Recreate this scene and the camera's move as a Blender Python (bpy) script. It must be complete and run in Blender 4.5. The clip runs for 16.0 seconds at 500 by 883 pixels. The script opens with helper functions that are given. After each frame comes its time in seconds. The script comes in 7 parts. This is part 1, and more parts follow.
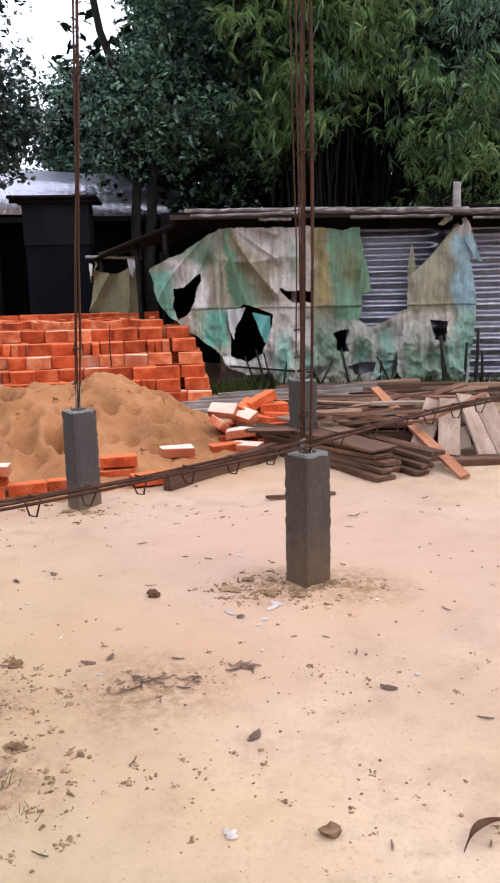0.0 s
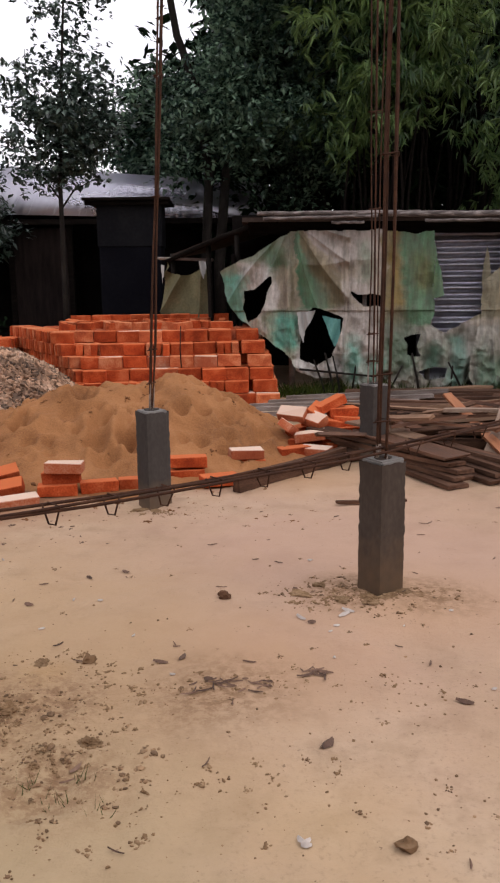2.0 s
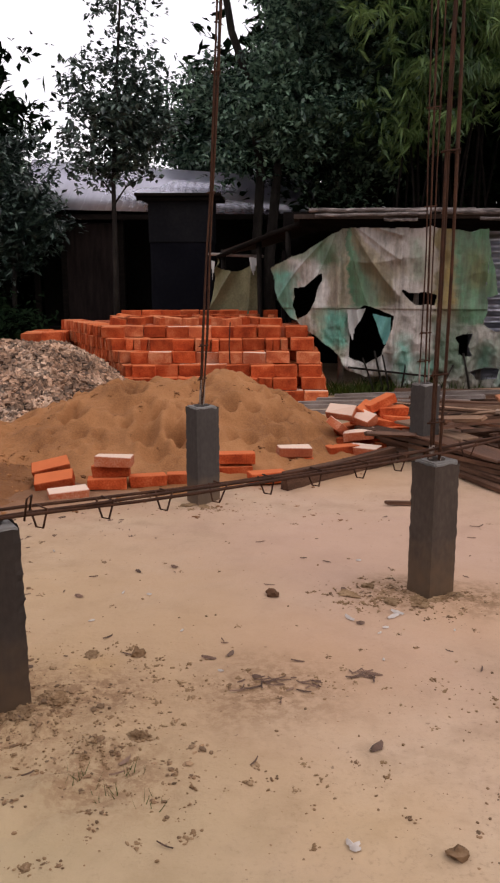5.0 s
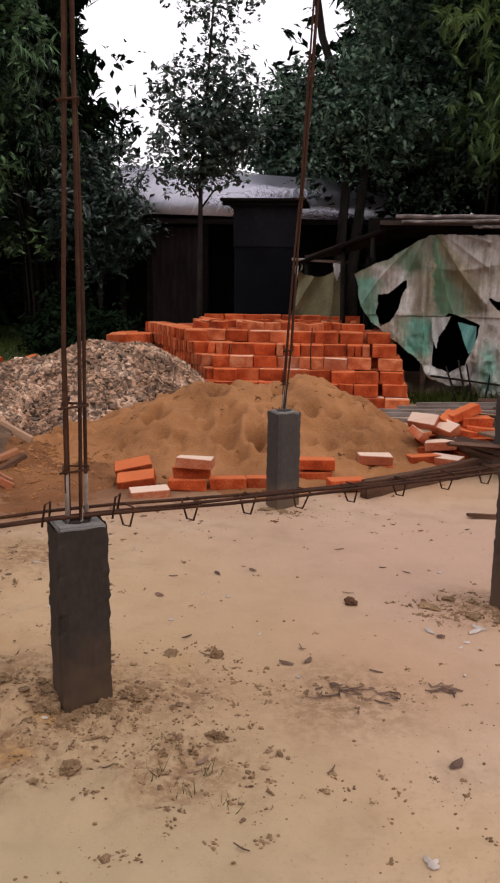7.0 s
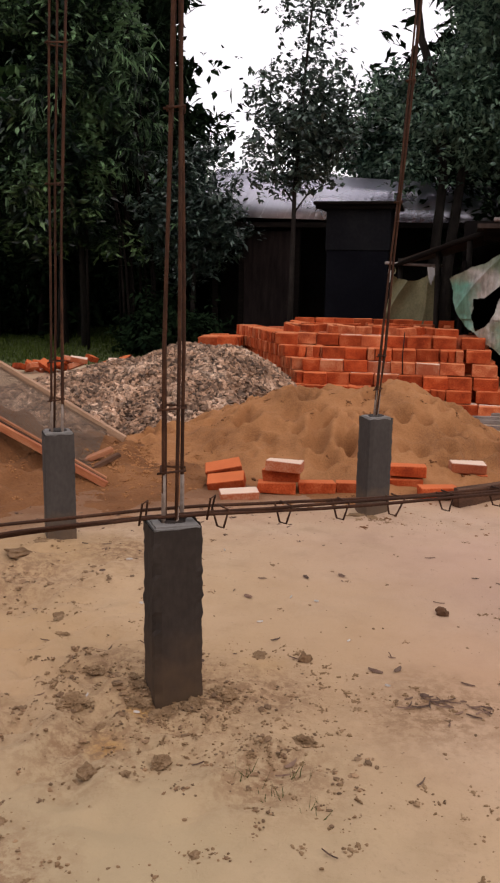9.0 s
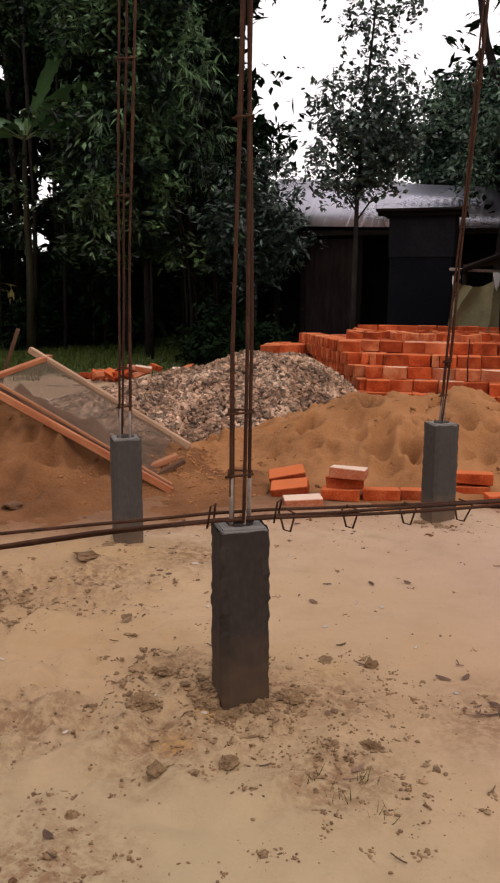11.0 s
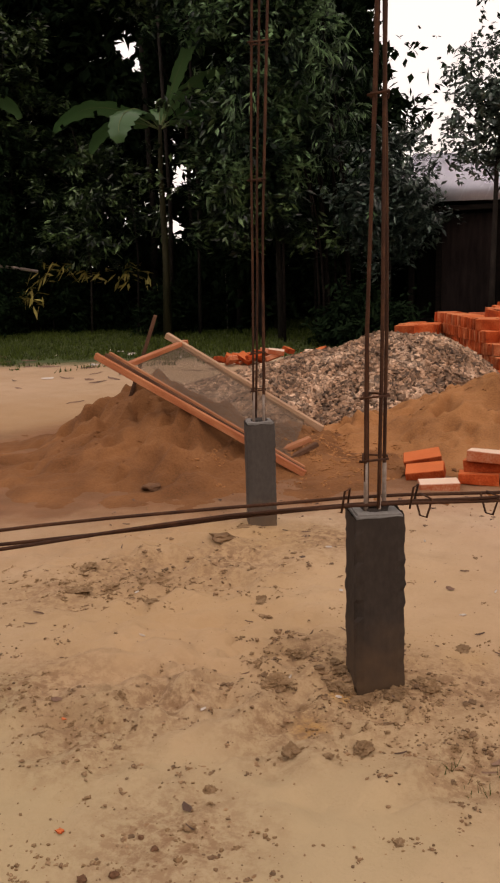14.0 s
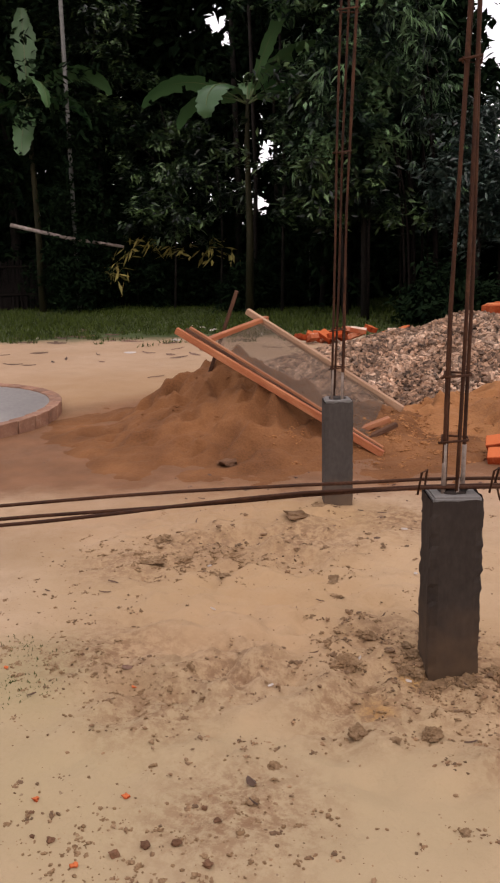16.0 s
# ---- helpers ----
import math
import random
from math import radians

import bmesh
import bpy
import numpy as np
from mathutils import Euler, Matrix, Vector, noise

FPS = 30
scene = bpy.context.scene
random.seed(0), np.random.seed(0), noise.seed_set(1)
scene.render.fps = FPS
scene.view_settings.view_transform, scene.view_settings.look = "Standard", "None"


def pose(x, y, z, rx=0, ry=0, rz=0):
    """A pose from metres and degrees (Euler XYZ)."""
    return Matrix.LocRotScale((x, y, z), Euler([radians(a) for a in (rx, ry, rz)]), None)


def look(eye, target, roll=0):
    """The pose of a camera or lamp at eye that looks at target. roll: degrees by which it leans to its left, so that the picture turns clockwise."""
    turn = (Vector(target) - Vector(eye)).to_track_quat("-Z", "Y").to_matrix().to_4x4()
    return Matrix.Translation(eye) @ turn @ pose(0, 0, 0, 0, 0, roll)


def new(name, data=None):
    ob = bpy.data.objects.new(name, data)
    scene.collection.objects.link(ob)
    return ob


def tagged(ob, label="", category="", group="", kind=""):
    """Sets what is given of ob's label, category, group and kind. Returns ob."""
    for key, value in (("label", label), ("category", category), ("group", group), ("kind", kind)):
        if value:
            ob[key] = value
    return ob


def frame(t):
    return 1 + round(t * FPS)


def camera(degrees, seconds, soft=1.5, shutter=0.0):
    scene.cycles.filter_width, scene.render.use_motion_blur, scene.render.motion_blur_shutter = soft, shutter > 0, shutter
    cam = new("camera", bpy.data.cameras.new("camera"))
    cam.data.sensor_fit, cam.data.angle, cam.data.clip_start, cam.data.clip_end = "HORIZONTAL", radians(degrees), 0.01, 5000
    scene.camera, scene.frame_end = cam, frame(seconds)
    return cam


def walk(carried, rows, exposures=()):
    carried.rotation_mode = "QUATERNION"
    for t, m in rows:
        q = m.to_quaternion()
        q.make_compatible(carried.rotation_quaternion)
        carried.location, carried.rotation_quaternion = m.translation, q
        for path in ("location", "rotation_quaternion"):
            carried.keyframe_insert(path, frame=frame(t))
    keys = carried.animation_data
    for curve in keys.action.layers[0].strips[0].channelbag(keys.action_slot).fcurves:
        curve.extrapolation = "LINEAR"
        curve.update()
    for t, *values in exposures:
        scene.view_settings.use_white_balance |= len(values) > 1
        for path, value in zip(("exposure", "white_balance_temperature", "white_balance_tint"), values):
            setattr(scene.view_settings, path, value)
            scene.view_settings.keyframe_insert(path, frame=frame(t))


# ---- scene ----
cam = camera(34.1, 16.0, 2.2)

PATH = [
    (0, (-0.41, 0.43, 1.372), (-0.184, 2.376, 0.968), -1.3),
    (0.5, (-0.425, 0.435, 1.373), (-0.24, 2.384, 0.961), -1.0),
    (1, (-0.446, 0.433, 1.383), (-0.336, 2.387, 0.972), -1.0),
    (1.5, (-0.455, 0.449, 1.375), (-0.39, 2.407, 0.972), -1.0),
    (2, (-0.464, 0.447, 1.376), (-0.389, 2.406, 0.98), -0.7),
    (2.5, (-0.48, 0.439, 1.382), (-0.456, 2.4, 0.986), -0.7),
    (3, (-0.488, 0.44, 1.377), (-0.481, 2.4, 0.984), -0.6),
    (5.5, (-0.503, 0.459, 1.382), (-0.573, 2.415, 0.974), 0.4),
    (6, (-0.516, 0.451, 1.388), (-0.679, 2.401, 0.977), 0.5),
    (6.5, (-0.528, 0.447, 1.385), (-0.743, 2.395, 0.986), 0.8),
    (7, (-0.533, 0.45, 1.384), (-0.749, 2.399, 0.99), 0.8),
    (7.5, (-0.54, 0.443, 1.39), (-0.775, 2.39, 0.999), 0.8),
    (8, (-0.548, 0.435, 1.392), (-0.842, 2.376, 1.009), 1.2),
    (8.5, (-0.555, 0.438, 1.389), (-0.916, 2.366, 0.999), 0.9),
    (9, (-0.562, 0.439, 1.389), (-0.985, 2.354, 0.999), 1.0),
    (11.5, (-0.575, 0.405, 1.376), (-1.161, 2.281, 1.01), -0.2),
    (12, (-0.564, 0.406, 1.377), (-1.175, 2.274, 1.006), -0.6),
    (12.5, (-0.565, 0.404, 1.385), (-1.258, 2.239, 0.997), -0.7),
    (13, (-0.573, 0.41, 1.384), (-1.359, 2.206, 0.989), -1.6),
    (13.5, (-0.586, 0.421, 1.374), (-1.397, 2.205, 0.976), -1.5),
    (14, (-0.583, 0.415, 1.383), (-1.45, 2.171, 0.974), -1.7),
    (14.5, (-0.583, 0.418, 1.379), (-1.5, 2.146, 0.963), -1.7),
    (15, (-0.584, 0.42, 1.382), (-1.563, 2.104, 0.929), -1.4),
    (15.5, (-0.573, 0.432, 1.38), (-1.634, 2.063, 0.919), -2.2),
    (16, (-0.584, 0.444, 1.371), (-1.616, 2.095, 0.915), -1.3),
]
walk(cam, [(t, look(eye, target, roll)) for t, eye, target, roll in PATH],
     [(0, 0.58, 5900, 15), (0.6, 0.36, 6100, 15), (1.0, 0.2, 6250, 16), (1.5, -0.20, 6550, 17), (3, -0.26, 6650, 18), (6, -0.28, 6750, 19), (12, -0.28, 7250, 19), (14.5, -0.34, 8000, 22), (15.5, -0.17, 7250, 22), (16, -0.12, 6950, 22)])


# ---------------------------------------------------------------- light
world = bpy.data.worlds.new("overcast_sky")
scene.world = world
world.use_nodes = True
wn, wl = world.node_tree.nodes, world.node_tree.links
wn.clear()
sky = wn.new("ShaderNodeTexSky")
sky.sky_type, sky.sun_disc = "NISHITA", False
sky.sun_elevation, sky.sun_rotation = radians(46), radians(125)
sky.air_density, sky.dust_density, sky.ozone_density = 1.0, 4.0, 1.0
veil = wn.new("ShaderNodeMix")
veil.data_type = "RGBA"
veil.inputs[0].default_value = 0.75
veil.inputs[7].default_value = (14.0, 14.2, 14.6, 1)
wl.new(sky.outputs[0], veil.inputs[6])
bg = wn.new("ShaderNodeBackground")
bg.inputs[1].default_value = 0.12
wl.new(veil.outputs[2], bg.inputs[0])
wo = wn.new("ShaderNodeOutputWorld")
wl.new(bg.outputs[0], wo.inputs[0])

sun_data = bpy.data.lights.new("sun", "SUN")
sun_data.energy, sun_data.angle, sun_data.color = 0.6, radians(30), (1.0, 0.96, 0.9)
sun = new("sun", sun_data)
sun.matrix_world = look((6.5, -2.5, 8), (0, 2, 0))


# ---------------------------------------------------------------- materials
def mat(name, colours, scale=4.0, fine=60.0, rough=0.85, bump=0.3, bump_scale=None, metal=0.0, spread=(0.3, 0.7),
        vary=0.0, island=False, stretch=(1, 1, 1), spec=0.5, dist=0.01, world_space=False):
    """A weathered surface: two scales of noise between the colours, fine relief, and a tone of its own for each piece."""
    m = bpy.data.materials.new(name)
    m.use_nodes = True
    n, l = m.node_tree.nodes, m.node_tree.links
    b = n["Principled BSDF"]
    tc = n.new("ShaderNodeTexCoord")
    mp = n.new("ShaderNodeMapping")
    mp.inputs["Scale"].default_value = stretch
    if world_space:
        geo = n.new("ShaderNodeNewGeometry")
        l.new(geo.outputs["Position"], mp.inputs[0])
    else:
        l.new(tc.outputs["Object"], mp.inputs[0])
    vec = mp.outputs[0]
    rnd = None
    if vary > 0:
        if island:
            rnd = n.new("ShaderNodeNewGeometry").outputs["Random Per Island"]
        else:
            rnd = n.new("ShaderNodeObjectInfo").outputs["Random"]
            add = n.new("ShaderNodeVectorMath")
            add.operation = "MULTIPLY_ADD"
            add.inputs[1].default_value = (17, 31, 23)
            comb = n.new("ShaderNodeCombineXYZ")
            for i in range(3):
                l.new(rnd, comb.inputs[i])
            l.new(comb.outputs[0], add.inputs[0])
            l.new(vec, add.inputs[2])
            vec = add.outputs[0]
    big = n.new("ShaderNodeTexNoise")
    big.inputs["Scale"].default_value, big.inputs["Detail"].default_value = scale, 6
    l.new(vec, big.inputs["Vector"])
    small = n.new("ShaderNodeTexNoise")
    small.inputs["Scale"].default_value, small.inputs["Detail"].default_value = fine, 4
    l.new(vec, small.inputs["Vector"])
    mixf = n.new("ShaderNodeMath")
    mixf.operation = "MULTIPLY_ADD"
    mixf.inputs[1].default_value = 0.35
    l.new(small.outputs["Fac"], mixf.inputs[0])
    sc = n.new("ShaderNodeMath")
    sc.operation = "MULTIPLY"
    sc.inputs[1].default_value = 0.65
    l.new(big.outputs["Fac"], sc.inputs[0])
    l.new(sc.outputs[0], mixf.inputs[2])
    ramp = n.new("ShaderNodeValToRGB")
    els = ramp.color_ramp.elements
    while len(els) < len(colours):
        els.new(0.5)
    for i, c in enumerate(colours):
        els[i].position = spread[0] + (spread[1] - spread[0]) * i / max(1, len(colours) - 1)
        els[i].color = (*c, 1)
    l.new(mixf.outputs[0], ramp.inputs[0])
    col = ramp.outputs[0]
    if rnd is not None:
        hsv = n.new("ShaderNodeHueSaturation")
        mr = n.new("ShaderNodeMapRange")
        mr.inputs[3].default_value, mr.inputs[4].default_value = 1 - vary, 1 + vary
        l.new(rnd, mr.inputs[0])
        l.new(mr.outputs[0], hsv.inputs["Value"])
        l.new(col, hsv.inputs["Color"])
        col = hsv.outputs[0]
    l.new(col, b.inputs["Base Color"])
    b.inputs["Metallic"].default_value = metal
    b.inputs["Specular IOR Level"].default_value = spec
    rr = n.new("ShaderNodeMapRange")
    rr.inputs[3].default_value, rr.inputs[4].default_value = max(0.05, rough - 0.12), min(1, rough + 0.12)
    l.new(big.outputs["Fac"], rr.inputs[0])
    l.new(rr.outputs[0], b.inputs["Roughness"])
    if bump > 0:
        bn = n.new("ShaderNodeTexNoise")
        bn.inputs["Scale"].default_value, bn.inputs["Detail"].default_value = bump_scale or fine, 5
        l.new(vec, bn.inputs["Vector"])
        bp = n.new("ShaderNodeBump")
        bp.inputs["Strength"].default_value, bp.inputs["Distance"].default_value = bump, dist
        l.new(bn.outputs["Fac"], bp.inputs["Height"])
        l.new(bp.outputs[0], b.inputs["Normal"])
    return m


def leaf_mat(name, dark, light, gloss=0.45, through_light=0.25, spec=0.4, start=0.0, patches=0.0):
    """Leaves: each leaf its own green, noise paints lit and shaded sprays, some light passing through."""
    m = bpy.data.materials.new(name)
    m.use_nodes = True
    n, l = m.node_tree.nodes, m.node_tree.links
    b = n["Principled BSDF"]
    geo = n.new("ShaderNodeNewGeometry")
    ramp = n.new("ShaderNodeValToRGB")
    ramp.color_ramp.elements[0].color = (*dark, 1)
    ramp.color_ramp.elements[0].position = start
    ramp.color_ramp.elements[1].color = (*light, 1)
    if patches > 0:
        # Position noise puts clusters of lit and shaded leaves into the colour.
        lit_noise = n.new("ShaderNodeTexNoise")
        lit_noise.inputs["Scale"].default_value, lit_noise.inputs["Detail"].default_value, lit_noise.inputs["Roughness"].default_value = 1.5, 3, 0.6
        l.new(geo.outputs["Position"], lit_noise.inputs["Vector"])
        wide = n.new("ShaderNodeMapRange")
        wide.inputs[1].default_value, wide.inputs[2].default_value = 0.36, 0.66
        l.new(lit_noise.outputs["Fac"], wide.inputs[0])
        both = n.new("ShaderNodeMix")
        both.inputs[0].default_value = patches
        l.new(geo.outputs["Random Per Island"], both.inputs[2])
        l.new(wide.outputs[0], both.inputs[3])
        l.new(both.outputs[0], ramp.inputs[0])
    else:
        l.new(geo.outputs["Random Per Island"], ramp.inputs[0])
    l.new(ramp.outputs[0], b.inputs["Base Color"])
    b.inputs["Roughness"].default_value = gloss
    b.inputs["Specular IOR Level"].default_value = spec
    tr = n.new("ShaderNodeBsdfTranslucent")
    l.new(ramp.outputs[0], tr.inputs[0])
    mx = n.new("ShaderNodeMixShader")
    mx.inputs[0].default_value = through_light
    l.new(b.outputs[0], mx.inputs[1])
    l.new(tr.outputs[0], mx.inputs[2])
    l.new(mx.outputs[0], n["Material Output"].inputs[0])
    return m


M_SAND = mat("dug_sand", [(0.165, 0.068, 0.026), (0.305, 0.136, 0.053), (0.405, 0.190, 0.082)], 2.2, 90, 0.95, 0.35, 45, spec=0.2, dist=0.02)
M_SAND_WET = mat("damp_red_sand", [(0.10, 0.040, 0.015), (0.185, 0.078, 0.030), (0.27, 0.120, 0.049)], 2.6, 90, 0.95, 0.5, 45, spec=0.2, dist=0.02)
M_CONCRETE = mat("damp_concrete", [(0.042, 0.031, 0.025), (0.062, 0.047, 0.038), (0.088, 0.069, 0.056)], 4, 60, 0.8, 0.14, 80, vary=0.1, dist=0.004, stretch=(1, 1, 0.5), spec=0.12)
# Darker copy of M_CONCRETE; the shade on COLS[1] is put into its colour.
M_CONCRETE_SHADED = mat("shaded_concrete", [(0.026, 0.020, 0.017), (0.037, 0.029, 0.025), (0.056, 0.044, 0.037)], 4, 60, 0.8, 0.14, 80, vary=0.1, dist=0.004, stretch=(1, 1, 0.5), spec=0.12)


def splash(m, height, colour):
    """Mud splashed up a thing's foot, in an uneven band."""
    n, l = m.node_tree.nodes, m.node_tree.links
    b = n["Principled BSDF"]
    src = b.inputs["Base Color"].links[0].from_socket
    tc = n.new("ShaderNodeTexCoord")
    sep = n.new("ShaderNodeSeparateXYZ")
    l.new(tc.outputs["Object"], sep.inputs[0])
    no = n.new("ShaderNodeTexNoise")
    no.inputs["Scale"].default_value, no.inputs["Detail"].default_value = 14, 5
    l.new(tc.outputs["Object"], no.inputs["Vector"])
    ad = n.new("ShaderNodeMath")
    ad.operation = "MULTIPLY_ADD"
    ad.inputs[1].default_value = -height * 1.2
    l.new(no.outputs["Fac"], ad.inputs[0])
    l.new(sep.outputs[2], ad.inputs[2])
    mr = n.new("ShaderNodeMapRange")
    mr.inputs[1].default_value, mr.inputs[2].default_value = -height * 0.6, height * 0.5
    mr.inputs[3].default_value, mr.inputs[4].default_value = 0.85, 0.0
    l.new(ad.outputs[0], mr.inputs[0])
    mx = n.new("ShaderNodeMix")
    mx.data_type = "RGBA"
    l.new(mr.outputs[0], mx.inputs[0])
    l.new(src, mx.inputs[6])
    mx.inputs[7].default_value = (*colour, 1)
    l.new(mx.outputs[2], b.inputs["Base Color"])


splash(M_CONCRETE, 0.26, (0.135, 0.085, 0.050))
splash(M_CONCRETE_SHADED, 0.26, (0.105, 0.066, 0.040))
M_CONCRETE_GREY = mat("drier_concrete", [(0.040, 0.035, 0.032), (0.057, 0.050, 0.046), (0.078, 0.069, 0.063)], 4, 60, 0.8, 0.14, 80, vary=0.1, dist=0.004, stretch=(1, 1, 0.5), spec=0.12)
splash(M_CONCRETE_GREY, 0.16, (0.15, 0.10, 0.065))
M_CEMENT = mat("pale_cement", [(0.13, 0.12, 0.11), (0.24, 0.225, 0.21)], 12, 80, 0.8, 0.4, dist=0.004)
M_RUST = mat("rusty_steel", [(0.022, 0.0085, 0.0045), (0.045, 0.0175, 0.0085), (0.088, 0.038, 0.019)], 14, 120, 0.8, 0.4, 150, metal=0.0, spec=0.2, dist=0.002, vary=0.15)
M_SLURRY = mat("cement_on_steel", [(0.12, 0.075, 0.052), (0.30, 0.25, 0.215)], 20, 90, 0.8, 0.3, dist=0.002)
M_BRICK = mat("orange_brick", [(0.22, 0.030, 0.009), (0.40, 0.066, 0.018), (0.52, 0.135, 0.052)], 7, 90, 0.9, 0.22, 60, vary=0.30, dist=0.005, spec=0.12, spread=(0.36, 0.66))
M_BRICK_PALE = mat("dusty_brick", [(0.30, 0.055, 0.020), (0.43, 0.115, 0.048), (0.56, 0.30, 0.19)], 5, 80, 0.92, 0.5, 70, vary=0.15, dist=0.004, spec=0.25, spread=(0.24, 0.72))
M_WOOD_DARK = mat("wet_dark_wood", [(0.028, 0.014, 0.009), (0.085, 0.042, 0.025), (0.17, 0.090, 0.055)], 3, 40, 0.9, 0.5, 30, vary=0.35, stretch=(1, 9, 9), dist=0.005, spec=0.2)
M_WOOD = mat("weathered_board", [(0.13, 0.07, 0.04), (0.25, 0.14, 0.08), (0.36, 0.23, 0.15)], 3, 40, 0.8, 0.4, 30, vary=0.3, stretch=(1, 9, 9), dist=0.004)
M_WOOD_ORANGE = mat("reddish_sawn_wood", [(0.25, 0.060, 0.020), (0.43, 0.135, 0.050), (0.56, 0.25, 0.12)], 3, 40, 0.65, 0.3, 30, vary=0.15, stretch=(1, 8, 8), dist=0.003)
M_WOOD_TAN = mat("pale_tan_batten", [(0.24, 0.13, 0.075), (0.38, 0.22, 0.13), (0.50, 0.34, 0.22)], 3, 40, 0.75, 0.3, 30, stretch=(1, 8, 8), dist=0.003)
M_WOOD_RED = mat("damp_reddish_plank", [(0.20, 0.065, 0.026), (0.34, 0.125, 0.052), (0.43, 0.19, 0.09)], 3, 40, 0.7, 0.3, 30, stretch=(1, 8, 8), dist=0.003)
M_WOOD_PALE = mat("cement_smeared_board", [(0.13, 0.070, 0.042), (0.26, 0.172, 0.120), (0.37, 0.275, 0.212)], 4, 40, 0.85, 0.4, 30, vary=0.1, stretch=(1, 3, 3), dist=0.004)
M_BAMBOO = mat("weathered_bamboo", [(0.06, 0.042, 0.034), (0.19, 0.15, 0.13), (0.36, 0.31, 0.28)], 3, 50, 0.65, 0.3, vary=0.2, stretch=(1, 6, 6), dist=0.003)
M_TIN = mat("corrugated_tin", [(0.30, 0.29, 0.33), (0.58, 0.57, 0.63), (0.80, 0.79, 0.85)], 1.2, 14, 0.38, 0.0, metal=1.0, dist=0.003)
M_TIN_OLD = mat("rusted_tin", [(0.022, 0.014, 0.011), (0.045, 0.032, 0.026), (0.08, 0.06, 0.05)], 1.5, 20, 0.8, 0.2, metal=0.2, dist=0.004, spec=0.12)
M_ROOF = mat("pale_tin_roof", [(0.70, 0.69, 0.78), (0.84, 0.83, 0.92)], 0.8, 12, 0.28, 0.0, metal=0.9, dist=0.004)
# Near-black colours that hold the shade on house, hut inside and shed.
M_WALL = mat("shaded_mud_wall", [(0.004, 0.0035, 0.0035), (0.008, 0.0065, 0.006), (0.015, 0.012, 0.0105)], 1.2, 15, 0.95, 0.3, dist=0.02, spec=0.03)
M_SHED = mat("shaded_cement_wall", [(0.003, 0.003, 0.005), (0.005, 0.0052, 0.0075), (0.009, 0.009, 0.012)], 1.4, 18, 0.9, 0.3, dist=0.01, spec=0.03)
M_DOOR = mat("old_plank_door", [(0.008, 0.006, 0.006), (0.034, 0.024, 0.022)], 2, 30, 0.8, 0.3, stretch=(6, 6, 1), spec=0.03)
M_GRAVEL = mat("brick_and_stone_chips", [(0.075, 0.038, 0.021), (0.28, 0.168, 0.105), (0.57, 0.415, 0.305)], 3, 30, 0.9, 0.3, 60, vary=0.75, island=True, dist=0.004)
# Dark bed under the chips: gap shade put into its colour.
M_GRAVEL_BED = mat("shaded_chip_gaps", [(0.03, 0.017, 0.010), (0.065, 0.04, 0.025)], 8, 60, 0.95, 0.5, dist=0.01)
M_MUD = mat("dark_mud_lump", [(0.095, 0.052, 0.025), (0.175, 0.102, 0.053), (0.26, 0.165, 0.095)], 9, 90, 0.95, 0.7, 50, dist=0.01, spec=0.2)
M_CLOD = mat("damp_clods", [(0.115, 0.060, 0.028), (0.205, 0.118, 0.060), (0.32, 0.205, 0.115)], 5, 80, 0.95, 0.5, 60, vary=0.4, island=True, dist=0.006)
M_STONE = mat("dull_stone", [(0.09, 0.045, 0.025), (0.20, 0.105, 0.060)], 14, 80, 0.95, 0.6, vary=0.25, spec=0.12)
M_LITTER = mat("dead_twigs", [(0.06, 0.035, 0.025), (0.14, 0.08, 0.055), (0.22, 0.14, 0.10)], 6, 60, 0.9, 0.3, vary=0.45, island=True)
M_SCRAP = mat("pale_scraps", [(0.40, 0.34, 0.30), (0.60, 0.54, 0.49)], 20, 60, 0.7, 0.2, vary=0.15, island=True)
M_BARK = mat("dark_bark", [(0.007, 0.0055, 0.005), (0.016, 0.013, 0.011), (0.03, 0.025, 0.021)], 4, 40, 0.95, 0.8, 20, stretch=(3, 3, 1), dist=0.02, spec=0.12)
M_PALE_BARK = mat("pale_palm_bark", [(0.07, 0.07, 0.065), (0.17, 0.17, 0.16)], 3, 30, 0.9, 0.4, stretch=(1, 1, 4))
M_BANANA_STEM = mat("banana_stem", [(0.006, 0.006, 0.003), (0.018, 0.017, 0.007), (0.036, 0.030, 0.014)], 3, 30, 0.7, 0.3, stretch=(4, 4, 0.6), spec=0.12)
# Near-black wood: shade under eaves and among canes put into the colour.
M_SHADED_WOOD = mat("shaded_wood", [(0.004, 0.003, 0.0028), (0.009, 0.007, 0.006), (0.018, 0.013, 0.011)], 3, 40, 0.9, 0.4, 30, stretch=(1, 6, 6), dist=0.005, spec=0.03)
M_MIDRIB = mat("banana_midrib", [(0.07, 0.10, 0.035), (0.14, 0.17, 0.07)], 6, 40, 0.6, 0.1)
# M_LEAF and M_LEAF_B are lightened to hold haze over the crowns.
M_LEAF = leaf_mat("dark_broad_leaves", (0.020, 0.046, 0.034), (0.26, 0.41, 0.27), 0.27, 0.34, 0.5, 0.3, 0.35)
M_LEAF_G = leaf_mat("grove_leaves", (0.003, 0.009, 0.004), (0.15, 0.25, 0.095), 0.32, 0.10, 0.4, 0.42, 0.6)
M_LEAF_B = leaf_mat("bamboo_leaves", (0.012, 0.036, 0.018), (0.24, 0.39, 0.235), 0.38, 0.28, 0.4, 0.25, 0.5)
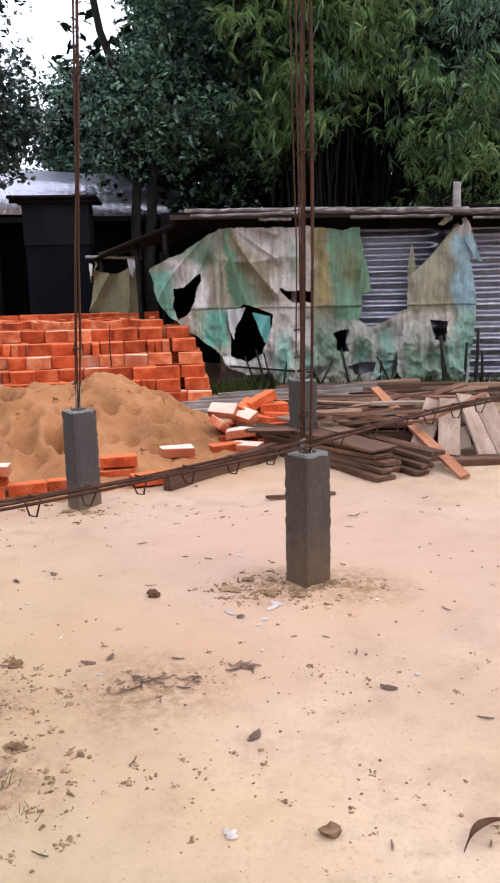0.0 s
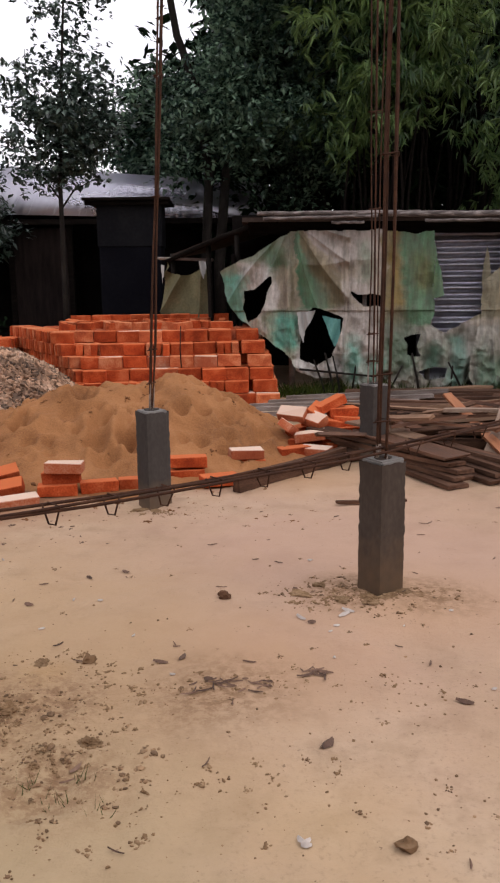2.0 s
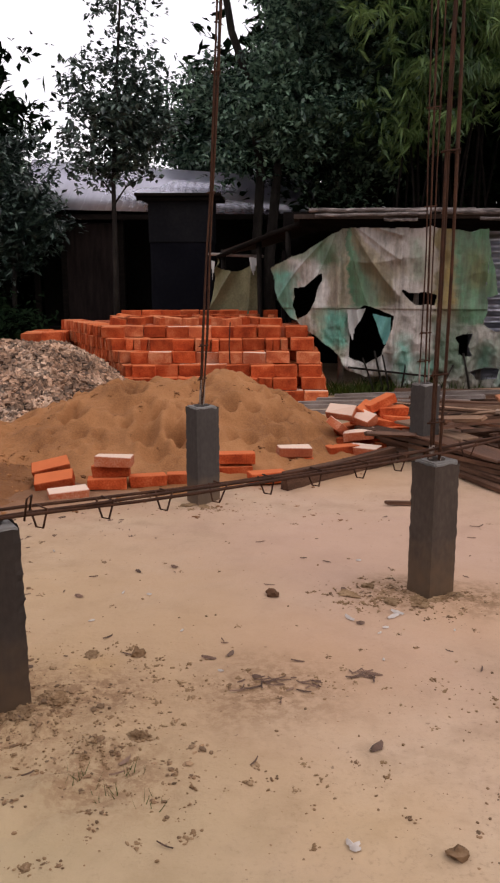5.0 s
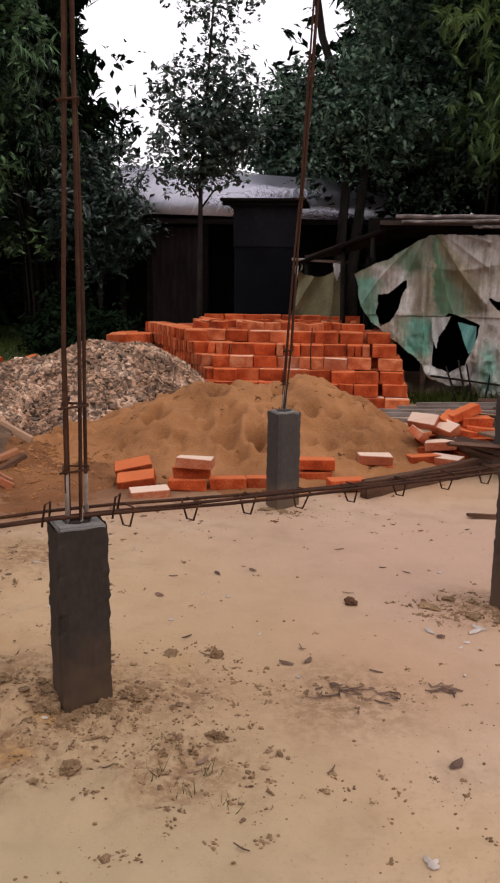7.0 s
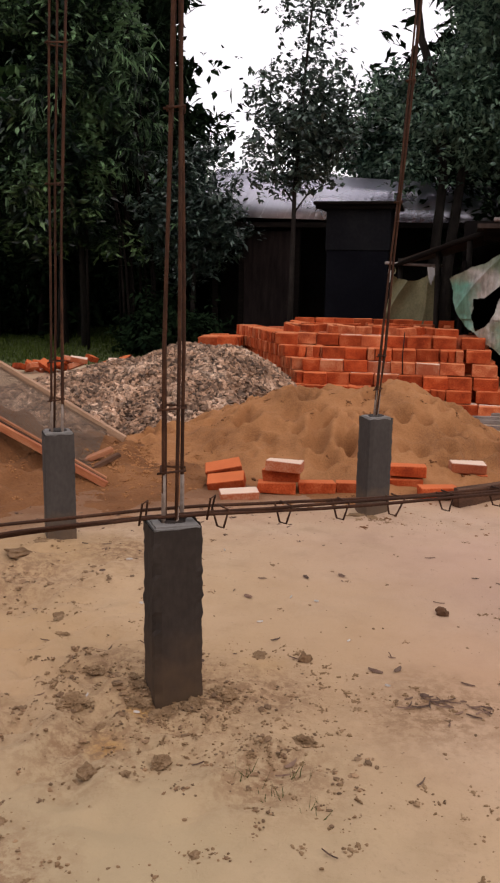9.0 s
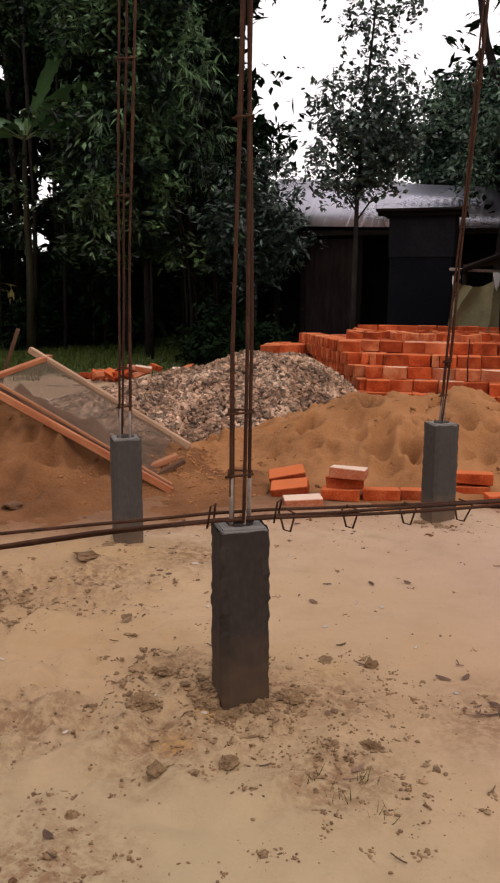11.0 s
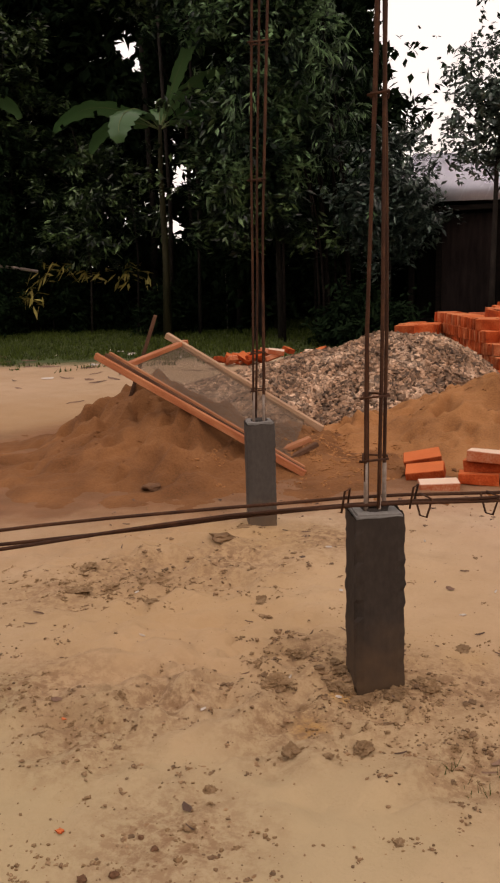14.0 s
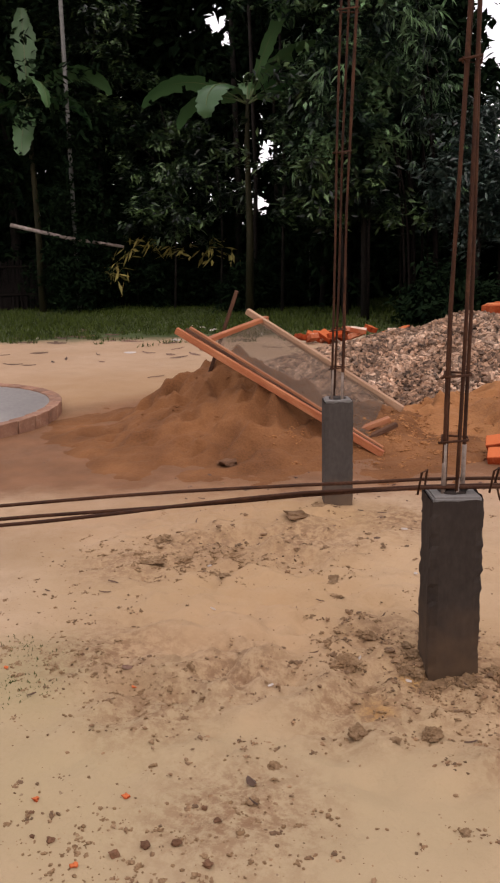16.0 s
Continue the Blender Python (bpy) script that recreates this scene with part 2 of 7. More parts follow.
# Sapling and young tree leaves, their backlit darkness put into the colour.
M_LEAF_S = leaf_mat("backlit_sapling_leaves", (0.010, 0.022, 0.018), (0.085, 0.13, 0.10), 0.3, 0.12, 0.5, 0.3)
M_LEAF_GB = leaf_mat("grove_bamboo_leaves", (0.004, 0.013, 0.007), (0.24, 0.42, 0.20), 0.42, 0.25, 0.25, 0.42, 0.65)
M_LEAF_Y = leaf_mat("yellow_green_leaves", (0.025, 0.060, 0.018), (0.21, 0.32, 0.10), 0.42, 0.25, 0.35, 0.25, 0.6)
# Near-black leaf copy: the shade inside the groves is put into the colour.
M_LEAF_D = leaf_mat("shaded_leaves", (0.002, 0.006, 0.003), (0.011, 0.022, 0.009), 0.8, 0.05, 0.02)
M_BANANA = leaf_mat("banana_leaf", (0.028, 0.080, 0.028), (0.075, 0.155, 0.058), 0.34, 0.2)
M_GRASS = leaf_mat("grass_blades", (0.014, 0.026, 0.003), (0.066, 0.094, 0.012), 0.6, 0.15, 0.2)
M_DRY = leaf_mat("yellowed_leaves", (0.25, 0.20, 0.05), (0.40, 0.34, 0.10), 0.6)


def ground_material():
    """Trodden sandy soil with damp patches, red brick dust and grassy earth beyond the yard."""
    m = bpy.data.materials.new("trodden_sandy_soil")
    m.use_nodes = True
    n, l = m.node_tree.nodes, m.node_tree.links
    b = n["Principled BSDF"]
    pos = n.new("ShaderNodeNewGeometry").outputs["Position"]

    def noise_tex(scale, detail=5, rough=0.55):
        t = n.new("ShaderNodeTexNoise")
        t.inputs["Scale"].default_value, t.inputs["Detail"].default_value, t.inputs["Roughness"].default_value = scale, detail, rough
        l.new(pos, t.inputs["Vector"])
        return t.outputs["Fac"]

    def ramp(fac, stops):
        r = n.new("ShaderNodeValToRGB")
        els = r.color_ramp.elements
        while len(els) < len(stops):
            els.new(0.5)
        for e, (p, c) in zip(els, stops):
            e.position, e.color = p, (*c, 1) if len(c) == 3 else c
        l.new(fac, r.inputs[0])
        return r.outputs[0]

    def mix(fac, a, c, kind="MIX"):
        x = n.new("ShaderNodeMix")
        x.data_type, x.blend_type = "RGBA", kind
        if isinstance(fac, float):
            x.inputs[0].default_value = fac
        else:
            l.new(fac, x.inputs[0])
        for sock, v in ((x.inputs[6], a), (x.inputs[7], c)):
            if isinstance(v, tuple):
                sock.default_value = (*v, 1)
            else:
                l.new(v, sock)
        return x.outputs[2]

    def spot(x, y, r0, r1):
        d = n.new("ShaderNodeVectorMath")
        d.operation = "DISTANCE"
        d.inputs[1].default_value = (x, y, 0)
        l.new(pos, d.inputs[0])
        wob = n.new("ShaderNodeMath")
        wob.operation = "MULTIPLY_ADD"
        wob.inputs[1].default_value = 0.9 * r1
        l.new(noise_tex(1.8, 6, 0.65), wob.inputs[0])
        l.new(d.outputs["Value"], wob.inputs[2])
        mr = n.new("ShaderNodeMapRange")
        mr.inputs[1].default_value, mr.inputs[2].default_value = r0 + 0.45 * r1, r1 + 0.45 * r1
        mr.inputs[3].default_value, mr.inputs[4].default_value = 1, 0
        l.new(wob.outputs[0], mr.inputs[0])
        return mr.outputs[0]

    soil = ramp(noise_tex(0.7, 6, 0.6), [(0.30, (0.335, 0.225, 0.130)), (0.5, (0.445, 0.312, 0.198)), (0.68, (0.53, 0.388, 0.268))])
    mid = ramp(noise_tex(4.5, 7, 0.62), [(0.32, (0.62, 0.57, 0.50)), (0.5, (1, 1, 1)), (0.72, (1.08, 1.05, 1.02))])
    col = mix(0.62, soil, mid, "MULTIPLY")
    grain = ramp(noise_tex(60, 4, 0.7), [(0.30, (0.55, 0.50, 0.45)), (0.44, (1, 1, 1)), (0.8, (1.1, 1.08, 1.05))])
    col = mix(0.5, col, grain, "MULTIPLY")
    # reddish sand washed out in front of the heaps
    washed_sand = [(-3.7, 5.0, 0.4, 1.9, (0.27, 0.13, 0.055), 1.0), (-1.3, 6.6, 0.6, 1.35, (0.27, 0.135, 0.057), 1.0), (-1.9, 5.4, 0.1, 0.9, (0.36, 0.20, 0.115), 0.8), (-4.9, 5.2, 0.5, 1.7, (0.30, 0.165, 0.085), 0.8), (-3.3, 3.7, 0.1, 1.0, (0.34, 0.215, 0.125), 0.6), (0.3, 4.3, 0.6, 2.2, (0.475, 0.302, 0.222), 0.75), (-0.35, 3.25, 0.0, 0.55, (0.48, 0.28, 0.18), 0.55), (0.35, 3.7, 0.0, 0.6, (0.50, 0.30, 0.15), 0.5), (-0.2, 2.3, 0.0, 0.35, (0.50, 0.34, 0.17), 0.35), (-1.44, 2.70, 0.0, 0.07, (0.50, 0.24, 0.03), 0.8), (-1.50, 2.58, 0.0, 0.08, (0.46, 0.22, 0.03), 0.7)]
    yard_stains = [(-1.1, 3.15, 0.0, 0.12, (0.50, 0.28, 0.08), 0.5), (-1.95, 3.2, 0.0, 0.3, (0.46, 0.27, 0.11), 0.4), (0.1, 5.9, 0.0, 0.6, (0.42, 0.24, 0.12), 0.6), (-1.5, 2.9, 0.1, 0.55, (0.40, 0.25, 0.12), 0.55), (-2.1, 1.95, 0.3, 0.9, (0.37, 0.27, 0.165), 0.45), (-2.2, 2.8, 0.2, 0.8, (0.45, 0.285, 0.185), 0.5), (-1.7, 3.1, 0.9, 1.8, (0.415, 0.272, 0.142), 0.6), (-2.6, 3.4, 0.3, 1.2, (0.41, 0.26, 0.13), 0.5), (-3.58, 2.90, 0.05, 0.5, (0.26, 0.165, 0.085), 0.6), (-2.51, 2.06, 0.1, 0.3, (0.30, 0.24, 0.11), 0.5), (-8.6, 8.6, 1.6, 4.2, (0.42, 0.27, 0.165), 0.7)]
    small_stains = [(-6.0, 6.6, 0.6, 2.2, (0.33, 0.19, 0.09), 0.7), (-1.1, 1.9, 0.2, 0.8, (0.38, 0.275, 0.15), 0.45), (-2.9, 2.7, 0.2, 0.7, (0.36, 0.25, 0.14), 0.45), (-2.35, 4.2, 0.0, 0.5, (0.45, 0.29, 0.14), 0.5), (-1.3, 1.85, 0.3, 1.1, (0.40, 0.315, 0.19), 0.55), (-2.3, 1.75, 0.2, 0.8, (0.37, 0.30, 0.165), 0.5), (-2.6, 2.25, 0.05, 0.3, (0.27, 0.22, 0.115), 0.55), (-2.19, 2.26, 0.02, 0.16, (0.27, 0.165, 0.085), 0.6), (-2.55, 3.38, 0.05, 0.3, (0.32, 0.20, 0.11), 0.5), (-1.443, 2.511, 0.0, 0.075, (0.40, 0.19, 0.03), 0.9), (-1.407, 2.697, 0.0, 0.07, (0.47, 0.23, 0.03), 0.9)]
    for x, y, r0, r1, c, k in washed_sand + yard_stains + small_stains:
        f = spot(x, y, r0, r1)
        km = n.new("ShaderNodeMath")
        km.operation = "MULTIPLY"
        km.inputs[1].default_value = k
        l.new(f, km.inputs[0])
        col = mix(km.outputs[0], col, c)
    # red sand washed over the far half of the yard
    dr = n.new("ShaderNodeVectorMath")
    dr.operation = "DOT_PRODUCT"
    dr.inputs[1].default_value = (-0.545, 0.838, 0)
    l.new(pos, dr.inputs[0])
    dn = n.new("ShaderNodeMath")
    dn.operation = "MULTIPLY_ADD"
    dn.inputs[1].default_value = 0.9
    l.new(noise_tex(2.2, 6, 0.65), dn.inputs[0])
    l.new(dr.outputs["Value"], dn.inputs[2])
    sx = n.new("ShaderNodeSeparateXYZ")
    l.new(pos, sx.inputs[0])
    masks = []
    for src, lo, hi in ((dn.outputs[0], 5.55, 5.95), (dn.outputs[0], 9.6, 8.6), (sx.outputs[0], -0.9, -1.7), (sx.outputs[0], -6.3, -5.4)):
        mr = n.new("ShaderNodeMapRange")
        mr.inputs[1].default_value, mr.inputs[2].default_value = lo, hi
        l.new(src, mr.inputs[0])
        masks.append(mr.outputs[0])
    wash = masks[0]
    for o in masks[1:]:
        mu = n.new("ShaderNodeMath")
        mu.operation = "MULTIPLY"
        l.new(wash, mu.inputs[0])
        l.new(o, mu.inputs[1])
        wash = mu.outputs[0]
    wk = n.new("ShaderNodeMath")
    wk.operation = "MULTIPLY"
    wk.inputs[1].default_value = 0.9
    l.new(wash, wk.inputs[0])
    col = mix(wk.outputs[0], col, ramp(noise_tex(3.0, 6, 0.6), [(0.3, (0.14, 0.060, 0.025)), (0.7, (0.235, 0.105, 0.048))]))
    # churned crumbly soil: dark specks in patches
    churn = None
    for x, y, r in ((-1.335, 2.82, 0.42), (-1.62, 2.98, 0.22), (-1.5, 2.52, 0.3), (-1.05, 2.95, 0.25), (0.08, 3.84, 0.26), (0.45, 3.75, 0.25), (-2.35, 3.75, 0.42), (-2.75, 3.45, 0.36), (-1.95, 2.5, 0.3), (-2.4, 2.4, 0.32), (-2.06, 2.18, 0.26), (-1.57, 1.9, 0.3), (-2.9, 3.1, 0.3), (-0.5, 2.97, 0.32), (-0.95, 2.48, 0.26), (-2.0, 4.25, 0.4)):
        f = spot(x, y, 0.2 * r, 1.1 * r)
        if churn is None:
            churn = f
        else:
            mxx = n.new("ShaderNodeMath")
            mxx.operation = "MAXIMUM"
            l.new(churn, mxx.inputs[0])
            l.new(f, mxx.inputs[1])
            churn = mxx.outputs[0]
    speck = ramp(noise_tex(26, 7, 0.72), [(0.42, (1, 1, 1)), (0.58, (0.12, 0.12, 0.12))])
    cm = n.new("ShaderNodeMath")
    cm.operation = "MULTIPLY"
    l.new(churn, cm.inputs[0])
    l.new(speck, cm.inputs[1])
    col = mix(cm.outputs[0], col, (0.235, 0.135, 0.070))
    fleck = ramp(noise_tex(38, 3, 0.6), [(0.70, (0, 0, 0)), (0.74, (0.8, 0.8, 0.8))])
    col = mix(fleck, col, (0.20, 0.125, 0.075))
    # grassy earth beyond a wavering line
    dot = n.new("ShaderNodeVectorMath")
    dot.operation = "DOT_PRODUCT"
    dot.inputs[1].default_value = (-0.545, 0.838, 0)
    l.new(pos, dot.inputs[0])
    edge = n.new("ShaderNodeMath")
    edge.operation = "MULTIPLY_ADD"
    edge.inputs[1].default_value = 1.6
    l.new(noise_tex(1.4, 6, 0.7), edge.inputs[0])
    l.new(dot.outputs["Value"], edge.inputs[2])
    eg = n.new("ShaderNodeMapRange")
    eg.inputs[1].default_value, eg.inputs[2].default_value = 14.4, 15.2
    l.new(edge.outputs[0], eg.inputs[0])
    grassy = ramp(noise_tex(3, 6, 0.7), [(0.3, (0.035, 0.045, 0.015)), (0.7, (0.07, 0.10, 0.03))])
    col = mix(eg.outputs[0], col, grassy)
    l.new(col, b.inputs["Base Color"])
    rr = n.new("ShaderNodeMapRange")
    rr.inputs[1].default_value, rr.inputs[2].default_value = 0.35, 0.65
    rr.inputs[3].default_value, rr.inputs[4].default_value = 0.62, 0.95
    l.new(noise_tex(1.1, 4), rr.inputs[0])
    l.new(rr.outputs[0], b.inputs["Roughness"])
    b.inputs["Specular IOR Level"].default_value = 0.3
    hsum = n.new("ShaderNodeMath")
    hsum.operation = "MULTIPLY_ADD"
    hsum.inputs[1].default_value = 0.35
    l.new(noise_tex(70, 5, 0.7), hsum.inputs[0])
    l.new(noise_tex(11, 6, 0.65), hsum.inputs[2])
    bp = n.new("ShaderNodeBump")
    bp.inputs["Strength"].default_value, bp.inputs["Distance"].default_value = 0.5, 0.02
    l.new(hsum.outputs[0], bp.inputs["Height"])
    l.new(bp.outputs[0], b.inputs["Normal"])
    return m


M_GROUND = ground_material()


def tarp_material():
    """Patched, sun-bleached tarpaulin: each sewn patch its own cloth, grey, olive, green or teal, with stains and streaks."""
    m = bpy.data.materials.new("patched_tarpaulin")
    m.use_nodes = True
    n, l = m.node_tree.nodes, m.node_tree.links
    b = n["Principled BSDF"]
    uv = n.new("ShaderNodeUVMap").outputs[0]

    def math_node(kind, a, c=None, d=None):
        x = n.new("ShaderNodeMath")
        x.operation = kind
        for sock, v in zip(x.inputs, (a, c, d)):
            if v is None:
                continue
            if isinstance(v, (int, float)):
                sock.default_value = v
            else:
                l.new(v, sock)
        return x.outputs[0]

    def noise_of(scale, detail=5, rough=0.6, vec=None, stretch=None):
        t = n.new("ShaderNodeTexNoise")
        t.inputs["Scale"].default_value, t.inputs["Detail"].default_value, t.inputs["Roughness"].default_value = scale, detail, rough
        src = vec or uv
        if stretch:
            mp = n.new("ShaderNodeMapping")
            mp.inputs["Scale"].default_value = stretch
            l.new(src, mp.inputs[0])
            src = mp.outputs[0]
        l.new(src, t.inputs["Vector"])
        return t

    def ranged(src, lo, hi, a=0.0, c=1.0):
        r = n.new("ShaderNodeMapRange")
        r.inputs[1].default_value, r.inputs[2].default_value, r.inputs[3].default_value, r.inputs[4].default_value = lo, hi, a, c
        l.new(src, r.inputs[0])
        return r.outputs[0]

    def blend(fac, a, c, kind="MIX"):
        x = n.new("ShaderNodeMix")
        x.data_type, x.blend_type = "RGBA", kind
        if isinstance(fac, float):
            x.inputs[0].default_value = fac
        else:
            l.new(fac, x.inputs[0])
        for sock, v in ((x.inputs[6], a), (x.inputs[7], c)):
            if isinstance(v, tuple):
                sock.default_value = (*v, 1)
            else:
                l.new(v, sock)
        return x.outputs[2]

    sep = n.new("ShaderNodeSeparateXYZ")
    l.new(uv, sep.inputs[0])
    w1, w2 = noise_of(3.2, 6, 0.65).outputs["Fac"], noise_of(3.2, 6, 0.65, None, (1, 1.4, 1)).outputs["Fac"]
    X = math_node("ADD", math_node("MULTIPLY_ADD", w1, 0.38, -0.19), sep.outputs[0])
    Z = math_node("ADD", math_node("MULTIPLY_ADD", w2, -0.26, 0.13), sep.outputs[1])
    beige, mauve, grey, white = (0.40, 0.335, 0.245), (0.46, 0.405, 0.365), (0.32, 0.30, 0.255), (0.66, 0.64, 0.61)
    olive, brown, green, dark_green, teal, ochre, blue = (0.205, 0.18, 0.10), (0.20, 0.155, 0.09), (0.075, 0.215, 0.115), (0.045, 0.12, 0.06), (0.075, 0.36, 0.27), (0.25, 0.175, 0.045), (0.20, 0.36, 0.42)
    col = blend(ranged(noise_of(2.0, 5).outputs["Fac"], 0.4, 0.6), mauve, beige)
    # cloth that fans out from the high tie
    ang = math_node("ARCTAN2", math_node("SUBTRACT", X, 0.43), math_node("SUBTRACT", 2.0, sep.outputs[1]))
    fan = n.new("ShaderNodeValToRGB")
    els = fan.color_ramp.elements
    stops = [(0.0, olive), (0.06, beige), (0.10, green), (0.22, (0.13, 0.22, 0.13)), (0.30, olive), (0.42, brown), (0.50, beige), (0.54, mauve), (1.0, mauve)]
    while len(els) < len(stops):
        els.new(0.5)
    for e, (p, c) in zip(els, stops):
        e.position, e.color = p, (*c, 1)
    l.new(ranged(ang, 0.0, 1.57), fan.inputs[0])

    def patch(x0, x1, z0, z1, colour, k=0.9, soft=0.05):
        nonlocal col
        f = math_node("MULTIPLY", ranged(X, x0 - soft, x0 + soft), ranged(X, x1 + soft, x1 - soft))
        f = math_node("MULTIPLY", f, math_node("MULTIPLY", ranged(Z, z0 - soft, z0 + soft), ranged(Z, z1 + soft, z1 - soft)))
        col = blend(math_node("MULTIPLY", f, k), col, colour)

    patch(0.43, 1.04, 0.98, 2.1, fan.outputs[0], 1.0, 0.02)
    # left flap
    patch(-0.6, 0.44, 1.30, 2.1, (0.17, 0.20, 0.13), 0.85, 0.06)
    patch(0.12, 0.34, 1.42, 1.75, green, 0.65, 0.08)
    patch(-0.18, 0.16, 1.20, 1.52, mauve, 0.95, 0.04)
    patch(-0.6, -0.10, 0.5, 1.40, teal, 0.75, 0.05)
    patch(-0.30, -0.20, 0.8, 1.3, dark_green, 0.6, 0.06)
    patch(0.26, 0.43, 0.98, 1.5, beige, 0.8, 0.03)
    patch(0.10, 0.26, 0.75, 1.45, white, 0.75, 0.05)
    # torn foot under the fan
    patch(0.12, 0.50, 0.3, 0.98, (0.22, 0.23, 0.14), 0.9, 0.03)
    patch(0.22, 0.52, 0.52, 0.95, teal, 0.85, 0.06)
    patch(0.44, 1.0, 0.1, 0.46, white, 0.85, 0.06)
    patch(1.0, 1.5, 0.0, 1.0, mauve, 0.9, 0.04)
    patch(1.08, 1.22, 0.15, 0.65, teal, 0.8, 0.07)
    patch(1.30, 1.62, 0.0, 0.45, teal, 0.75, 0.08)
    # upright panels
    patch(1.22, 1.34, 1.3, 1.75, (0.19, 0.30, 0.20), 0.6, 0.06)
    patch(1.48, 2.2, 0.80, 2.0, olive, 0.9, 0.015)
    patch(1.50, 1.66, 1.0, 2.0, ochre, 0.9, 0.06)
    patch(1.68, 2.2, 0.8, 1.9, green, 0.85, 0.05)
    patch(1.82, 2.0, 1.2, 1.6, ochre, 0.45, 0.08)
    # crumpled lower cloth
    patch(1.48, 2.75, 0.0, 0.82, grey, 0.95, 0.03)
    patch(1.46, 1.86, 0.25, 0.85, dark_green, 0.8, 0.10)
    patch(1.95, 2.12, 0.2, 0.60, (0.11, 0.25, 0.17), 0.8, 0.06)
    patch(2.2, 2.36, 0.0, 0.7, teal, 0.55, 0.06)
    # piece on the post
    patch(2.38, 3.06, 0.88, 2.1, (0.255, 0.225, 0.145), 1.0, 0.02)
    patch(2.5, 3.1, 0.0, 0.60, (0.10, 0.20, 0.125), 0.85, 0.08)
    patch(2.62, 2.9, 0.45, 0.85, grey, 0.8, 0.06)
    patch(3.03, 3.4, 0.95, 1.75, blue, 0.85, 0.03)
    patch(3.04, 3.4, 0.2, 0.95, teal, 0.6, 0.07)
    # round damp stains and dirt, then upright streaks painted as crease shading
    vor = n.new("ShaderNodeTexVoronoi")
    vor.inputs["Scale"].default_value = 4.2
    l.new(uv, vor.inputs["Vector"])
    ring = ranged(vor.outputs["Distance"], 0.17, 0.12)
    sparse = ranged(noise_of(1.3, 2).outputs["Fac"], 0.50, 0.56)
    col = blend(math_node("MULTIPLY", math_node("MULTIPLY", ring, sparse), 0.5), col, (0.16, 0.15, 0.14))
    dirt = ranged(noise_of(7, 8, 0.7, None, (1.0, 0.45, 1)).outputs["Fac"], 0.36, 0.58)
    col = blend(ranged(dirt, 0.0, 1.0, 0.62, 0.0), col, (0.10, 0.085, 0.06))
    streak = ranged(noise_of(22, 4, 0.6, None, (1.0, 0.10, 1)).outputs["Fac"], 0.40, 0.62, 0.75, 1.12)
    comb = n.new("ShaderNodeCombineColor")
    for i in range(3):
        l.new(streak, comb.inputs[i])
    col = blend(0.8, col, comb.outputs[0], "MULTIPLY")
    l.new(col, b.inputs["Base Color"])
    b.inputs["Roughness"].default_value = 0.6
    tr = n.new("ShaderNodeBsdfTranslucent")
    l.new(col, tr.inputs[0])
    ms = n.new("ShaderNodeMixShader")
    ms.inputs[0].default_value = 0.10
    l.new(b.outputs[0], ms.inputs[1])
    l.new(tr.outputs[0], ms.inputs[2])
    l.new(ms.outputs[0], n["Material Output"].inputs[0])
    bp = n.new("ShaderNodeBump")
    bp.inputs["Strength"].default_value, bp.inputs["Distance"].default_value = 0.6, 0.04
    l.new(noise_of(9, 6, 0.6).outputs["Fac"], bp.inputs["Height"])
    l.new(bp.outputs[0], b.inputs["Normal"])
    return m


M_TARP = tarp_material()


# ---------------------------------------------------------------- building helpers
rng = np.random.default_rng(7)


def hash2(ix, iy, seed):
    h = (ix.astype(np.int64) * 374761393 + iy.astype(np.int64) * 668265263 + seed * 974711) & 0x7FFFFFFF
    h = ((h ^ (h >> 13)) * 1274126177) & 0x7FFFFFFF
    return ((h ^ (h >> 16)) & 0xFFFF) / 65535.0


def value_noise(x, y, seed=0):
    ix, iy = np.floor(x), np.floor(y)
    fx, fy = x - ix, y - iy
    fx, fy = fx * fx * (3 - 2 * fx), fy * fy * (3 - 2 * fy)
    a, b = hash2(ix, iy, seed), hash2(ix + 1, iy, seed)
    c, d = hash2(ix, iy + 1, seed), hash2(ix + 1, iy + 1, seed)
    return (a * (1 - fx) + b * fx) * (1 - fy) + (c * (1 - fx) + d * fx) * fy - 0.5


def fbm(x, y, seed=0, octaves=4):
    out, amp = 0, 1.0
    for i in range(octaves):
        out = out + amp * value_noise(x * 2 ** i, y * 2 ** i, seed + i * 13)
        amp *= 0.5
    return out


def mesh_from(name, verts, faces, smooth=False):
    """A mesh from arrays of vertices and of equal-sided faces."""
    me = bpy.data.meshes.new(name)
    verts, faces = np.asarray(verts, dtype=np.float32), np.asarray(faces, dtype=np.int32)
    k = faces.shape[1]
    me.vertices.add(len(verts))
    me.vertices.foreach_set("co", verts.ravel())
    me.loops.add(faces.size)
    me.loops.foreach_set("vertex_index", faces.ravel())
    me.polygons.add(len(faces))
    me.polygons.foreach_set("loop_start", np.arange(0, faces.size, k, dtype=np.int32))
    me.polygons.foreach_set("use_smooth", np.full(len(faces), smooth))
    me.update(calc_edges=True)
    me.validate()
    return me


def put(name, me, material, parent=None, label=""):
    if material is not None and not me.materials:
        me.materials.append(material)
    ob = new(name, me)
    if parent is not None:
        ob.parent = parent
    if label:
        ob["label"] = label
    return ob


def part(name, bm, material, parent=None, label=""):
    me = bpy.data.meshes.new(name)
    bm.to_mesh(me)
    bm.free()
    return put(name, me, material, parent, label)


def empty(name, at=(0, 0, 0)):
    ob = new(name)
    ob.location = at
    ob.empty_display_size = 0.1
    return ob


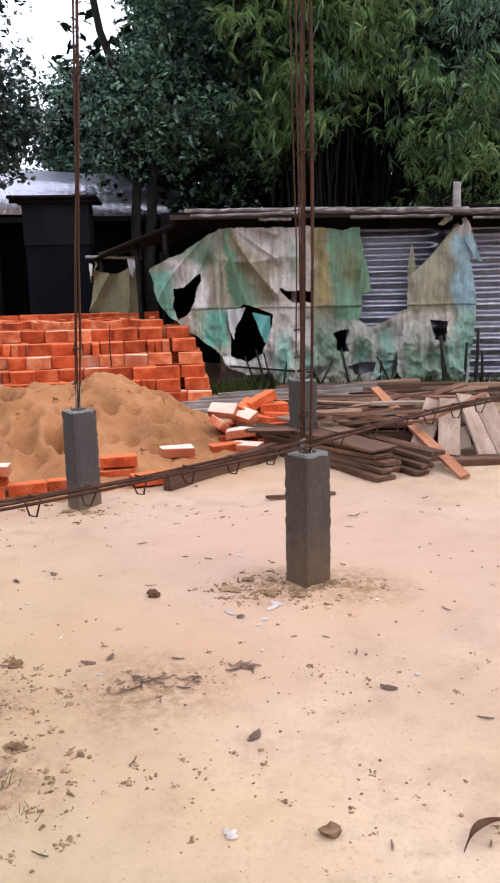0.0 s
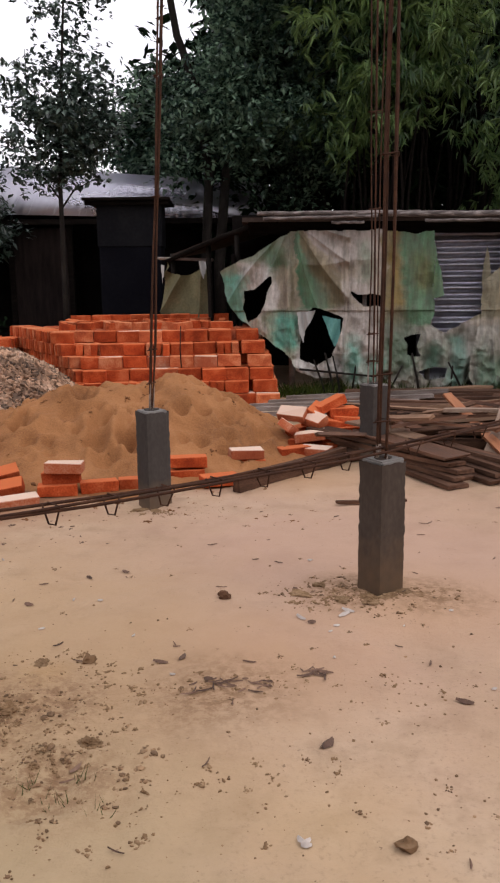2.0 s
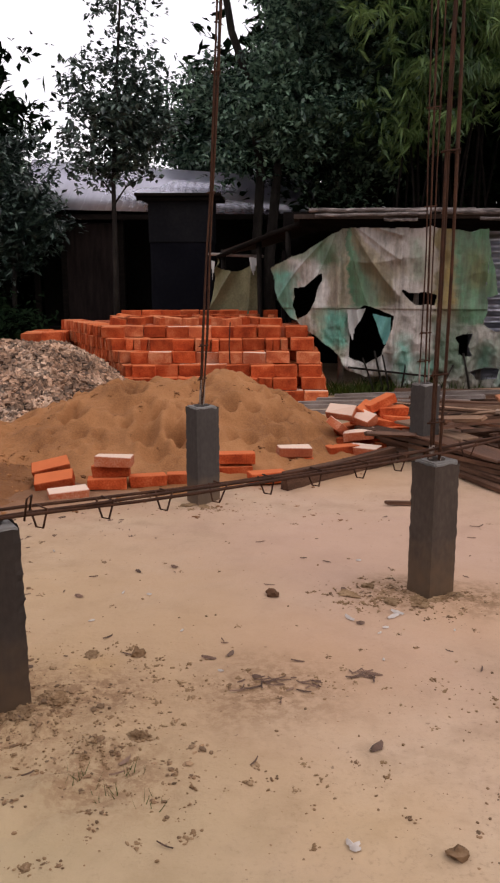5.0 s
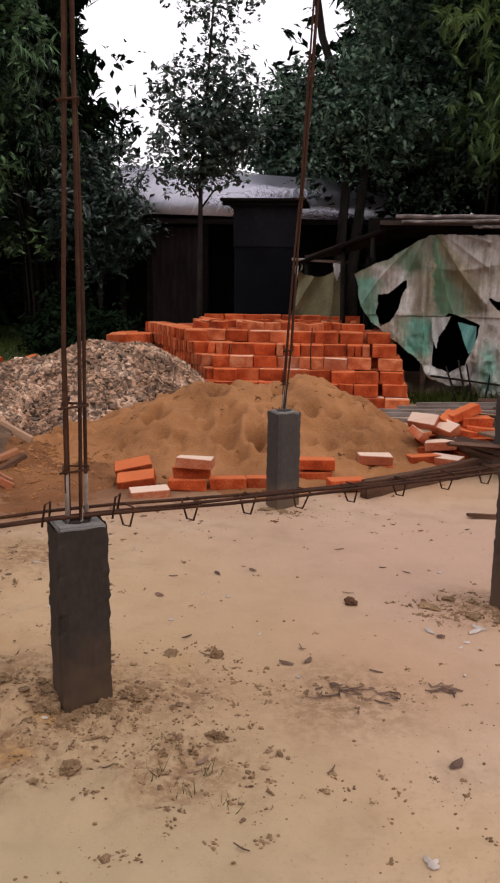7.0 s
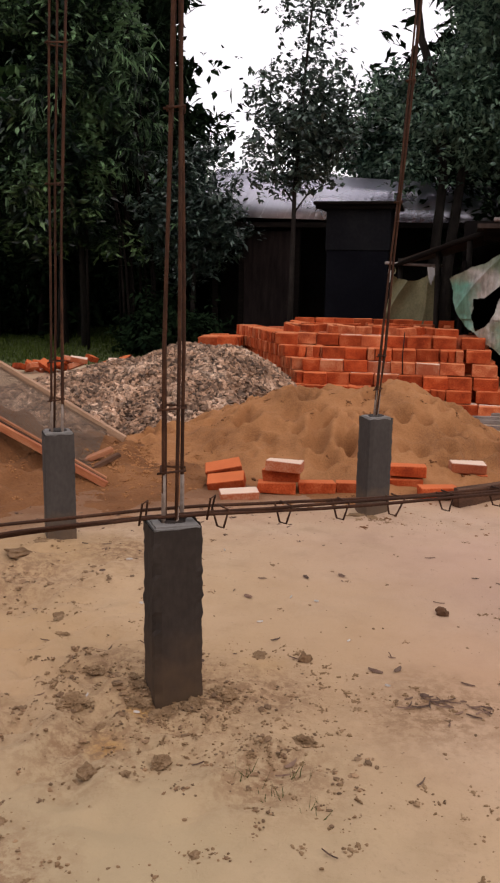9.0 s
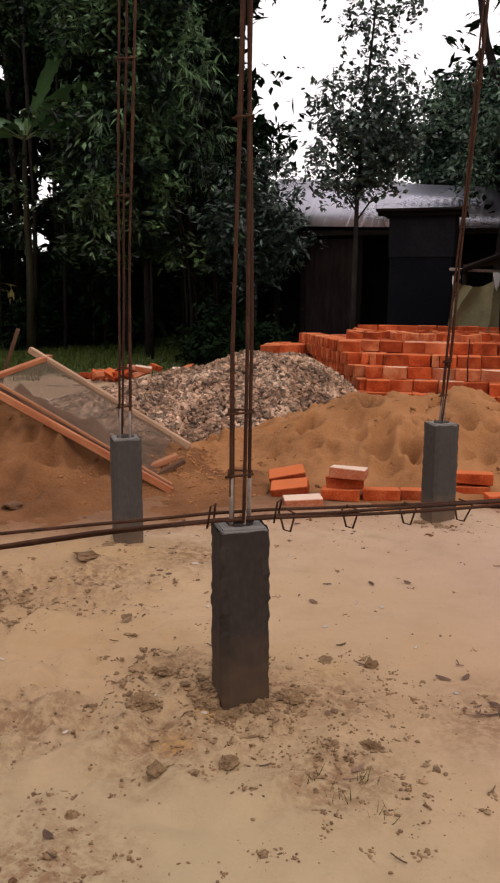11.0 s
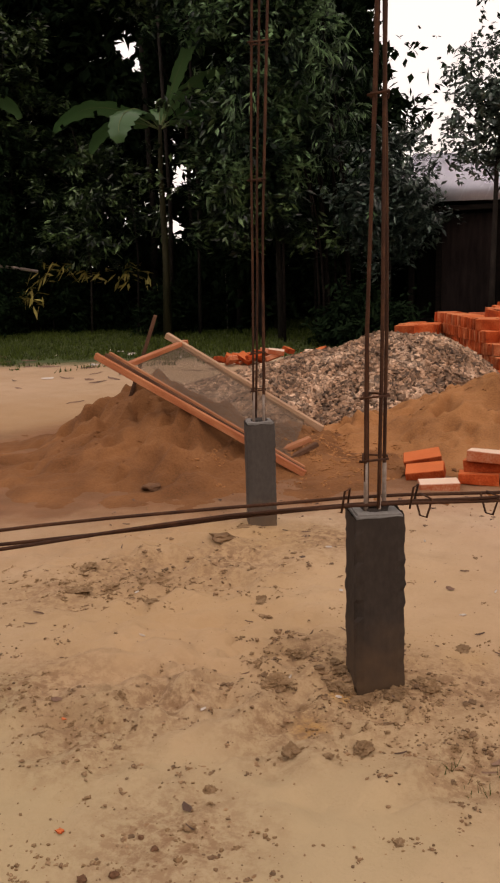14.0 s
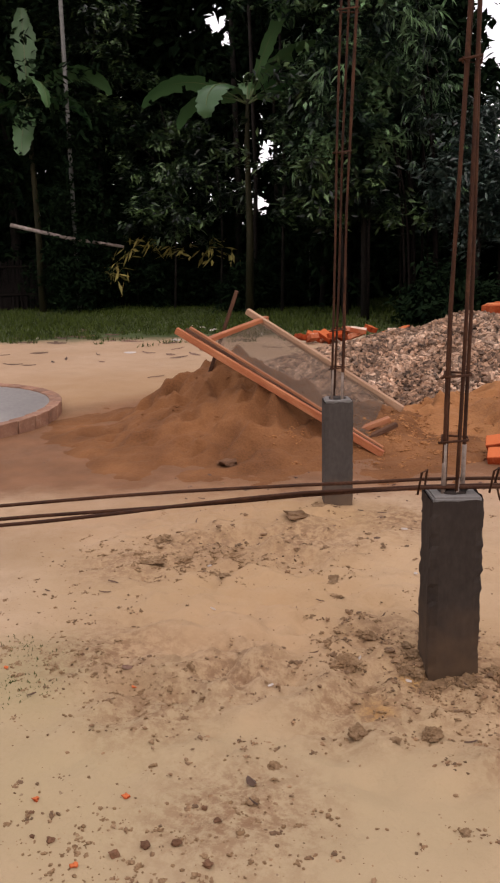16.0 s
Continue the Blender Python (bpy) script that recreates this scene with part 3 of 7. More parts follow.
def box_bm(sx, sy, sz, bevel=0.0, centre=(0, 0, 0), jitter=0.0, segments=1):
    bm = bmesh.new()
    bmesh.ops.create_cube(bm, size=1)
    for v in bm.verts:
        v.co = Vector((v.co.x * sx, v.co.y * sy, v.co.z * sz)) + Vector(centre)
        if jitter:
            v.co += Vector([(random.random() - 0.5) * jitter for _ in range(3)])
    if bevel:
        bmesh.ops.bevel(bm, geom=bm.edges[:], offset=bevel, segments=segments, affect="EDGES")
    return bm


def tube_arrays(points, radii, sides=8, caps=True):
    """A tapered round bar along a line of points."""
    pts = [Vector(p) for p in points]
    verts, faces = [], []
    up = Vector((0, 0, 1))
    side = None
    for i, p in enumerate(pts):
        d = (pts[min(i + 1, len(pts) - 1)] - pts[max(i - 1, 0)]).normalized()
        if side is None:
            side = d.cross(up if abs(d.z) < 0.9 else Vector((1, 0, 0))).normalized()
        else:
            side = (side - d * side.dot(d)).normalized()
        other = d.cross(side)
        for k in range(sides):
            a = 2 * math.pi * k / sides
            verts.append(p + (side * math.cos(a) + other * math.sin(a)) * radii[i])
    for i in range(len(pts) - 1):
        for k in range(sides):
            a, b = i * sides + k, i * sides + (k + 1) % sides
            faces.append((a, b, b + sides, a + sides))
    if caps:
        for i, r in ((0, 0), (len(pts) - 1, 1)):
            c = len(verts)
            verts.append(pts[i])
            for k in range(sides):
                a, b = i * sides + k, i * sides + (k + 1) % sides
                faces.append((c, b, a, a) if r == 0 else (c, a, b, b))
    return verts, faces


def tube_bm(points, radii, sides=8):
    verts, faces = tube_arrays(points, radii, sides)
    bm = bmesh.new()
    vs = [bm.verts.new(v) for v in verts]
    for f in faces:
        idx = list(dict.fromkeys(f))
        try:
            bm.faces.new([vs[i] for i in idx]).smooth = True
        except ValueError:
            pass
    return bm


def tube(name, points, radii, material, parent=None, sides=8, label=""):
    if not isinstance(radii, (list, tuple)):
        radii = [radii] * len(points)
    return part(name, tube_bm(points, radii, sides), material, parent, label)


def along(p0, p1, roll=0.0):
    """The pose of a thing that lies with its x axis from p0 to p1, centred between them."""
    p0, p1 = Vector(p0), Vector(p1)
    d = (p1 - p0).normalized()
    y = Vector((0, 0, 1)).cross(d).normalized()
    z = d.cross(y)
    m = Matrix((d, y, z)).transposed().to_4x4()
    return Matrix.Translation((p0 + p1) / 2) @ m @ pose(0, 0, 0, roll)


def leaf_cloud(centres, spreads, per, length, width, droop=0.4, fold=0.15, seed=1, drop_tip=0.0, spray=5, loose=0.3):
    """Many small folded leaves in sprays round the given clump centres: arrays of vertices and triangles."""
    r = np.random.default_rng(seed)
    sprays = max(1, per // spray)
    c = np.repeat(np.asarray(centres, float), sprays, axis=0)
    s = np.repeat(np.asarray(spreads, float), sprays, axis=0)
    ns = len(c)
    p = c + r.normal(size=(ns, 3)) * s[:, None] * np.array([1, 1, 0.75])
    az = r.uniform(0, 2 * np.pi, ns)
    el = r.normal(-droop, 0.35, ns)
    p, az, el = np.repeat(p, spray, axis=0), np.repeat(az, spray), np.repeat(el, spray)
    nn = len(p)
    p = p + r.normal(size=(nn, 3)) * length * loose
    az = az + r.normal(0, 0.75, nn)
    el = el + r.normal(0, 0.3, nn)
    d = np.stack([np.cos(az) * np.cos(el), np.sin(az) * np.cos(el), np.sin(el)], 1)
    side = np.stack([-np.sin(az), np.cos(az), np.zeros(nn)], 1)
    tw = r.normal(0, 0.5, nn)[:, None]
    nrm = np.cross(d, side)
    side = side * np.cos(tw) + nrm * np.sin(tw)
    nrm = np.cross(d, side)
    ln = (length * r.uniform(0.6, 1.35, nn))[:, None]
    wd = (width * r.uniform(0.7, 1.3, nn))[:, None]
    mid = p + d * ln * 0.45
    a, t = p, p + d * ln - np.array([0, 0, 1]) * ln * drop_tip
    le, ri = mid + side * wd * 0.5 + nrm * wd * fold, mid - side * wd * 0.5 + nrm * wd * fold
    verts = np.stack([a, le, t, ri], 1).reshape(-1, 3)
    base = np.arange(nn)[:, None] * 4
    faces = np.concatenate([base + [0, 1, 2], base + [0, 2, 3]], 1).reshape(-1, 3)
    return verts, faces


def clumps_in(centre, radii, count, seed, hollow=0.35, low=-1.0):
    """Clump centres inside an uneven ellipsoid, thicker towards its skin."""
    r = np.random.default_rng(seed)
    v = r.normal(size=(count, 3))
    v /= np.linalg.norm(v, axis=1)[:, None]
    rad = (hollow ** 3 + (1 - hollow ** 3) * r.random(count)) ** (1 / 3)
    lump = 1 + 0.28 * np.sin(v[:, 0] * 4 + seed) * np.cos(v[:, 1] * 3 + seed * 2) + 0.18 * np.sin(v[:, 2] * 7 + seed)
    out = np.asarray(centre) + v * (rad * lump)[:, None] * np.asarray(radii)
    return out[v[:, 2] > low]


# ---------------------------------------------------------------- ground
YAW = radians(32)
U = Vector((math.cos(YAW), math.sin(YAW), 0))
V = Vector((-math.sin(YAW), math.cos(YAW), 0))
COLS = [(-2.462, 4.34), (-1.345, 2.85), (-0.87, 5.36), (0.238, 3.85), (0.69, 6.40)]


def ground_height(x, y):
    h = 0.030 * fbm(x * 0.45, y * 0.45, 3, 3) + 0.016 * fbm(x * 2.2, y * 2.2, 5, 4) + 0.006 * fbm(x * 9, y * 9, 9, 3)
    near = np.exp(-((x + 1) ** 2 + (y - 4) ** 2) / 60)
    h = h * (0.4 + 0.6 * near)
    for (cx, cy), amp, r in zip(COLS, (0.012, 0.026, 0.012, 0.022, 0.012), (0.16, 0.21, 0.16, 0.17, 0.2)):
        d2 = (x - cx) ** 2 + (y - cy) ** 2
        h = h + np.exp(-d2 / (2 * r * r)) * (amp + 0.028 * fbm(x * 9, y * 9, 21, 4))
    for cx, cy, r, amp in ((-2.3, 3.6, 0.45, 0.035), (-1.9, 2.75, 0.45, 0.03), (-2.9, 3.7, 0.4, 0.03), (-1.95, 2.45, 0.4, 0.03), (-1.0, 2.45, 0.3, 0.025)):
        d2 = (x - cx) ** 2 + (y - cy) ** 2
        h = h + np.exp(-d2 / (2 * r * r)) * amp * (1.5 * fbm(x * 11, y * 11, 33, 4) + 0.1)
    return h


def axis(lo, hi, step, outer):
    left = [lo - o for o in reversed(outer)]
    right = [hi + o for o in outer]
    return np.array(left + list(np.arange(lo, hi, step)) + right)


OUT = [0.3, 0.8, 1.6, 3, 5, 8, 12, 18, 28, 45, 80, 150, 300, 600]
gx, gy = axis(-5.2, 3.0, 0.028, OUT), axis(1.2, 7.6, 0.028, OUT)
GX, GY = np.meshgrid(gx, gy, indexing="xy")
GZ = ground_height(GX, GY)
W, H = len(gx), len(gy)
idx = np.arange(W * H).reshape(H, W)
gf = np.stack([idx[:-1, :-1], idx[:-1, 1:], idx[1:, 1:], idx[1:, :-1]], -1).reshape(-1, 4)
ground = put("ground", mesh_from("ground", np.stack([GX, GY, GZ], -1).reshape(-1, 3), gf, True), M_GROUND)
tagged(ground, "trodden sandy soil of a building yard, damp and littered", "ground", kind="structure")


def gz(x, y):
    return float(ground_height(np.array([float(x)]), np.array([float(y)]))[0])


# ---------------------------------------------------------------- concrete columns with starter bars
SIDE, TOP = 0.157, 0.582


def column(x, y, turn, bars, seed, ragged, SIDE=0.157, TOP=0.582, coat=0.17, concrete=None, thick=0.0063):
    """A cast column. Each bar: its depth, then heights and offsets along the line turned by the given degrees."""
    random.seed(seed)
    base = empty("concrete_column", (x, y, 0))
    base.rotation_euler = (0, 0, YAW)
    bm = bmesh.new()
    levels, h = 34, SIDE / 2
    rings = []
    for i in range(levels + 1):
        z = -0.08 + (TOP + 0.08) * i / levels
        ring = []
        for k in range(4):
            for j in range(6):
                a, b = [(-1, -1), (1, -1), (1, 1), (-1, 1)][k], [(1, -1), (1, 1), (-1, 1), (-1, -1)][k]
                f = j / 6
                px, py = (a[0] * (1 - f) + b[0] * f) * h, (a[1] * (1 - f) + b[1] * f) * h
                corner = 1.0 if j == 0 else 0.15
                if j == 0:
                    px, py = px * 0.965, py * 0.965
                w = 0.012 * ragged * corner * (0.5 * math.sin(z * 31 + k * 2.1 + seed) * math.sin(z * 13 + k) + 1.3 * (random.random() - 0.5) - 0.3) * (0.6 if z > 0.25 else 0.25)
                s = 1 + w / h
                ring.append(bm.verts.new((px * s, py * s, z + (random.random() - 0.5) * 0.012 * (i == levels))))
        rings.append(ring)
    for i in range(levels):
        for k in range(24):
            bm.faces.new((rings[i][k], rings[i][(k + 1) % 24], rings[i + 1][(k + 1) % 24], rings[i + 1][k]))
    part("shaft", bm, concrete or M_CONCRETE_GREY, base)
    cap = box_bm(SIDE * 0.9, SIDE * 0.9, 0.02, 0.006, (0, 0, TOP), 0.008, 2)
    part("top_face", cap, M_CEMENT, base, "pale laitance on the cast top")
    core = bmesh.new()
    bmesh.ops.create_icosphere(core, subdivisions=2, radius=1)
    for v in core.verts:
        k = 1 + 0.35 * noise.noise(v.co * 2.3 + Vector((seed, 0, 0)))
        v.co = Vector((v.co.x * SIDE * 0.30 * k, v.co.y * SIDE * 0.26 * k, TOP + 0.010 + v.co.z * 0.012 * k))
    part("core", core, concrete or M_CONCRETE_GREY, base, "dark rough concrete round the bars")
    spin = radians(turn) - YAW
    c, sn = math.cos(spin), math.sin(spin)

    def place(across, deep, z):
        return Vector((across * c - deep * sn, across * sn + deep * c, z))

    def across_at(line, z):
        return float(np.interp(z, [p[0] for p in line], [p[1] for p in line]))

    for k, (deep, line) in enumerate(bars):
        zs = [TOP - 0.05] + [TOP + 0.14 * i for i in range(1, 22)]
        pts = [place(across_at(line, z) + 0.0012 * math.sin(z * 5 + k * 2), deep * (1 - 0.12 * (z - TOP)) + 0.002 * math.cos(z * 3 + k), z) for z in zs]
        bar = tube("rebar", pts, thick, M_RUST, base, 7, "rusty ribbed starter bar")
        top = TOP + coat * (1, 0.35, 0.3, 0.9)[k]
        tube("cement_coat", [pts[0], place(across_at(line, top), deep, top)], [thick + 0.0018, thick + 0.0006], M_SLURRY, bar, 7)
    for z in (TOP + 0.17, TOP + 0.37, TOP + 1.25, TOP + 1.9):
        xs = [across_at(line, z) for _, line in bars]
        a, b, d = min(xs) - 0.009, max(xs) + 0.009, 0.036
        pts = [place(a - 0.012, -d, z), place(b, -d, z + 0.010), place(b, d, z + 0.004), place(a, d, z + 0.008), place(a, -d - 0.008, z + 0.004)]
        tube("tie", pts, 0.0040, M_RUST, base, 6)
    return tagged(base, "short square grey concrete column with rusty rebar rising from its top", "column", "site columns")


BARS_A = [(-0.03, ((0.55, -0.031), (1.1, -0.018), (1.8, -0.008), (2.65, 0.018), (3.6, 0.04))), (0.03, ((0.55, -0.017), (1.3, 0.009), (1.9, 0.025), (2.65, 0.055), (3.6, 0.09))),
          (0.03, ((0.55, 0.026), (0.95, 0.036), (1.6, 0.046), (2.65, 0.098), (3.6, 0.14))), (-0.03, ((0.55, 0.022), (0.95, 0.032), (1.6, 0.044), (2.65, 0.094), (3.6, 0.13)))]
BARS_B = [(-0.03, ((0.55, -0.030), (1.2, -0.0255), (1.6, -0.013), (2.1, 0.003), (3.6, 0.03))), (-0.028, ((0.55, 0.011), (1.2, 0.020), (1.7, 0.0245), (2.1, 0.027), (3.6, 0.035))),
          (0.03, ((0.55, -0.026), (1.2, -0.023), (1.6, -0.010), (2.1, 0.006), (3.6, 0.03))), (0.028, ((0.55, 0.028), (1.2, 0.037), (1.7, 0.031), (2.0, 0.026), (3.6, 0.02)))]
BARS_C = [(-0.02, ((0.55, -0.016), (1.02, 0.009), (1.51, 0.037), (1.9, 0.068), (2.8, 0.108), (4.0, 0.16))), (-0.02, ((0.55, -0.002), (1.0, 0.038), (1.5, 0.058), (2.0, 0.090), (2.8, 0.135), (4.0, 0.20))),
          (0.02, ((0.55, -0.010), (1.02, 0.014), (1.51, 0.042), (1.9, 0.072), (2.8, 0.112), (4.0, 0.17))), (0.02, ((0.55, 0.004), (1.0, 0.034), (1.5, 0.054), (2.0, 0.086), (2.8, 0.125), (4.0, 0.19)))]
BARS_D = [(-0.024, ((0.55, -0.024), (1.3, -0.016), (2.0, -0.0135), (2.4, -0.005), (3.6, 0.01))), (-0.024, ((0.55, 0.013), (1.0, 0.0225), (1.5, 0.029), (2.0, 0.0272), (2.4, 0.0256), (3.6, 0.02))),
          (0.024, ((0.55, 0.012), (1.0, 0.0215), (1.5, 0.030), (2.0, 0.029), (2.4, 0.027), (3.6, 0.02))), (0.024, ((0.55, -0.016), (1.3, -0.008), (2.0, -0.006), (2.4, 0.0), (3.6, 0.01)))]
BARS_E = [(-0.03, ((0.55, -0.048), (1.5, -0.035), (2.65, -0.057), (3.6, -0.07))), (-0.03, ((0.55, -0.005), (1.5, -0.010), (2.65, -0.02), (3.6, -0.02))),
          (0.03, ((0.55, -0.010), (1.5, -0.014), (2.65, -0.024), (3.6, -0.03))), (0.03, ((0.55, 0.018), (1.5, 0.012), (2.65, 0.02), (3.6, 0.03)))]
column(*COLS[0], 26.3, BARS_A, 3, 0.5)
column(*COLS[1], 18.7, BARS_B, 4, 1.0, 0.165, 0.617, coat=0.17, concrete=M_CONCRETE_SHADED)
column(*COLS[2], 3.9, BARS_C, 5, 0.4, thick=0.0050)
column(*COLS[3], -12.7, BARS_D, 6, 0.4, 0.146, 0.594, coat=0.075, concrete=M_CONCRETE)
column(*COLS[4], -11.6, BARS_E, 8, 0.6, thick=0.0052)


# ---------------------------------------------------------------- long reinforcing cage lying across the column tops
def cage():
    base = empty("rebar_cage", (COLS[1][0], COLS[1][1], 0))
    o = Vector((COLS[1][0], COLS[1][1], 0))

    def at(s, side, z):
        return U * s + V * side + Vector((0, 0, z))

    def height(s):
        if s < 0:
            return 0.645 - 0.045 * min(1, -s / 1.5)
        return 0.645 + 0.02 * max(0, s - 1.9) - 0.015 * math.sin(s * 1.6)

    n = 40
    runs = (((-3.2, -0.10), (-1.42, 0.013), (-0.89, 0.045), (-0.42, 0.075), (0.0, 0.06), (0.35, 0.022), (4.6, 0.022)), ((-3.2, -0.34), (-1.38, -0.125), (-0.88, -0.068), (-0.43, -0.025), (0.0, -0.03), (0.35, -0.026), (4.6, -0.026)),
            ((-3.2, -0.44), (-1.37, -0.195), (-0.88, -0.105), (-0.43, -0.036), (0.0, -0.015), (0.35, -0.012), (4.6, -0.012)))
    for k, run in enumerate(runs):
        pts = []
        for i in range(n + 1):
            s = -3.2 + 7.8 * i / n
            side = float(np.interp(s, [p[0] for p in run], [p[1] for p in run]))
            pts.append(at(s, side + 0.010 * math.sin(s * 2.1 + k * 2) * (s > 0.3), height(s) + (0.006, 0.0, 0.008)[k] + 0.004 * math.sin(s * 5 + k * 2.2)))
        tube("long_bar", pts, 0.0058, M_RUST, base, 7, "long rusty bar")
    s = 0.16
    random.seed(11)
    while s < 4.4:
        z = height(s)
        w = 0.026 + 0.006 * random.random()
        k = (random.random() - 0.5) * 0.05
        pts = [at(s - 0.02, w, z + 0.012), at(s + k * 0.4 - 0.008, 0.010, z - 0.052), at(s + k * 0.4 + 0.008, -0.010, z - 0.054), at(s + 0.02, -w, z + 0.012), at(s, w, z + 0.016)]
        tube("stirrup", pts, 0.0036, M_RUST, base, 6)
        s += 0.195 + 0.03 * random.random()
    for s0 in (-0.12, 0.10):
        z = height(s0)
        tube("stirrup", [at(s0, -0.05, z - 0.01), at(s0 + 0.01, -0.055, z + 0.06), at(s0 + 0.03, -0.04, z + 0.065), at(s0 + 0.04, 0.04, z - 0.02)], 0.0036, M_RUST, base, 6)
    return tagged(base, "long rusty reinforcing cage with bent stirrups lying on the columns", "rebar cage")


cage()


# ---------------------------------------------------------------- heaps
def heap(name, x0, x1, y0, y1, step, fn, material, label, category):
    xs, ys = np.arange(x0, x1, step), np.arange(y0, y1, step)
    X, Y = np.meshgrid(xs, ys)
    Z = fn(X, Y)
    g = ground_height(X, Y)
    keep = Z > g - 0.012
    ii = np.arange(X.size).reshape(X.shape)
    q = np.stack([ii[:-1, :-1], ii[:-1, 1:], ii[1:, 1:], ii[1:, :-1]], -1).reshape(-1, 4)
    q = q[keep.ravel()[q].any(axis=1)]
    used, inv = np.unique(q, return_inverse=True)
    P = np.stack([X, Y, np.maximum(Z, g - 0.03)], -1).reshape(-1, 3)[used]
    ob = put(name, mesh_from(name, P, inv.reshape(-1, 4), True), material)
    return tagged(ob, label, category, kind="stuff")


def cone(X, Y, cx, cy, rx, ry, h, p=1.25, turn=0.0):
    c, s = math.cos(turn), math.sin(turn)
    dx, dy = (X - cx) * c + (Y - cy) * s, -(X - cx) * s + (Y - cy) * c
    r = np.sqrt((dx / rx) ** 2 + (dy / ry) ** 2)
    soft = np.sqrt(r * r + 0.015) - 0.1
    return h * np.clip(1 - soft, 0, None) ** p - 0.35 * h * np.clip(soft - 1, 0, None)


def smax(*hs):
    k = 14.0
    return np.log(sum(np.exp(k * h) for h in hs)) / k


def dents(X, Y, seed, count, x0, x1, y0, y1, depth, rad):
    r = np.random.default_rng(seed)
    out = 0 * X
    for _ in range(count):
        cx, cy, a, d = r.uniform(x0, x1), r.uniform(y0, y1), r.uniform(0.6, 1.4) * rad, r.uniform(0.4, 1.2) * depth
        q = ((X - cx) ** 2 + ((Y - cy) * 0.8) ** 2) / (a * a)
        out = out - d * np.exp(-(q * 1.5) ** 2) + 0.3 * d * np.exp(-((np.sqrt(q) - 1.25) ** 2) * 8)
    return out


def sand_a(X, Y):
    h = smax(cone(X, Y, -0.80, 7.30, 1.05, 1.35, 0.66, 1.1), cone(X, Y, -1.72, 7.15, 1.2, 1.25, 0.55, 1.1), cone(X, Y, -2.5, 6.75, 1.1, 1.0, 0.22, 1.1), cone(X, Y, -0.35, 7.25, 0.6, 0.9, 0.34, 1.2), cone(X, Y, -1.28, 7.2, 0.9, 1.2, 0.57, 1.1))
    amp = np.clip(h * 3, 0, 1) * np.clip(1.75 - 2.2 * h, 0.35, 1)
    return h - 0.06 + 0.022 * fbm(X * 5, Y * 5, 42, 4) + amp * (0.055 * fbm(X * 1.6, Y * 1.6, 41, 3) + 0.065 * fbm(X * 6, Y * 6, 43, 4) + dents(X, Y, 5, 66, -2.8, 0.2, 6.0, 7.5, 0.13, 0.085) + dents(X, Y, 15, 160, -2.9, 0.2, 5.9, 7.4, 0.06, 0.045))


def sand_b(X, Y):
    h = smax(cone(X, Y, -4.2, 5.95, 0.85, 0.85, 0.62, 1.0), cone(X, Y, -3.75, 5.6, 0.95, 0.95, 0.38, 1.0), cone(X, Y, -4.0, 5.3, 1.5, 0.95, 0.13, 1.0), cone(X, Y, -3.0, 6.1, 0.9, 0.6, 0.2, 1.0))
    amp = np.clip(h * 4, 0, 1)
    return h - 0.05 + 0.022 * fbm(X * 5, Y * 5, 46, 4) + amp * (0.17 * fbm(X * 1.9, Y * 1.9, 47, 4) + 0.06 * fbm(X * 6, Y * 6, 53, 4) + 0.10 * np.abs(fbm(X * 2.6, Y * 3.4, 57, 4)) + dents(X, Y, 6, 60, -5.2, -3.0, 4.6, 6.2, 0.07, 0.085) + 0.055 * np.tanh(8 * fbm(X * 2.2, Y * 2.6, 59, 4)) + 0.02 * np.tanh(8 * fbm(X * 7, Y * 7, 63, 3)))


def gravel_h(X, Y):
    h = smax(cone(X, Y, -2.66, 8.8, 0.74, 1.6, 0.74, 0.5), cone(X, Y, -3.1, 8.75, 1.35, 1.6, 0.78, 1.0), cone(X, Y, -3.8, 8.7, 1.6, 1.5, 0.56, 1.0), cone(X, Y, -4.4, 8.9, 1.5, 1.3, 0.34, 1.0))
    return h - 0.08 + np.clip(h * 3, 0, 1) * (0.04 * fbm(X * 1.4, Y * 1.4, 61, 3) + 0.02 * fbm(X * 9, Y * 9, 67, 2))


heap("sand_pile", -3.7, 1.0, 5.4, 9.2, 0.022, sand_a, M_SAND, "tawny heap of damp sand pocked with footprints beside loose bricks", "sand pile")
heap("sand_pile", -6.0, -2.0, 3.8, 7.2, 0.022, sand_b, M_SAND_WET, "brown heap of sieved sand under a leaning screen", "sand pile")
gravel = heap("gravel_pile", -6.0, -1.2, 6.9, 10.5, 0.05, gravel_h, M_GRAVEL_BED, "grey-brown heap of broken stone chips behind the sand", "gravel pile")


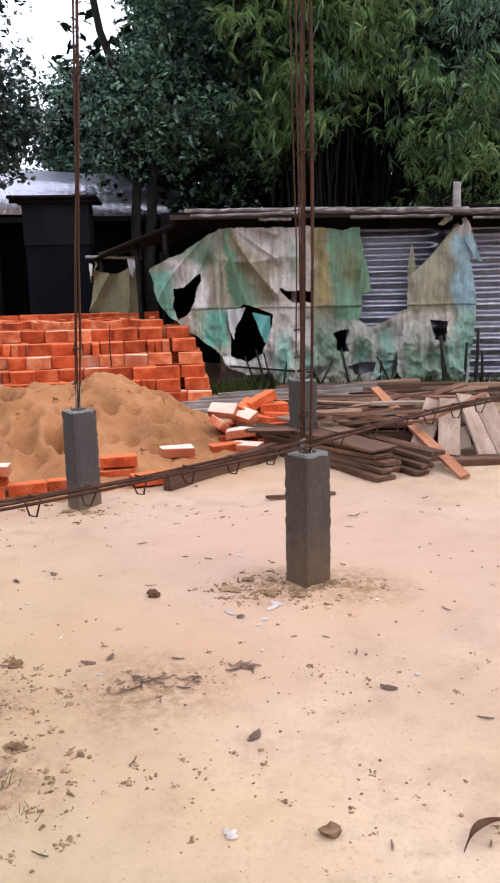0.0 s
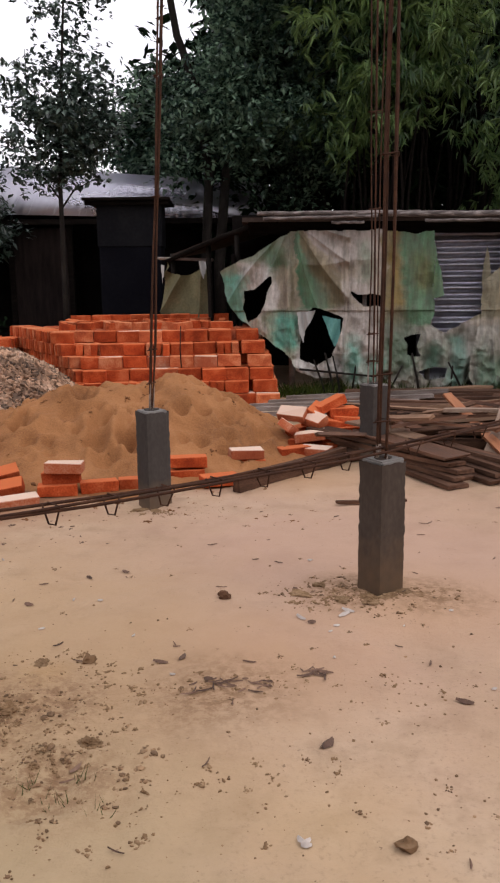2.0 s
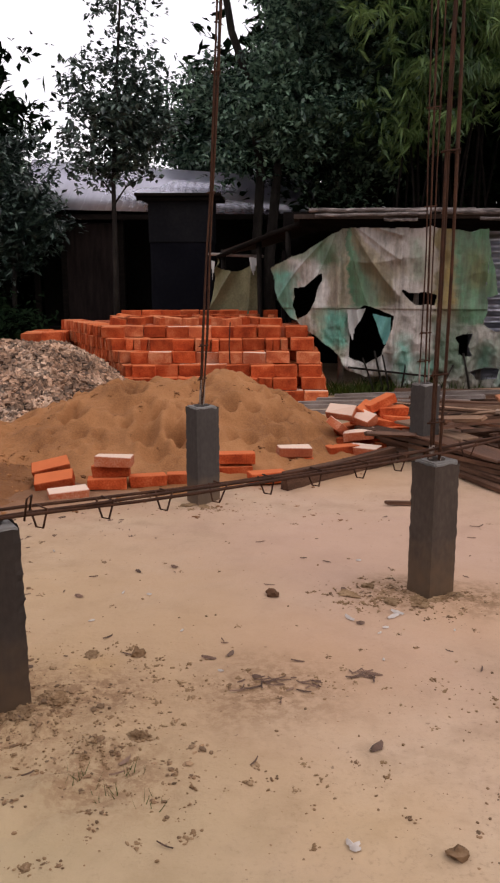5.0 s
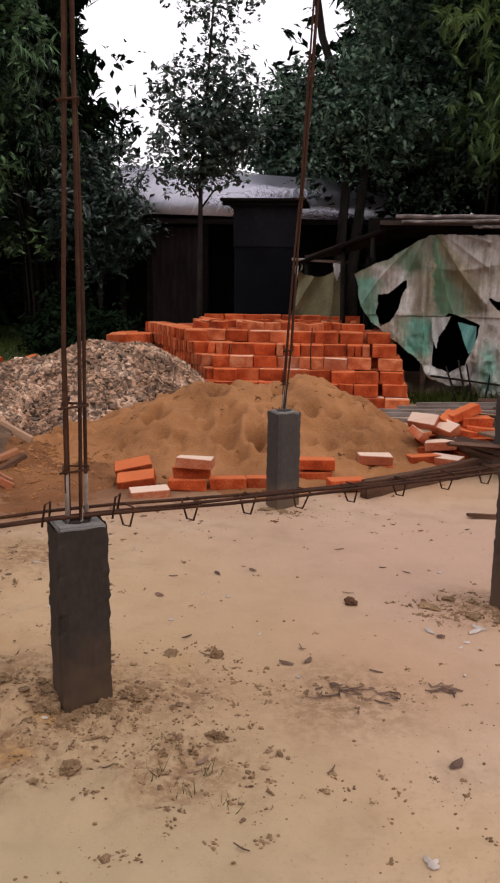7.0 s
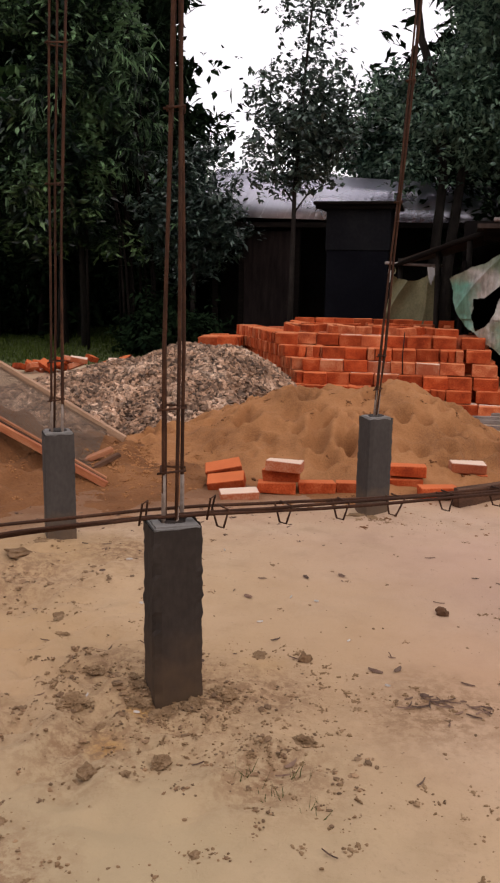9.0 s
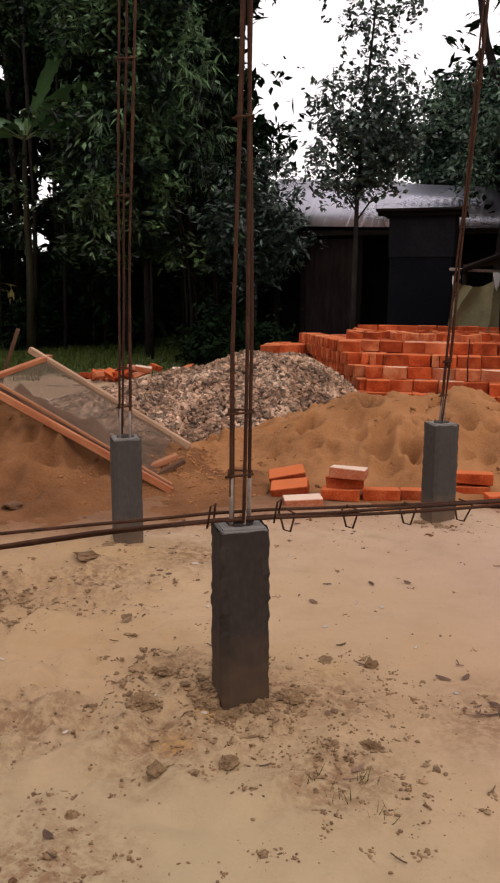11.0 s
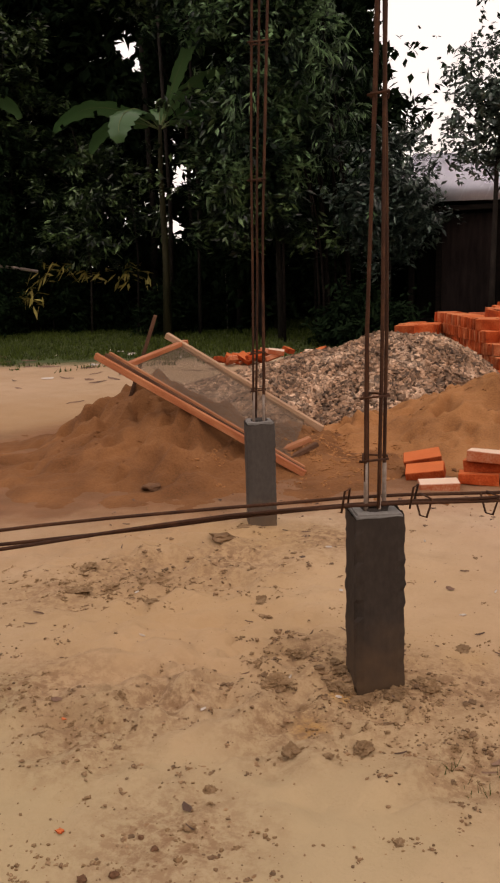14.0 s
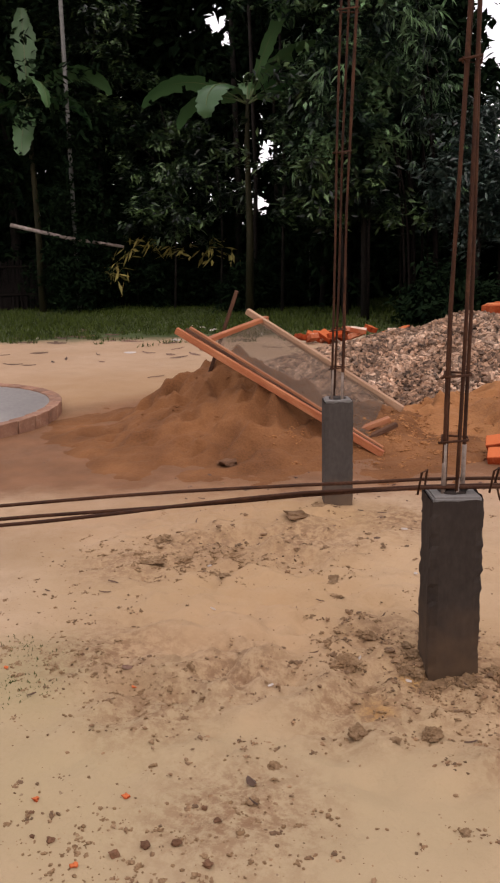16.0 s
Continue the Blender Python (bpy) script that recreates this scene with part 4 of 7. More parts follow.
def chips(count, seed):
    """Flaky stones strewn over the gravel heap."""
    r = np.random.default_rng(seed)
    x, y = r.uniform(-5.6, -1.3, count * 2), r.uniform(7.0, 9.4, count * 2)
    z = gravel_h(x, y)
    ok = z > ground_height(x, y) - 0.01
    x, y, z = x[ok][:count], y[ok][:count], z[ok][:count]
    nn = len(x)
    size = (0.012 + 0.030 * r.random(nn) ** 1.6)[:, None, None] * np.array([1.0, 0.7, 0.38])[None, None]
    cube = np.array([[a, b, c] for a in (-1, 1) for b in (-1, 1) for c in (-1, 1)], float)
    v = cube[None] * size * r.uniform(0.55, 1.15, (nn, 8, 3))
    q = r.normal(size=(nn, 4)) * [1.0, 0.5, 0.5, 1.0]
    q /= np.linalg.norm(q, axis=1)[:, None]
    w, i, j, k = q.T
    R = np.stack([1 - 2 * (j * j + k * k), 2 * (i * j - k * w), 2 * (i * k + j * w), 2 * (i * j + k * w), 1 - 2 * (i * i + k * k), 2 * (j * k - i * w),
                  2 * (i * k - j * w), 2 * (j * k + i * w), 1 - 2 * (i * i + j * j)], 1).reshape(nn, 3, 3)
    v = np.einsum("nij,nkj->nki", R, v) + np.stack([x, y, z + 0.008], 1)[:, None]
    f = np.array([[0, 1, 3, 2], [4, 6, 7, 5], [0, 4, 5, 1], [2, 3, 7, 6], [0, 2, 6, 4], [1, 5, 7, 3]])
    faces = (np.arange(nn)[:, None, None] * 8 + f[None]).reshape(-1, 4)
    ob = put("chips", mesh_from("chips", v.reshape(-1, 3), faces), M_GRAVEL, gravel)
    ob["kind"] = "stuff"


chips(15000, 3)


# ---------------------------------------------------------------- bricks
def brick_mesh(name, sx, sy, sz, material, seed):
    random.seed(seed)
    bm = box_bm(sx, sy, sz, 0.004, (0, 0, 0), 0.012, 1)
    me = bpy.data.meshes.new(name)
    bm.to_mesh(me)
    bm.free()
    me.materials.append(material)
    return me


def lit_dusty_tops(m, colour, amount):
    """Paler colour on whatever faces up: painted sky light on tops, dust on pale bricks."""
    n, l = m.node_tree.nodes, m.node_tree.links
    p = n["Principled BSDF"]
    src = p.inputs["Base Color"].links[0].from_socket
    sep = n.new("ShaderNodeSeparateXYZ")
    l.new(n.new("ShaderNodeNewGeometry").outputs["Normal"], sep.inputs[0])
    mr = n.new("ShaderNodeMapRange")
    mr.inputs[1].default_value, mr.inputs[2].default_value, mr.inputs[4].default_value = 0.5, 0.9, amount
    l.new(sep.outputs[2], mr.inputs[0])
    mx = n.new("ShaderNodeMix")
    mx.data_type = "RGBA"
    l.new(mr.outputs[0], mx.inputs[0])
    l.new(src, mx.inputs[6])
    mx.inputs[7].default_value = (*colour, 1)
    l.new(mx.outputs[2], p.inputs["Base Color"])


M_BRICK_TAN = mat("sandy_orange_brick", [(0.28, 0.052, 0.017), (0.44, 0.105, 0.036), (0.58, 0.22, 0.105)], 8, 90, 0.9, 0.5, 70, vary=0.25, dist=0.006, spec=0.25, spread=(0.36, 0.64))
# Orange bricks get sky-lit tops painted in; only the pale ones are dusted.
lit_dusty_tops(M_BRICK, (0.62, 0.17, 0.062), 0.75)
lit_dusty_tops(M_BRICK_TAN, (0.64, 0.23, 0.10), 0.7)
lit_dusty_tops(M_BRICK_PALE, (0.74, 0.58, 0.46), 0.85)
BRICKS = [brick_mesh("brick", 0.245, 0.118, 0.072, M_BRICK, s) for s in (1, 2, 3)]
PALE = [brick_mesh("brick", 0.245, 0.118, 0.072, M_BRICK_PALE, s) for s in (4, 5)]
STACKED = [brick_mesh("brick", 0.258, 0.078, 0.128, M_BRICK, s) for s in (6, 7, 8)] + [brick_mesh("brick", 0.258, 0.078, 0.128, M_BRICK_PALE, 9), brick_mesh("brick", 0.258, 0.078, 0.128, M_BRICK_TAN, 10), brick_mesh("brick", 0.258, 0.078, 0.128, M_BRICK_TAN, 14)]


def loose_brick(x, y, z, rz=0, rx=0, ry=0, pale=False, label="loose orange clay brick lying on the ground", group="loose bricks"):
    me = (PALE if pale else BRICKS)[random.randrange(2)]
    ob = new("brick", me)
    ob.matrix_world = pose(x, y, z, rx, ry, rz)
    return tagged(ob, label, "brick", group)


random.seed(21)
# low row along the foot of the sand
loose_brick(-1.52, 5.63, 0.036, 8)
loose_brick(-1.265, 5.71, 0.036, 12)
loose_brick(-1.02, 5.77, 0.036, 10)
loose_brick(-1.50, 5.68, 0.11, 3, label="orange brick laid on another at the foot of the sand")
loose_brick(-1.47, 5.63, 0.184, -3, pale=True, label="mortar-dusted brick on top of a small stack")
loose_brick(-1.86, 5.60, 0.055, 8, 22, -8, label="orange brick tilted on its edge against the sand")
loose_brick(-1.91, 5.72, 0.115, 14, 26, -11, label="orange brick tilted on its edge against the sand")
loose_brick(-1.73, 5.42, 0.012, 22, 4, 0, True, label="pale mortar-dusted brick lying flat")
loose_brick(-0.70, 5.98, 0.036, 6)
loose_brick(-0.68, 5.99, 0.125, 4, label="orange brick propped level over another")
loose_brick(-0.47, 5.80, 0.036, 16)
loose_brick(-0.27, 6.26, 0.115, 8, 4, pale=True, label="mortar-dusted brick lying on another")
loose_brick(-0.25, 6.28, 0.036, -10)
# tumbled heap beside the plank pile
LOWER = [(0.05, 6.62, 0.04, 20, 0, 0, 0), (0.22, 6.60, 0.04, -35, 6, 0, 1), (0.44, 6.80, 0.04, 12, 0, 0, 0), (0.60, 7.0, 0.04, -8, 0, 0, 0), (0.20, 7.1, 0.04, 40, 0, 0, 0),
         (0.45, 7.15, 0.04, 15, 0, 0, 0), (0.10, 6.90, 0.05, 80, 0, 8, 0), (0.33, 6.98, 0.05, 60, 0, 0, 0), (0.42, 6.82, 0.13, 4, 0, 0, 0), (0.20, 6.80, 0.14, -14, 6, -10, 1),
         (0.35, 7.15, 0.12, 20, 0, 0, 0), (0.15, 7.15, 0.12, 50, 0, 0, 0)]
UPPER = [(0.04, 6.88, 0.20, 68, 34, 20, 1), (0.38, 6.98, 0.21, 30, 10, 12, 0), (0.56, 6.98, 0.14, 10, 0, 0, 0), (0.54, 7.04, 0.22, -5, 0, 6, 0), (0.30, 7.15, 0.20, -20, 10, 0, 0),
         (0.24, 6.96, 0.26, -52, 30, 10, 1), (0.08, 7.02, 0.30, -30, 36, 0, 1), (0.40, 7.10, 0.37, 24, 0, -20, 0), (0.28, 7.08, 0.31, 65, 30, -10, 0), (0.50, 7.10, 0.30, 12, 6, 0, 0),
         (0.66, 6.86, 0.04, 80, 0, 0, 0)]
for x, y, z, a, b, c, p in LOWER + UPPER:
    loose_brick(x + 0.06, y, (z + 0.004) * (0.9 if z > 0.1 else 1), a, b, c, bool(p), "orange brick in a tumbled heap beside old planks", "tumbled bricks")
# jumbled bricks behind the gravel
for i in range(26):
    x = -6.4 + 1.5 * random.random()
    y = 11.15 + 0.25 * (x + 6) + 0.5 * random.random()
    k = random.random()
    loose_brick(x, y, 0.05 + 0.16 * k * (1 if x > -6 else 0.4), random.uniform(0, 180), random.uniform(-30, 30), random.uniform(-30, 30), i % 4 == 0,
                "red brick in a low jumble at the grass edge", "far bricks")


def brick_stack():
    """Courses of bricks on edge, each set back from the one below; the left side runs back at a slant."""
    base = empty("brick_stack", (-1.2, 9.6, 0))
    random.seed(5)
    L, D, Hc = 0.264, 0.084, 0.130
    # each course: left end, right end, front, rows built singly
    courses = [(-1.92, 0.21, 9.20, 2), (-1.95, 0.19, 9.30, 2), (-1.99, 0.16, 9.44, 3), (-2.08, 0.13, 9.58, 3), (-2.20, 0.08, 9.73, 3), (-2.30, 0.02, 9.92, 3)]

    def lay(x, y, z, turn=0.0, kind=None, loose=1.0):
        me = STACKED[kind if kind is not None else random.choice((0, 1, 2, 0, 1, 2, 0, 1, 4, 5, 2, 3))]
        ob = new("brick", me)
        ob.parent = base
        ob.matrix_local = pose(x + 1.2 + random.uniform(-0.010, 0.010), y - 9.6 + random.uniform(-0.03, 0.03) * loose, z + random.uniform(-0.004, 0.004), random.uniform(-2.5, 2.5) * loose, random.uniform(-1.3, 1.3) * loose,
                               turn + random.uniform(-5, 5) * loose)

    rest_v, rest_f = [], []

    def fill(x, y, z, turn=0.0):
        m = pose(x + 1.2, y - 9.6, z + random.uniform(-0.008, 0.008), random.uniform(-3, 3), 0, turn + random.uniform(-3.5, 3.5))
        b = len(rest_v)
        for a in (-1, 1):
            for c in (-1, 1):
                for e in (-1, 1):
                    rest_v.append(m @ Vector((a * 0.128, c * 0.038, e * 0.063)))
        rest_f.extend([tuple(b + i for i in f) for f in ((0, 1, 3, 2), (4, 6, 7, 5), (0, 4, 5, 1), (2, 3, 7, 6), (0, 2, 6, 4), (1, 5, 7, 3))])

    def left_edge(ci, y):
        x0, _, y0, _ = courses[ci]
        return x0 - 0.56 * max(0.0, y - y0 - 0.1)

    for ci, (x0, x1, y0, rows) in enumerate(courses):
        z = Hc * (ci + 0.5)
        shift = (0.0, 0.11, 0.03, 0.14, 0.06, 0.12)[ci]
        n = int(round((x1 - x0) / L))
        for row in range(rows):
            for k in range(n):
                x = x1 - L * (k + 0.5) - (shift if 0 < k < n - 1 else 0) * 0.5
                yy = y0 + D * row + 0.04 * math.sin(k * 0.9 + ci * 1.7) + 0.025 * ((k * 5 + ci) % 3)
                if row == 0 and (ci * 7 + k * 3) % 9 == 4:
                    for q in range(3):
                        lay(x - 0.087 + 0.087 * q, yy + 0.09, z, 90)
                    continue
                lay(x, yy, z)
        # right flank
        for k in range(7):
            lay(x1 - 0.04, y0 + D * rows + 0.13 + 0.262 * k, z, 90)
        # left flank, brick ends outwards
        if ci >= 1:
            for k in range(21 if ci >= 3 else 9):
                y = y0 + 0.06 + 0.074 * k
                lay(left_edge(ci, y + 0.1) + 0.10, y, z, 28, random.choice((0, 1, 2, 4, 5)), 0.6)
        # hidden body
        if ci < 5:
            part("inner_course", box_bm(x1 - x0 - 0.2, 2.0, 0.118, 0.004, ((x0 + x1) / 2 + 1.2, y0 + 1.3 - 9.6, z)), M_BRICK, base)
    # upper face: rows on edge out to the slanting side
    x0, x1, y0, rows = courses[5]
    for row in range(rows, 19):
        y = y0 + D * row
        left = left_edge(5, y) + 0.2
        for k in range(int((x1 - 0.1 - left) / L)):
            if random.random() < 0.06:
                continue
            fill(x1 - 0.1 - L * (k + 0.5) + 0.1 * (row % 3) - 0.1, y, Hc * 5.5 - 0.014 * random.random())
    # broken pieces and loose bricks lying on top
    for k in range(34):
        lay(-2.35 + 2.0 * random.random(), 10.3 + 1.0 * random.random(), Hc * 6 + 0.012, random.uniform(0, 180), random.choice((1, 2, 4)), 4.0)
    for k in range(8):
        lay(-2.25 + 0.26 * k, 11.42, Hc * 6.45, 2)
    # low shoulder at the far end
    for row in range(8):
        for k in range(2):
            lay(-3.42 + 0.262 * k, 10.75 + D * row, Hc * 4.5, 0)
    part("inner_course", box_bm(0.5, 0.62, 0.5, 0.005, (-3.29 + 1.2, 11.06 - 9.6, 0.26)), M_BRICK, base)
    me = bpy.data.meshes.new("upper_bricks")
    me.from_pydata(rest_v, [], rest_f)
    me.update()
    ob = put("upper_bricks", me, M_BRICK_TOP, base)
    ob["kind"] = "stuff"
    return tagged(base, "stepped stack of new orange bricks laid on edge behind the sand", "brick stack")


M_BRICK_TOP = mat("orange_brick_joined", [(0.28, 0.055, 0.022), (0.42, 0.10, 0.04), (0.52, 0.20, 0.11)], 6, 90, 0.9, 0.5, 70, vary=0.25, island=True, dist=0.004, spec=0.25)


# ---------------------------------------------------------------- sand screen
def sieve():
    BL, TL, TR, BR = Vector((-2.64, 5.41, 0.02)), Vector((-4.17, 5.25, 0.80)), Vector((-4.15, 6.15, 0.89)), Vector((-2.86, 6.22, 0.19))
    base = empty("sand_screen", BL)
    inv = Matrix.Translation(-BL)

    def rail(name, p0, p1, w, t, m, roll=0.0):
        ob = part(name, box_bm((p1 - p0).length, w, t, 0.004), m, base)
        ob.matrix_local = inv @ along(p0, p1, roll)
        return ob

    rail("rail", BL, TL + (TL - BL) * 0.02, 0.03, 0.05, M_WOOD_ORANGE)
    # Dark strip laid in the gap between the rails to stand for its shade.
    rail("rail", BL + Vector((-0.02, 0.020, 0.020)), TL + Vector((0.04, 0.022, 0.020)), 0.018, 0.03, M_WOOD_DARK)
    rail("rail", BL + Vector((-0.02, 0.042, 0.030)), TL + Vector((0.06, 0.042, 0.030)), 0.022, 0.03, M_WOOD_RED)
    rail("rail", BR + (BR - TR) * 0.03, TR, 0.045, 0.05, M_WOOD_TAN)
    a, b = TL.lerp(BL, 0.10), TR.lerp(BR, 0.10)
    rail("cross_bar", a, b + (b - a) * 0.09, 0.055, 0.035, M_WOOD_ORANGE)
    rail("foot_board", Vector((-2.95, 5.56, 0.10)), Vector((-2.72, 5.72, 0.20)), 0.07, 0.035, M_WOOD_RED)
    rail("foot_board", Vector((-2.86, 5.50, 0.06)), Vector((-2.66, 5.70, 0.17)), 0.05, 0.03, M_WOOD_DARK)
    # woven wire
    q = [TL.lerp(BL, 0.11), TR.lerp(BR, 0.11), TR.lerp(BR, 0.92), TL.lerp(BL, 0.92)]
    nrm = (q[1] - q[0]).cross(q[3] - q[0]).normalized()
    if nrm.z < 0:
        nrm = -nrm
    bm = bmesh.new()

    def wire(p, s):
        d = (s - p).normalized()
        o = d.cross(nrm) * 0.0019
        sag = nrm * -0.012
        mid = (p + s) / 2 + sag
        for e, f in ((p, mid), (mid, s)):
            vs = [bm.verts.new(v - BL) for v in (e - o, e + o, f + o, f - o)]
            bm.faces.new(vs)

    for i in range(130):
        f = i / 129
        wire(q[0].lerp(q[3], f), q[1].lerp(q[2], f))
    for i in range(84):
        f = i / 83
        wire(q[0].lerp(q[1], f), q[3].lerp(q[2], f))
    part("wire_mesh", bm, M_WIRE, base, "fine grey wire mesh clogged with sand")
    prop = part("prop", box_bm(0.8, 0.06, 0.03, 0.004), M_WOOD_DARK, base, "dark slanting prop")
    prop.matrix_local = inv @ along((-4.33, 5.78, 0.32), (-4.10, 5.92, 1.06))
    return tagged(base, "leaning wooden sand screen with reddish rails and wire mesh", "sand sieve")


M_WIRE = mat("dull_wire", [(0.10, 0.062, 0.038), (0.18, 0.118, 0.078)], 10, 60, 0.6, 0, metal=0.5)
sieve()


# ---------------------------------------------------------------- timber
def plank(p0, p1, w, t, material=None, roll=0.0, label="weathered wooden plank in a jumbled pile", group="planks", name="plank"):
    p0, p1 = Vector(p0), Vector(p1)
    ln = (p1 - p0).length
    bm = bmesh.new()
    bmesh.ops.create_grid(bm, x_segments=8, y_segments=1, size=0.5)
    ret = bmesh.ops.extrude_face_region(bm, geom=bm.faces[:])
    for v in [g for g in ret["geom"] if isinstance(g, bmesh.types.BMVert)]:
        v.co.z += 1
    bow, tw = random.uniform(-0.012, 0.012), random.uniform(-0.08, 0.08)
    for v in bm.verts:
        x, y, z = v.co
        v.co = Vector((x * ln, y * w * (1 + random.uniform(-0.03, 0.03)), (z - 0.5) * t + bow * math.cos(x * math.pi) + tw * x * y * w))
        if abs(x) > 0.49:
            v.co.x += random.uniform(-0.012, 0.012)
    bmesh.ops.bevel(bm, geom=[e for e in bm.edges if e.calc_face_angle(0) > 0.8], offset=min(0.004, t * 0.2), segments=1, affect="EDGES")
    bmesh.ops.recalc_face_normals(bm, faces=bm.faces[:])
    ob = part(name, bm, material or M_WOOD_DARK)
    ob.matrix_world = along(p0, p1, roll)
    return tagged(ob, label, "plank", group)


M_WOOD_RUDDY = mat("wet_ruddy_board", [(0.06, 0.026, 0.014), (0.16, 0.068, 0.034), (0.30, 0.13, 0.062)], 3, 40, 0.6, 0.4, 30, vary=0.4, stretch=(1, 8, 8), dist=0.004)
random.seed(31)
plank((-0.36, 5.60, 0.055), (0.47, 6.42, 0.055), 0.06, 0.12, M_WOOD_DARK, 0, "dark wet timber beam lying on the ground", "beams", "timber_beam")
plank((0.25, 5.25, 0.014), (0.68, 5.27, 0.014), 0.025, 0.022, M_WOOD_DARK, 0, "short dark stick lying on the soil", "sticks", "stick")
for i in range(5):
    o = 0.028 * i
    plank((0.50 - 0.05 * i, 6.95, 0.022 + o * 1.3), (1.14 + random.uniform(-0.08, 0.1), 5.52 + 0.06 * i, 0.022 + o * 1.3), 0.16, 0.03, M_WOOD_DARK)
for i in range(4):
    plank((0.85, 7.0 + 0.1 * i, 0.03 + 0.035 * i), (1.36 + 0.05 * i, 5.60 + 0.04 * i, 0.025 + 0.035 * i), 0.11, 0.032, M_WOOD_DARK)
plank((0.66, 6.50, 0.21), (1.13, 5.72, 0.175), 0.24, 0.022, M_WOOD_RUDDY, 0, "broad brown board on top of the plank pile")
plank((0.62, 6.9, 0.22), (0.98, 6.2, 0.215), 0.16, 0.022, M_WOOD, 0, "brown stained board on top of the plank pile")
for i in range(16):
    y = 6.6 + 0.17 * i + random.uniform(-0.1, 0.1)
    x = 0.62 + random.uniform(-0.1, 0.4)
    z = (0.15 + 0.05 * random.random() + 0.010 * min(i, 5)) * min(1.0, max(0.3, 1 - 0.42 * (y - 7.1)))
    ln = random.uniform(1.2, 2.3)
    a = random.uniform(-0.45, 0.35)
    plank((x, y, z + random.uniform(-0.05, 0.08)), (x + ln * math.cos(a), y + ln * math.sin(a), z + random.uniform(-0.05, 0.08)), random.uniform(0.06, 0.15), 0.028,
          random.choice([M_WOOD_DARK, M_WOOD_RUDDY, M_WOOD_DARK, M_WOOD]), random.uniform(-12, 12))
for i in range(9):
    y = 6.5 + 0.33 * i
    plank((0.5 + 0.05 * i, y, 0.04), (2.3 + 0.1 * i, y + random.uniform(-0.2, 0.3), 0.05), 0.2, 0.07, M_WOOD_DARK)
    plank((0.6 + 0.04 * i, y + 0.1, 0.115), (2.1 + 0.1 * i, y + random.uniform(-0.2, 0.3), 0.12), 0.2, 0.07, M_WOOD_DARK)
for i in range(5):
    plank((-0.55 + 0.2 * i, 8.4 + 0.12 * i, 0.05 + 0.02 * i), (1.1 + 0.2 * i, 7.9 + 0.2 * i, 0.12 + 0.02 * i), 0.045, 0.04, M_BAMBOO, 0, "split bamboo pole lying beside the bricks", "poles", "bamboo_pole")
plank((1.49, 7.30, 0.37), (1.605, 5.47, 0.02), 0.072, 0.028, M_WOOD_RED, 12, "reddish new plank leaning over the pile")
plank((1.35, 6.9, 0.30), (2.0, 6.75, 0.30), 0.07, 0.03, M_WOOD_PALE, 0, "pale stripped batten across the plank pile")
for x0, y0, x1, y1, z1, w, r in ((1.50, 6.12, 1.80, 6.62, 0.35, 0.15, 10), (1.68, 5.98, 1.90, 6.58, 0.36, 0.16, 6), (1.86, 6.12, 1.95, 6.65, 0.35, 0.11, -14), (1.95, 5.92, 2.03, 6.60, 0.38, 0.14, 10), (2.10, 5.90, 2.14, 6.58, 0.38, 0.15, -6)):
    plank((x0, y0, 0.05), (x1, y1, z1), w, 0.026, M_WOOD_PALE, r, "pale cement-smeared shuttering board leaning on the pile", "shuttering boards", "shuttering_board")
plank((1.62, 5.86, 0.03), (2.3, 5.86, 0.03), 0.12, 0.05, M_WOOD_DARK)
# thin laths thrown over the pile at all angles
for i in range(34):
    x, y = random.uniform(0.65, 2.3), random.uniform(6.3, 7.9)
    a, ln = random.choice([random.gauss(-0.5, 0.25), random.gauss(0.15, 0.2), random.gauss(-1.1, 0.2)]), random.uniform(0.5, 1.3)
    z = (0.20 + 0.12 * random.random()) * min(1.0, max(0.45, 1 - 0.35 * (y - 6.9)))
    up = random.uniform(-0.05, 0.09)
    plank((x - ln / 2 * math.cos(a), y - ln / 2 * math.sin(a), z - up), (x + ln / 2 * math.cos(a), y + ln / 2 * math.sin(a), z + up), random.uniform(0.025, 0.06), random.uniform(0.014, 0.028),
          random.choice([M_WOOD_RUDDY, M_WOOD_DARK, M_WOOD_RUDDY, M_WOOD]), random.uniform(-30, 30), "thin split lath thrown on the plank pile", "laths", "lath")
for i in range(10):
    x = 1.5 + 0.25 * i
    plank((x, 8.2 + 0.1 * i, 0.06 + 0.05 * (i % 3)), (x + 1.3, 8.0 + random.uniform(-0.4, 0.6), 0.10 + 0.05 * (i % 3)), 0.07, 0.04, random.choice([M_WOOD_DARK, M_BAMBOO, M_WOOD]), 0)

brick_stack()


# ---------------------------------------------------------------- hut with tarpaulin front
HU = Vector((0.977, -0.213, 0))
HN = Vector((-0.213, -0.977, 0))
HO = Vector((0.10, 10.28, 0))


def hut_at(x, z, out=0.0):
    """A place on the hut's front: world x, height, distance in front of the wall."""
    s = (x - HO.x) / HU.x
    return HO + HU * s + Vector((0, 0, z)) + HN * out


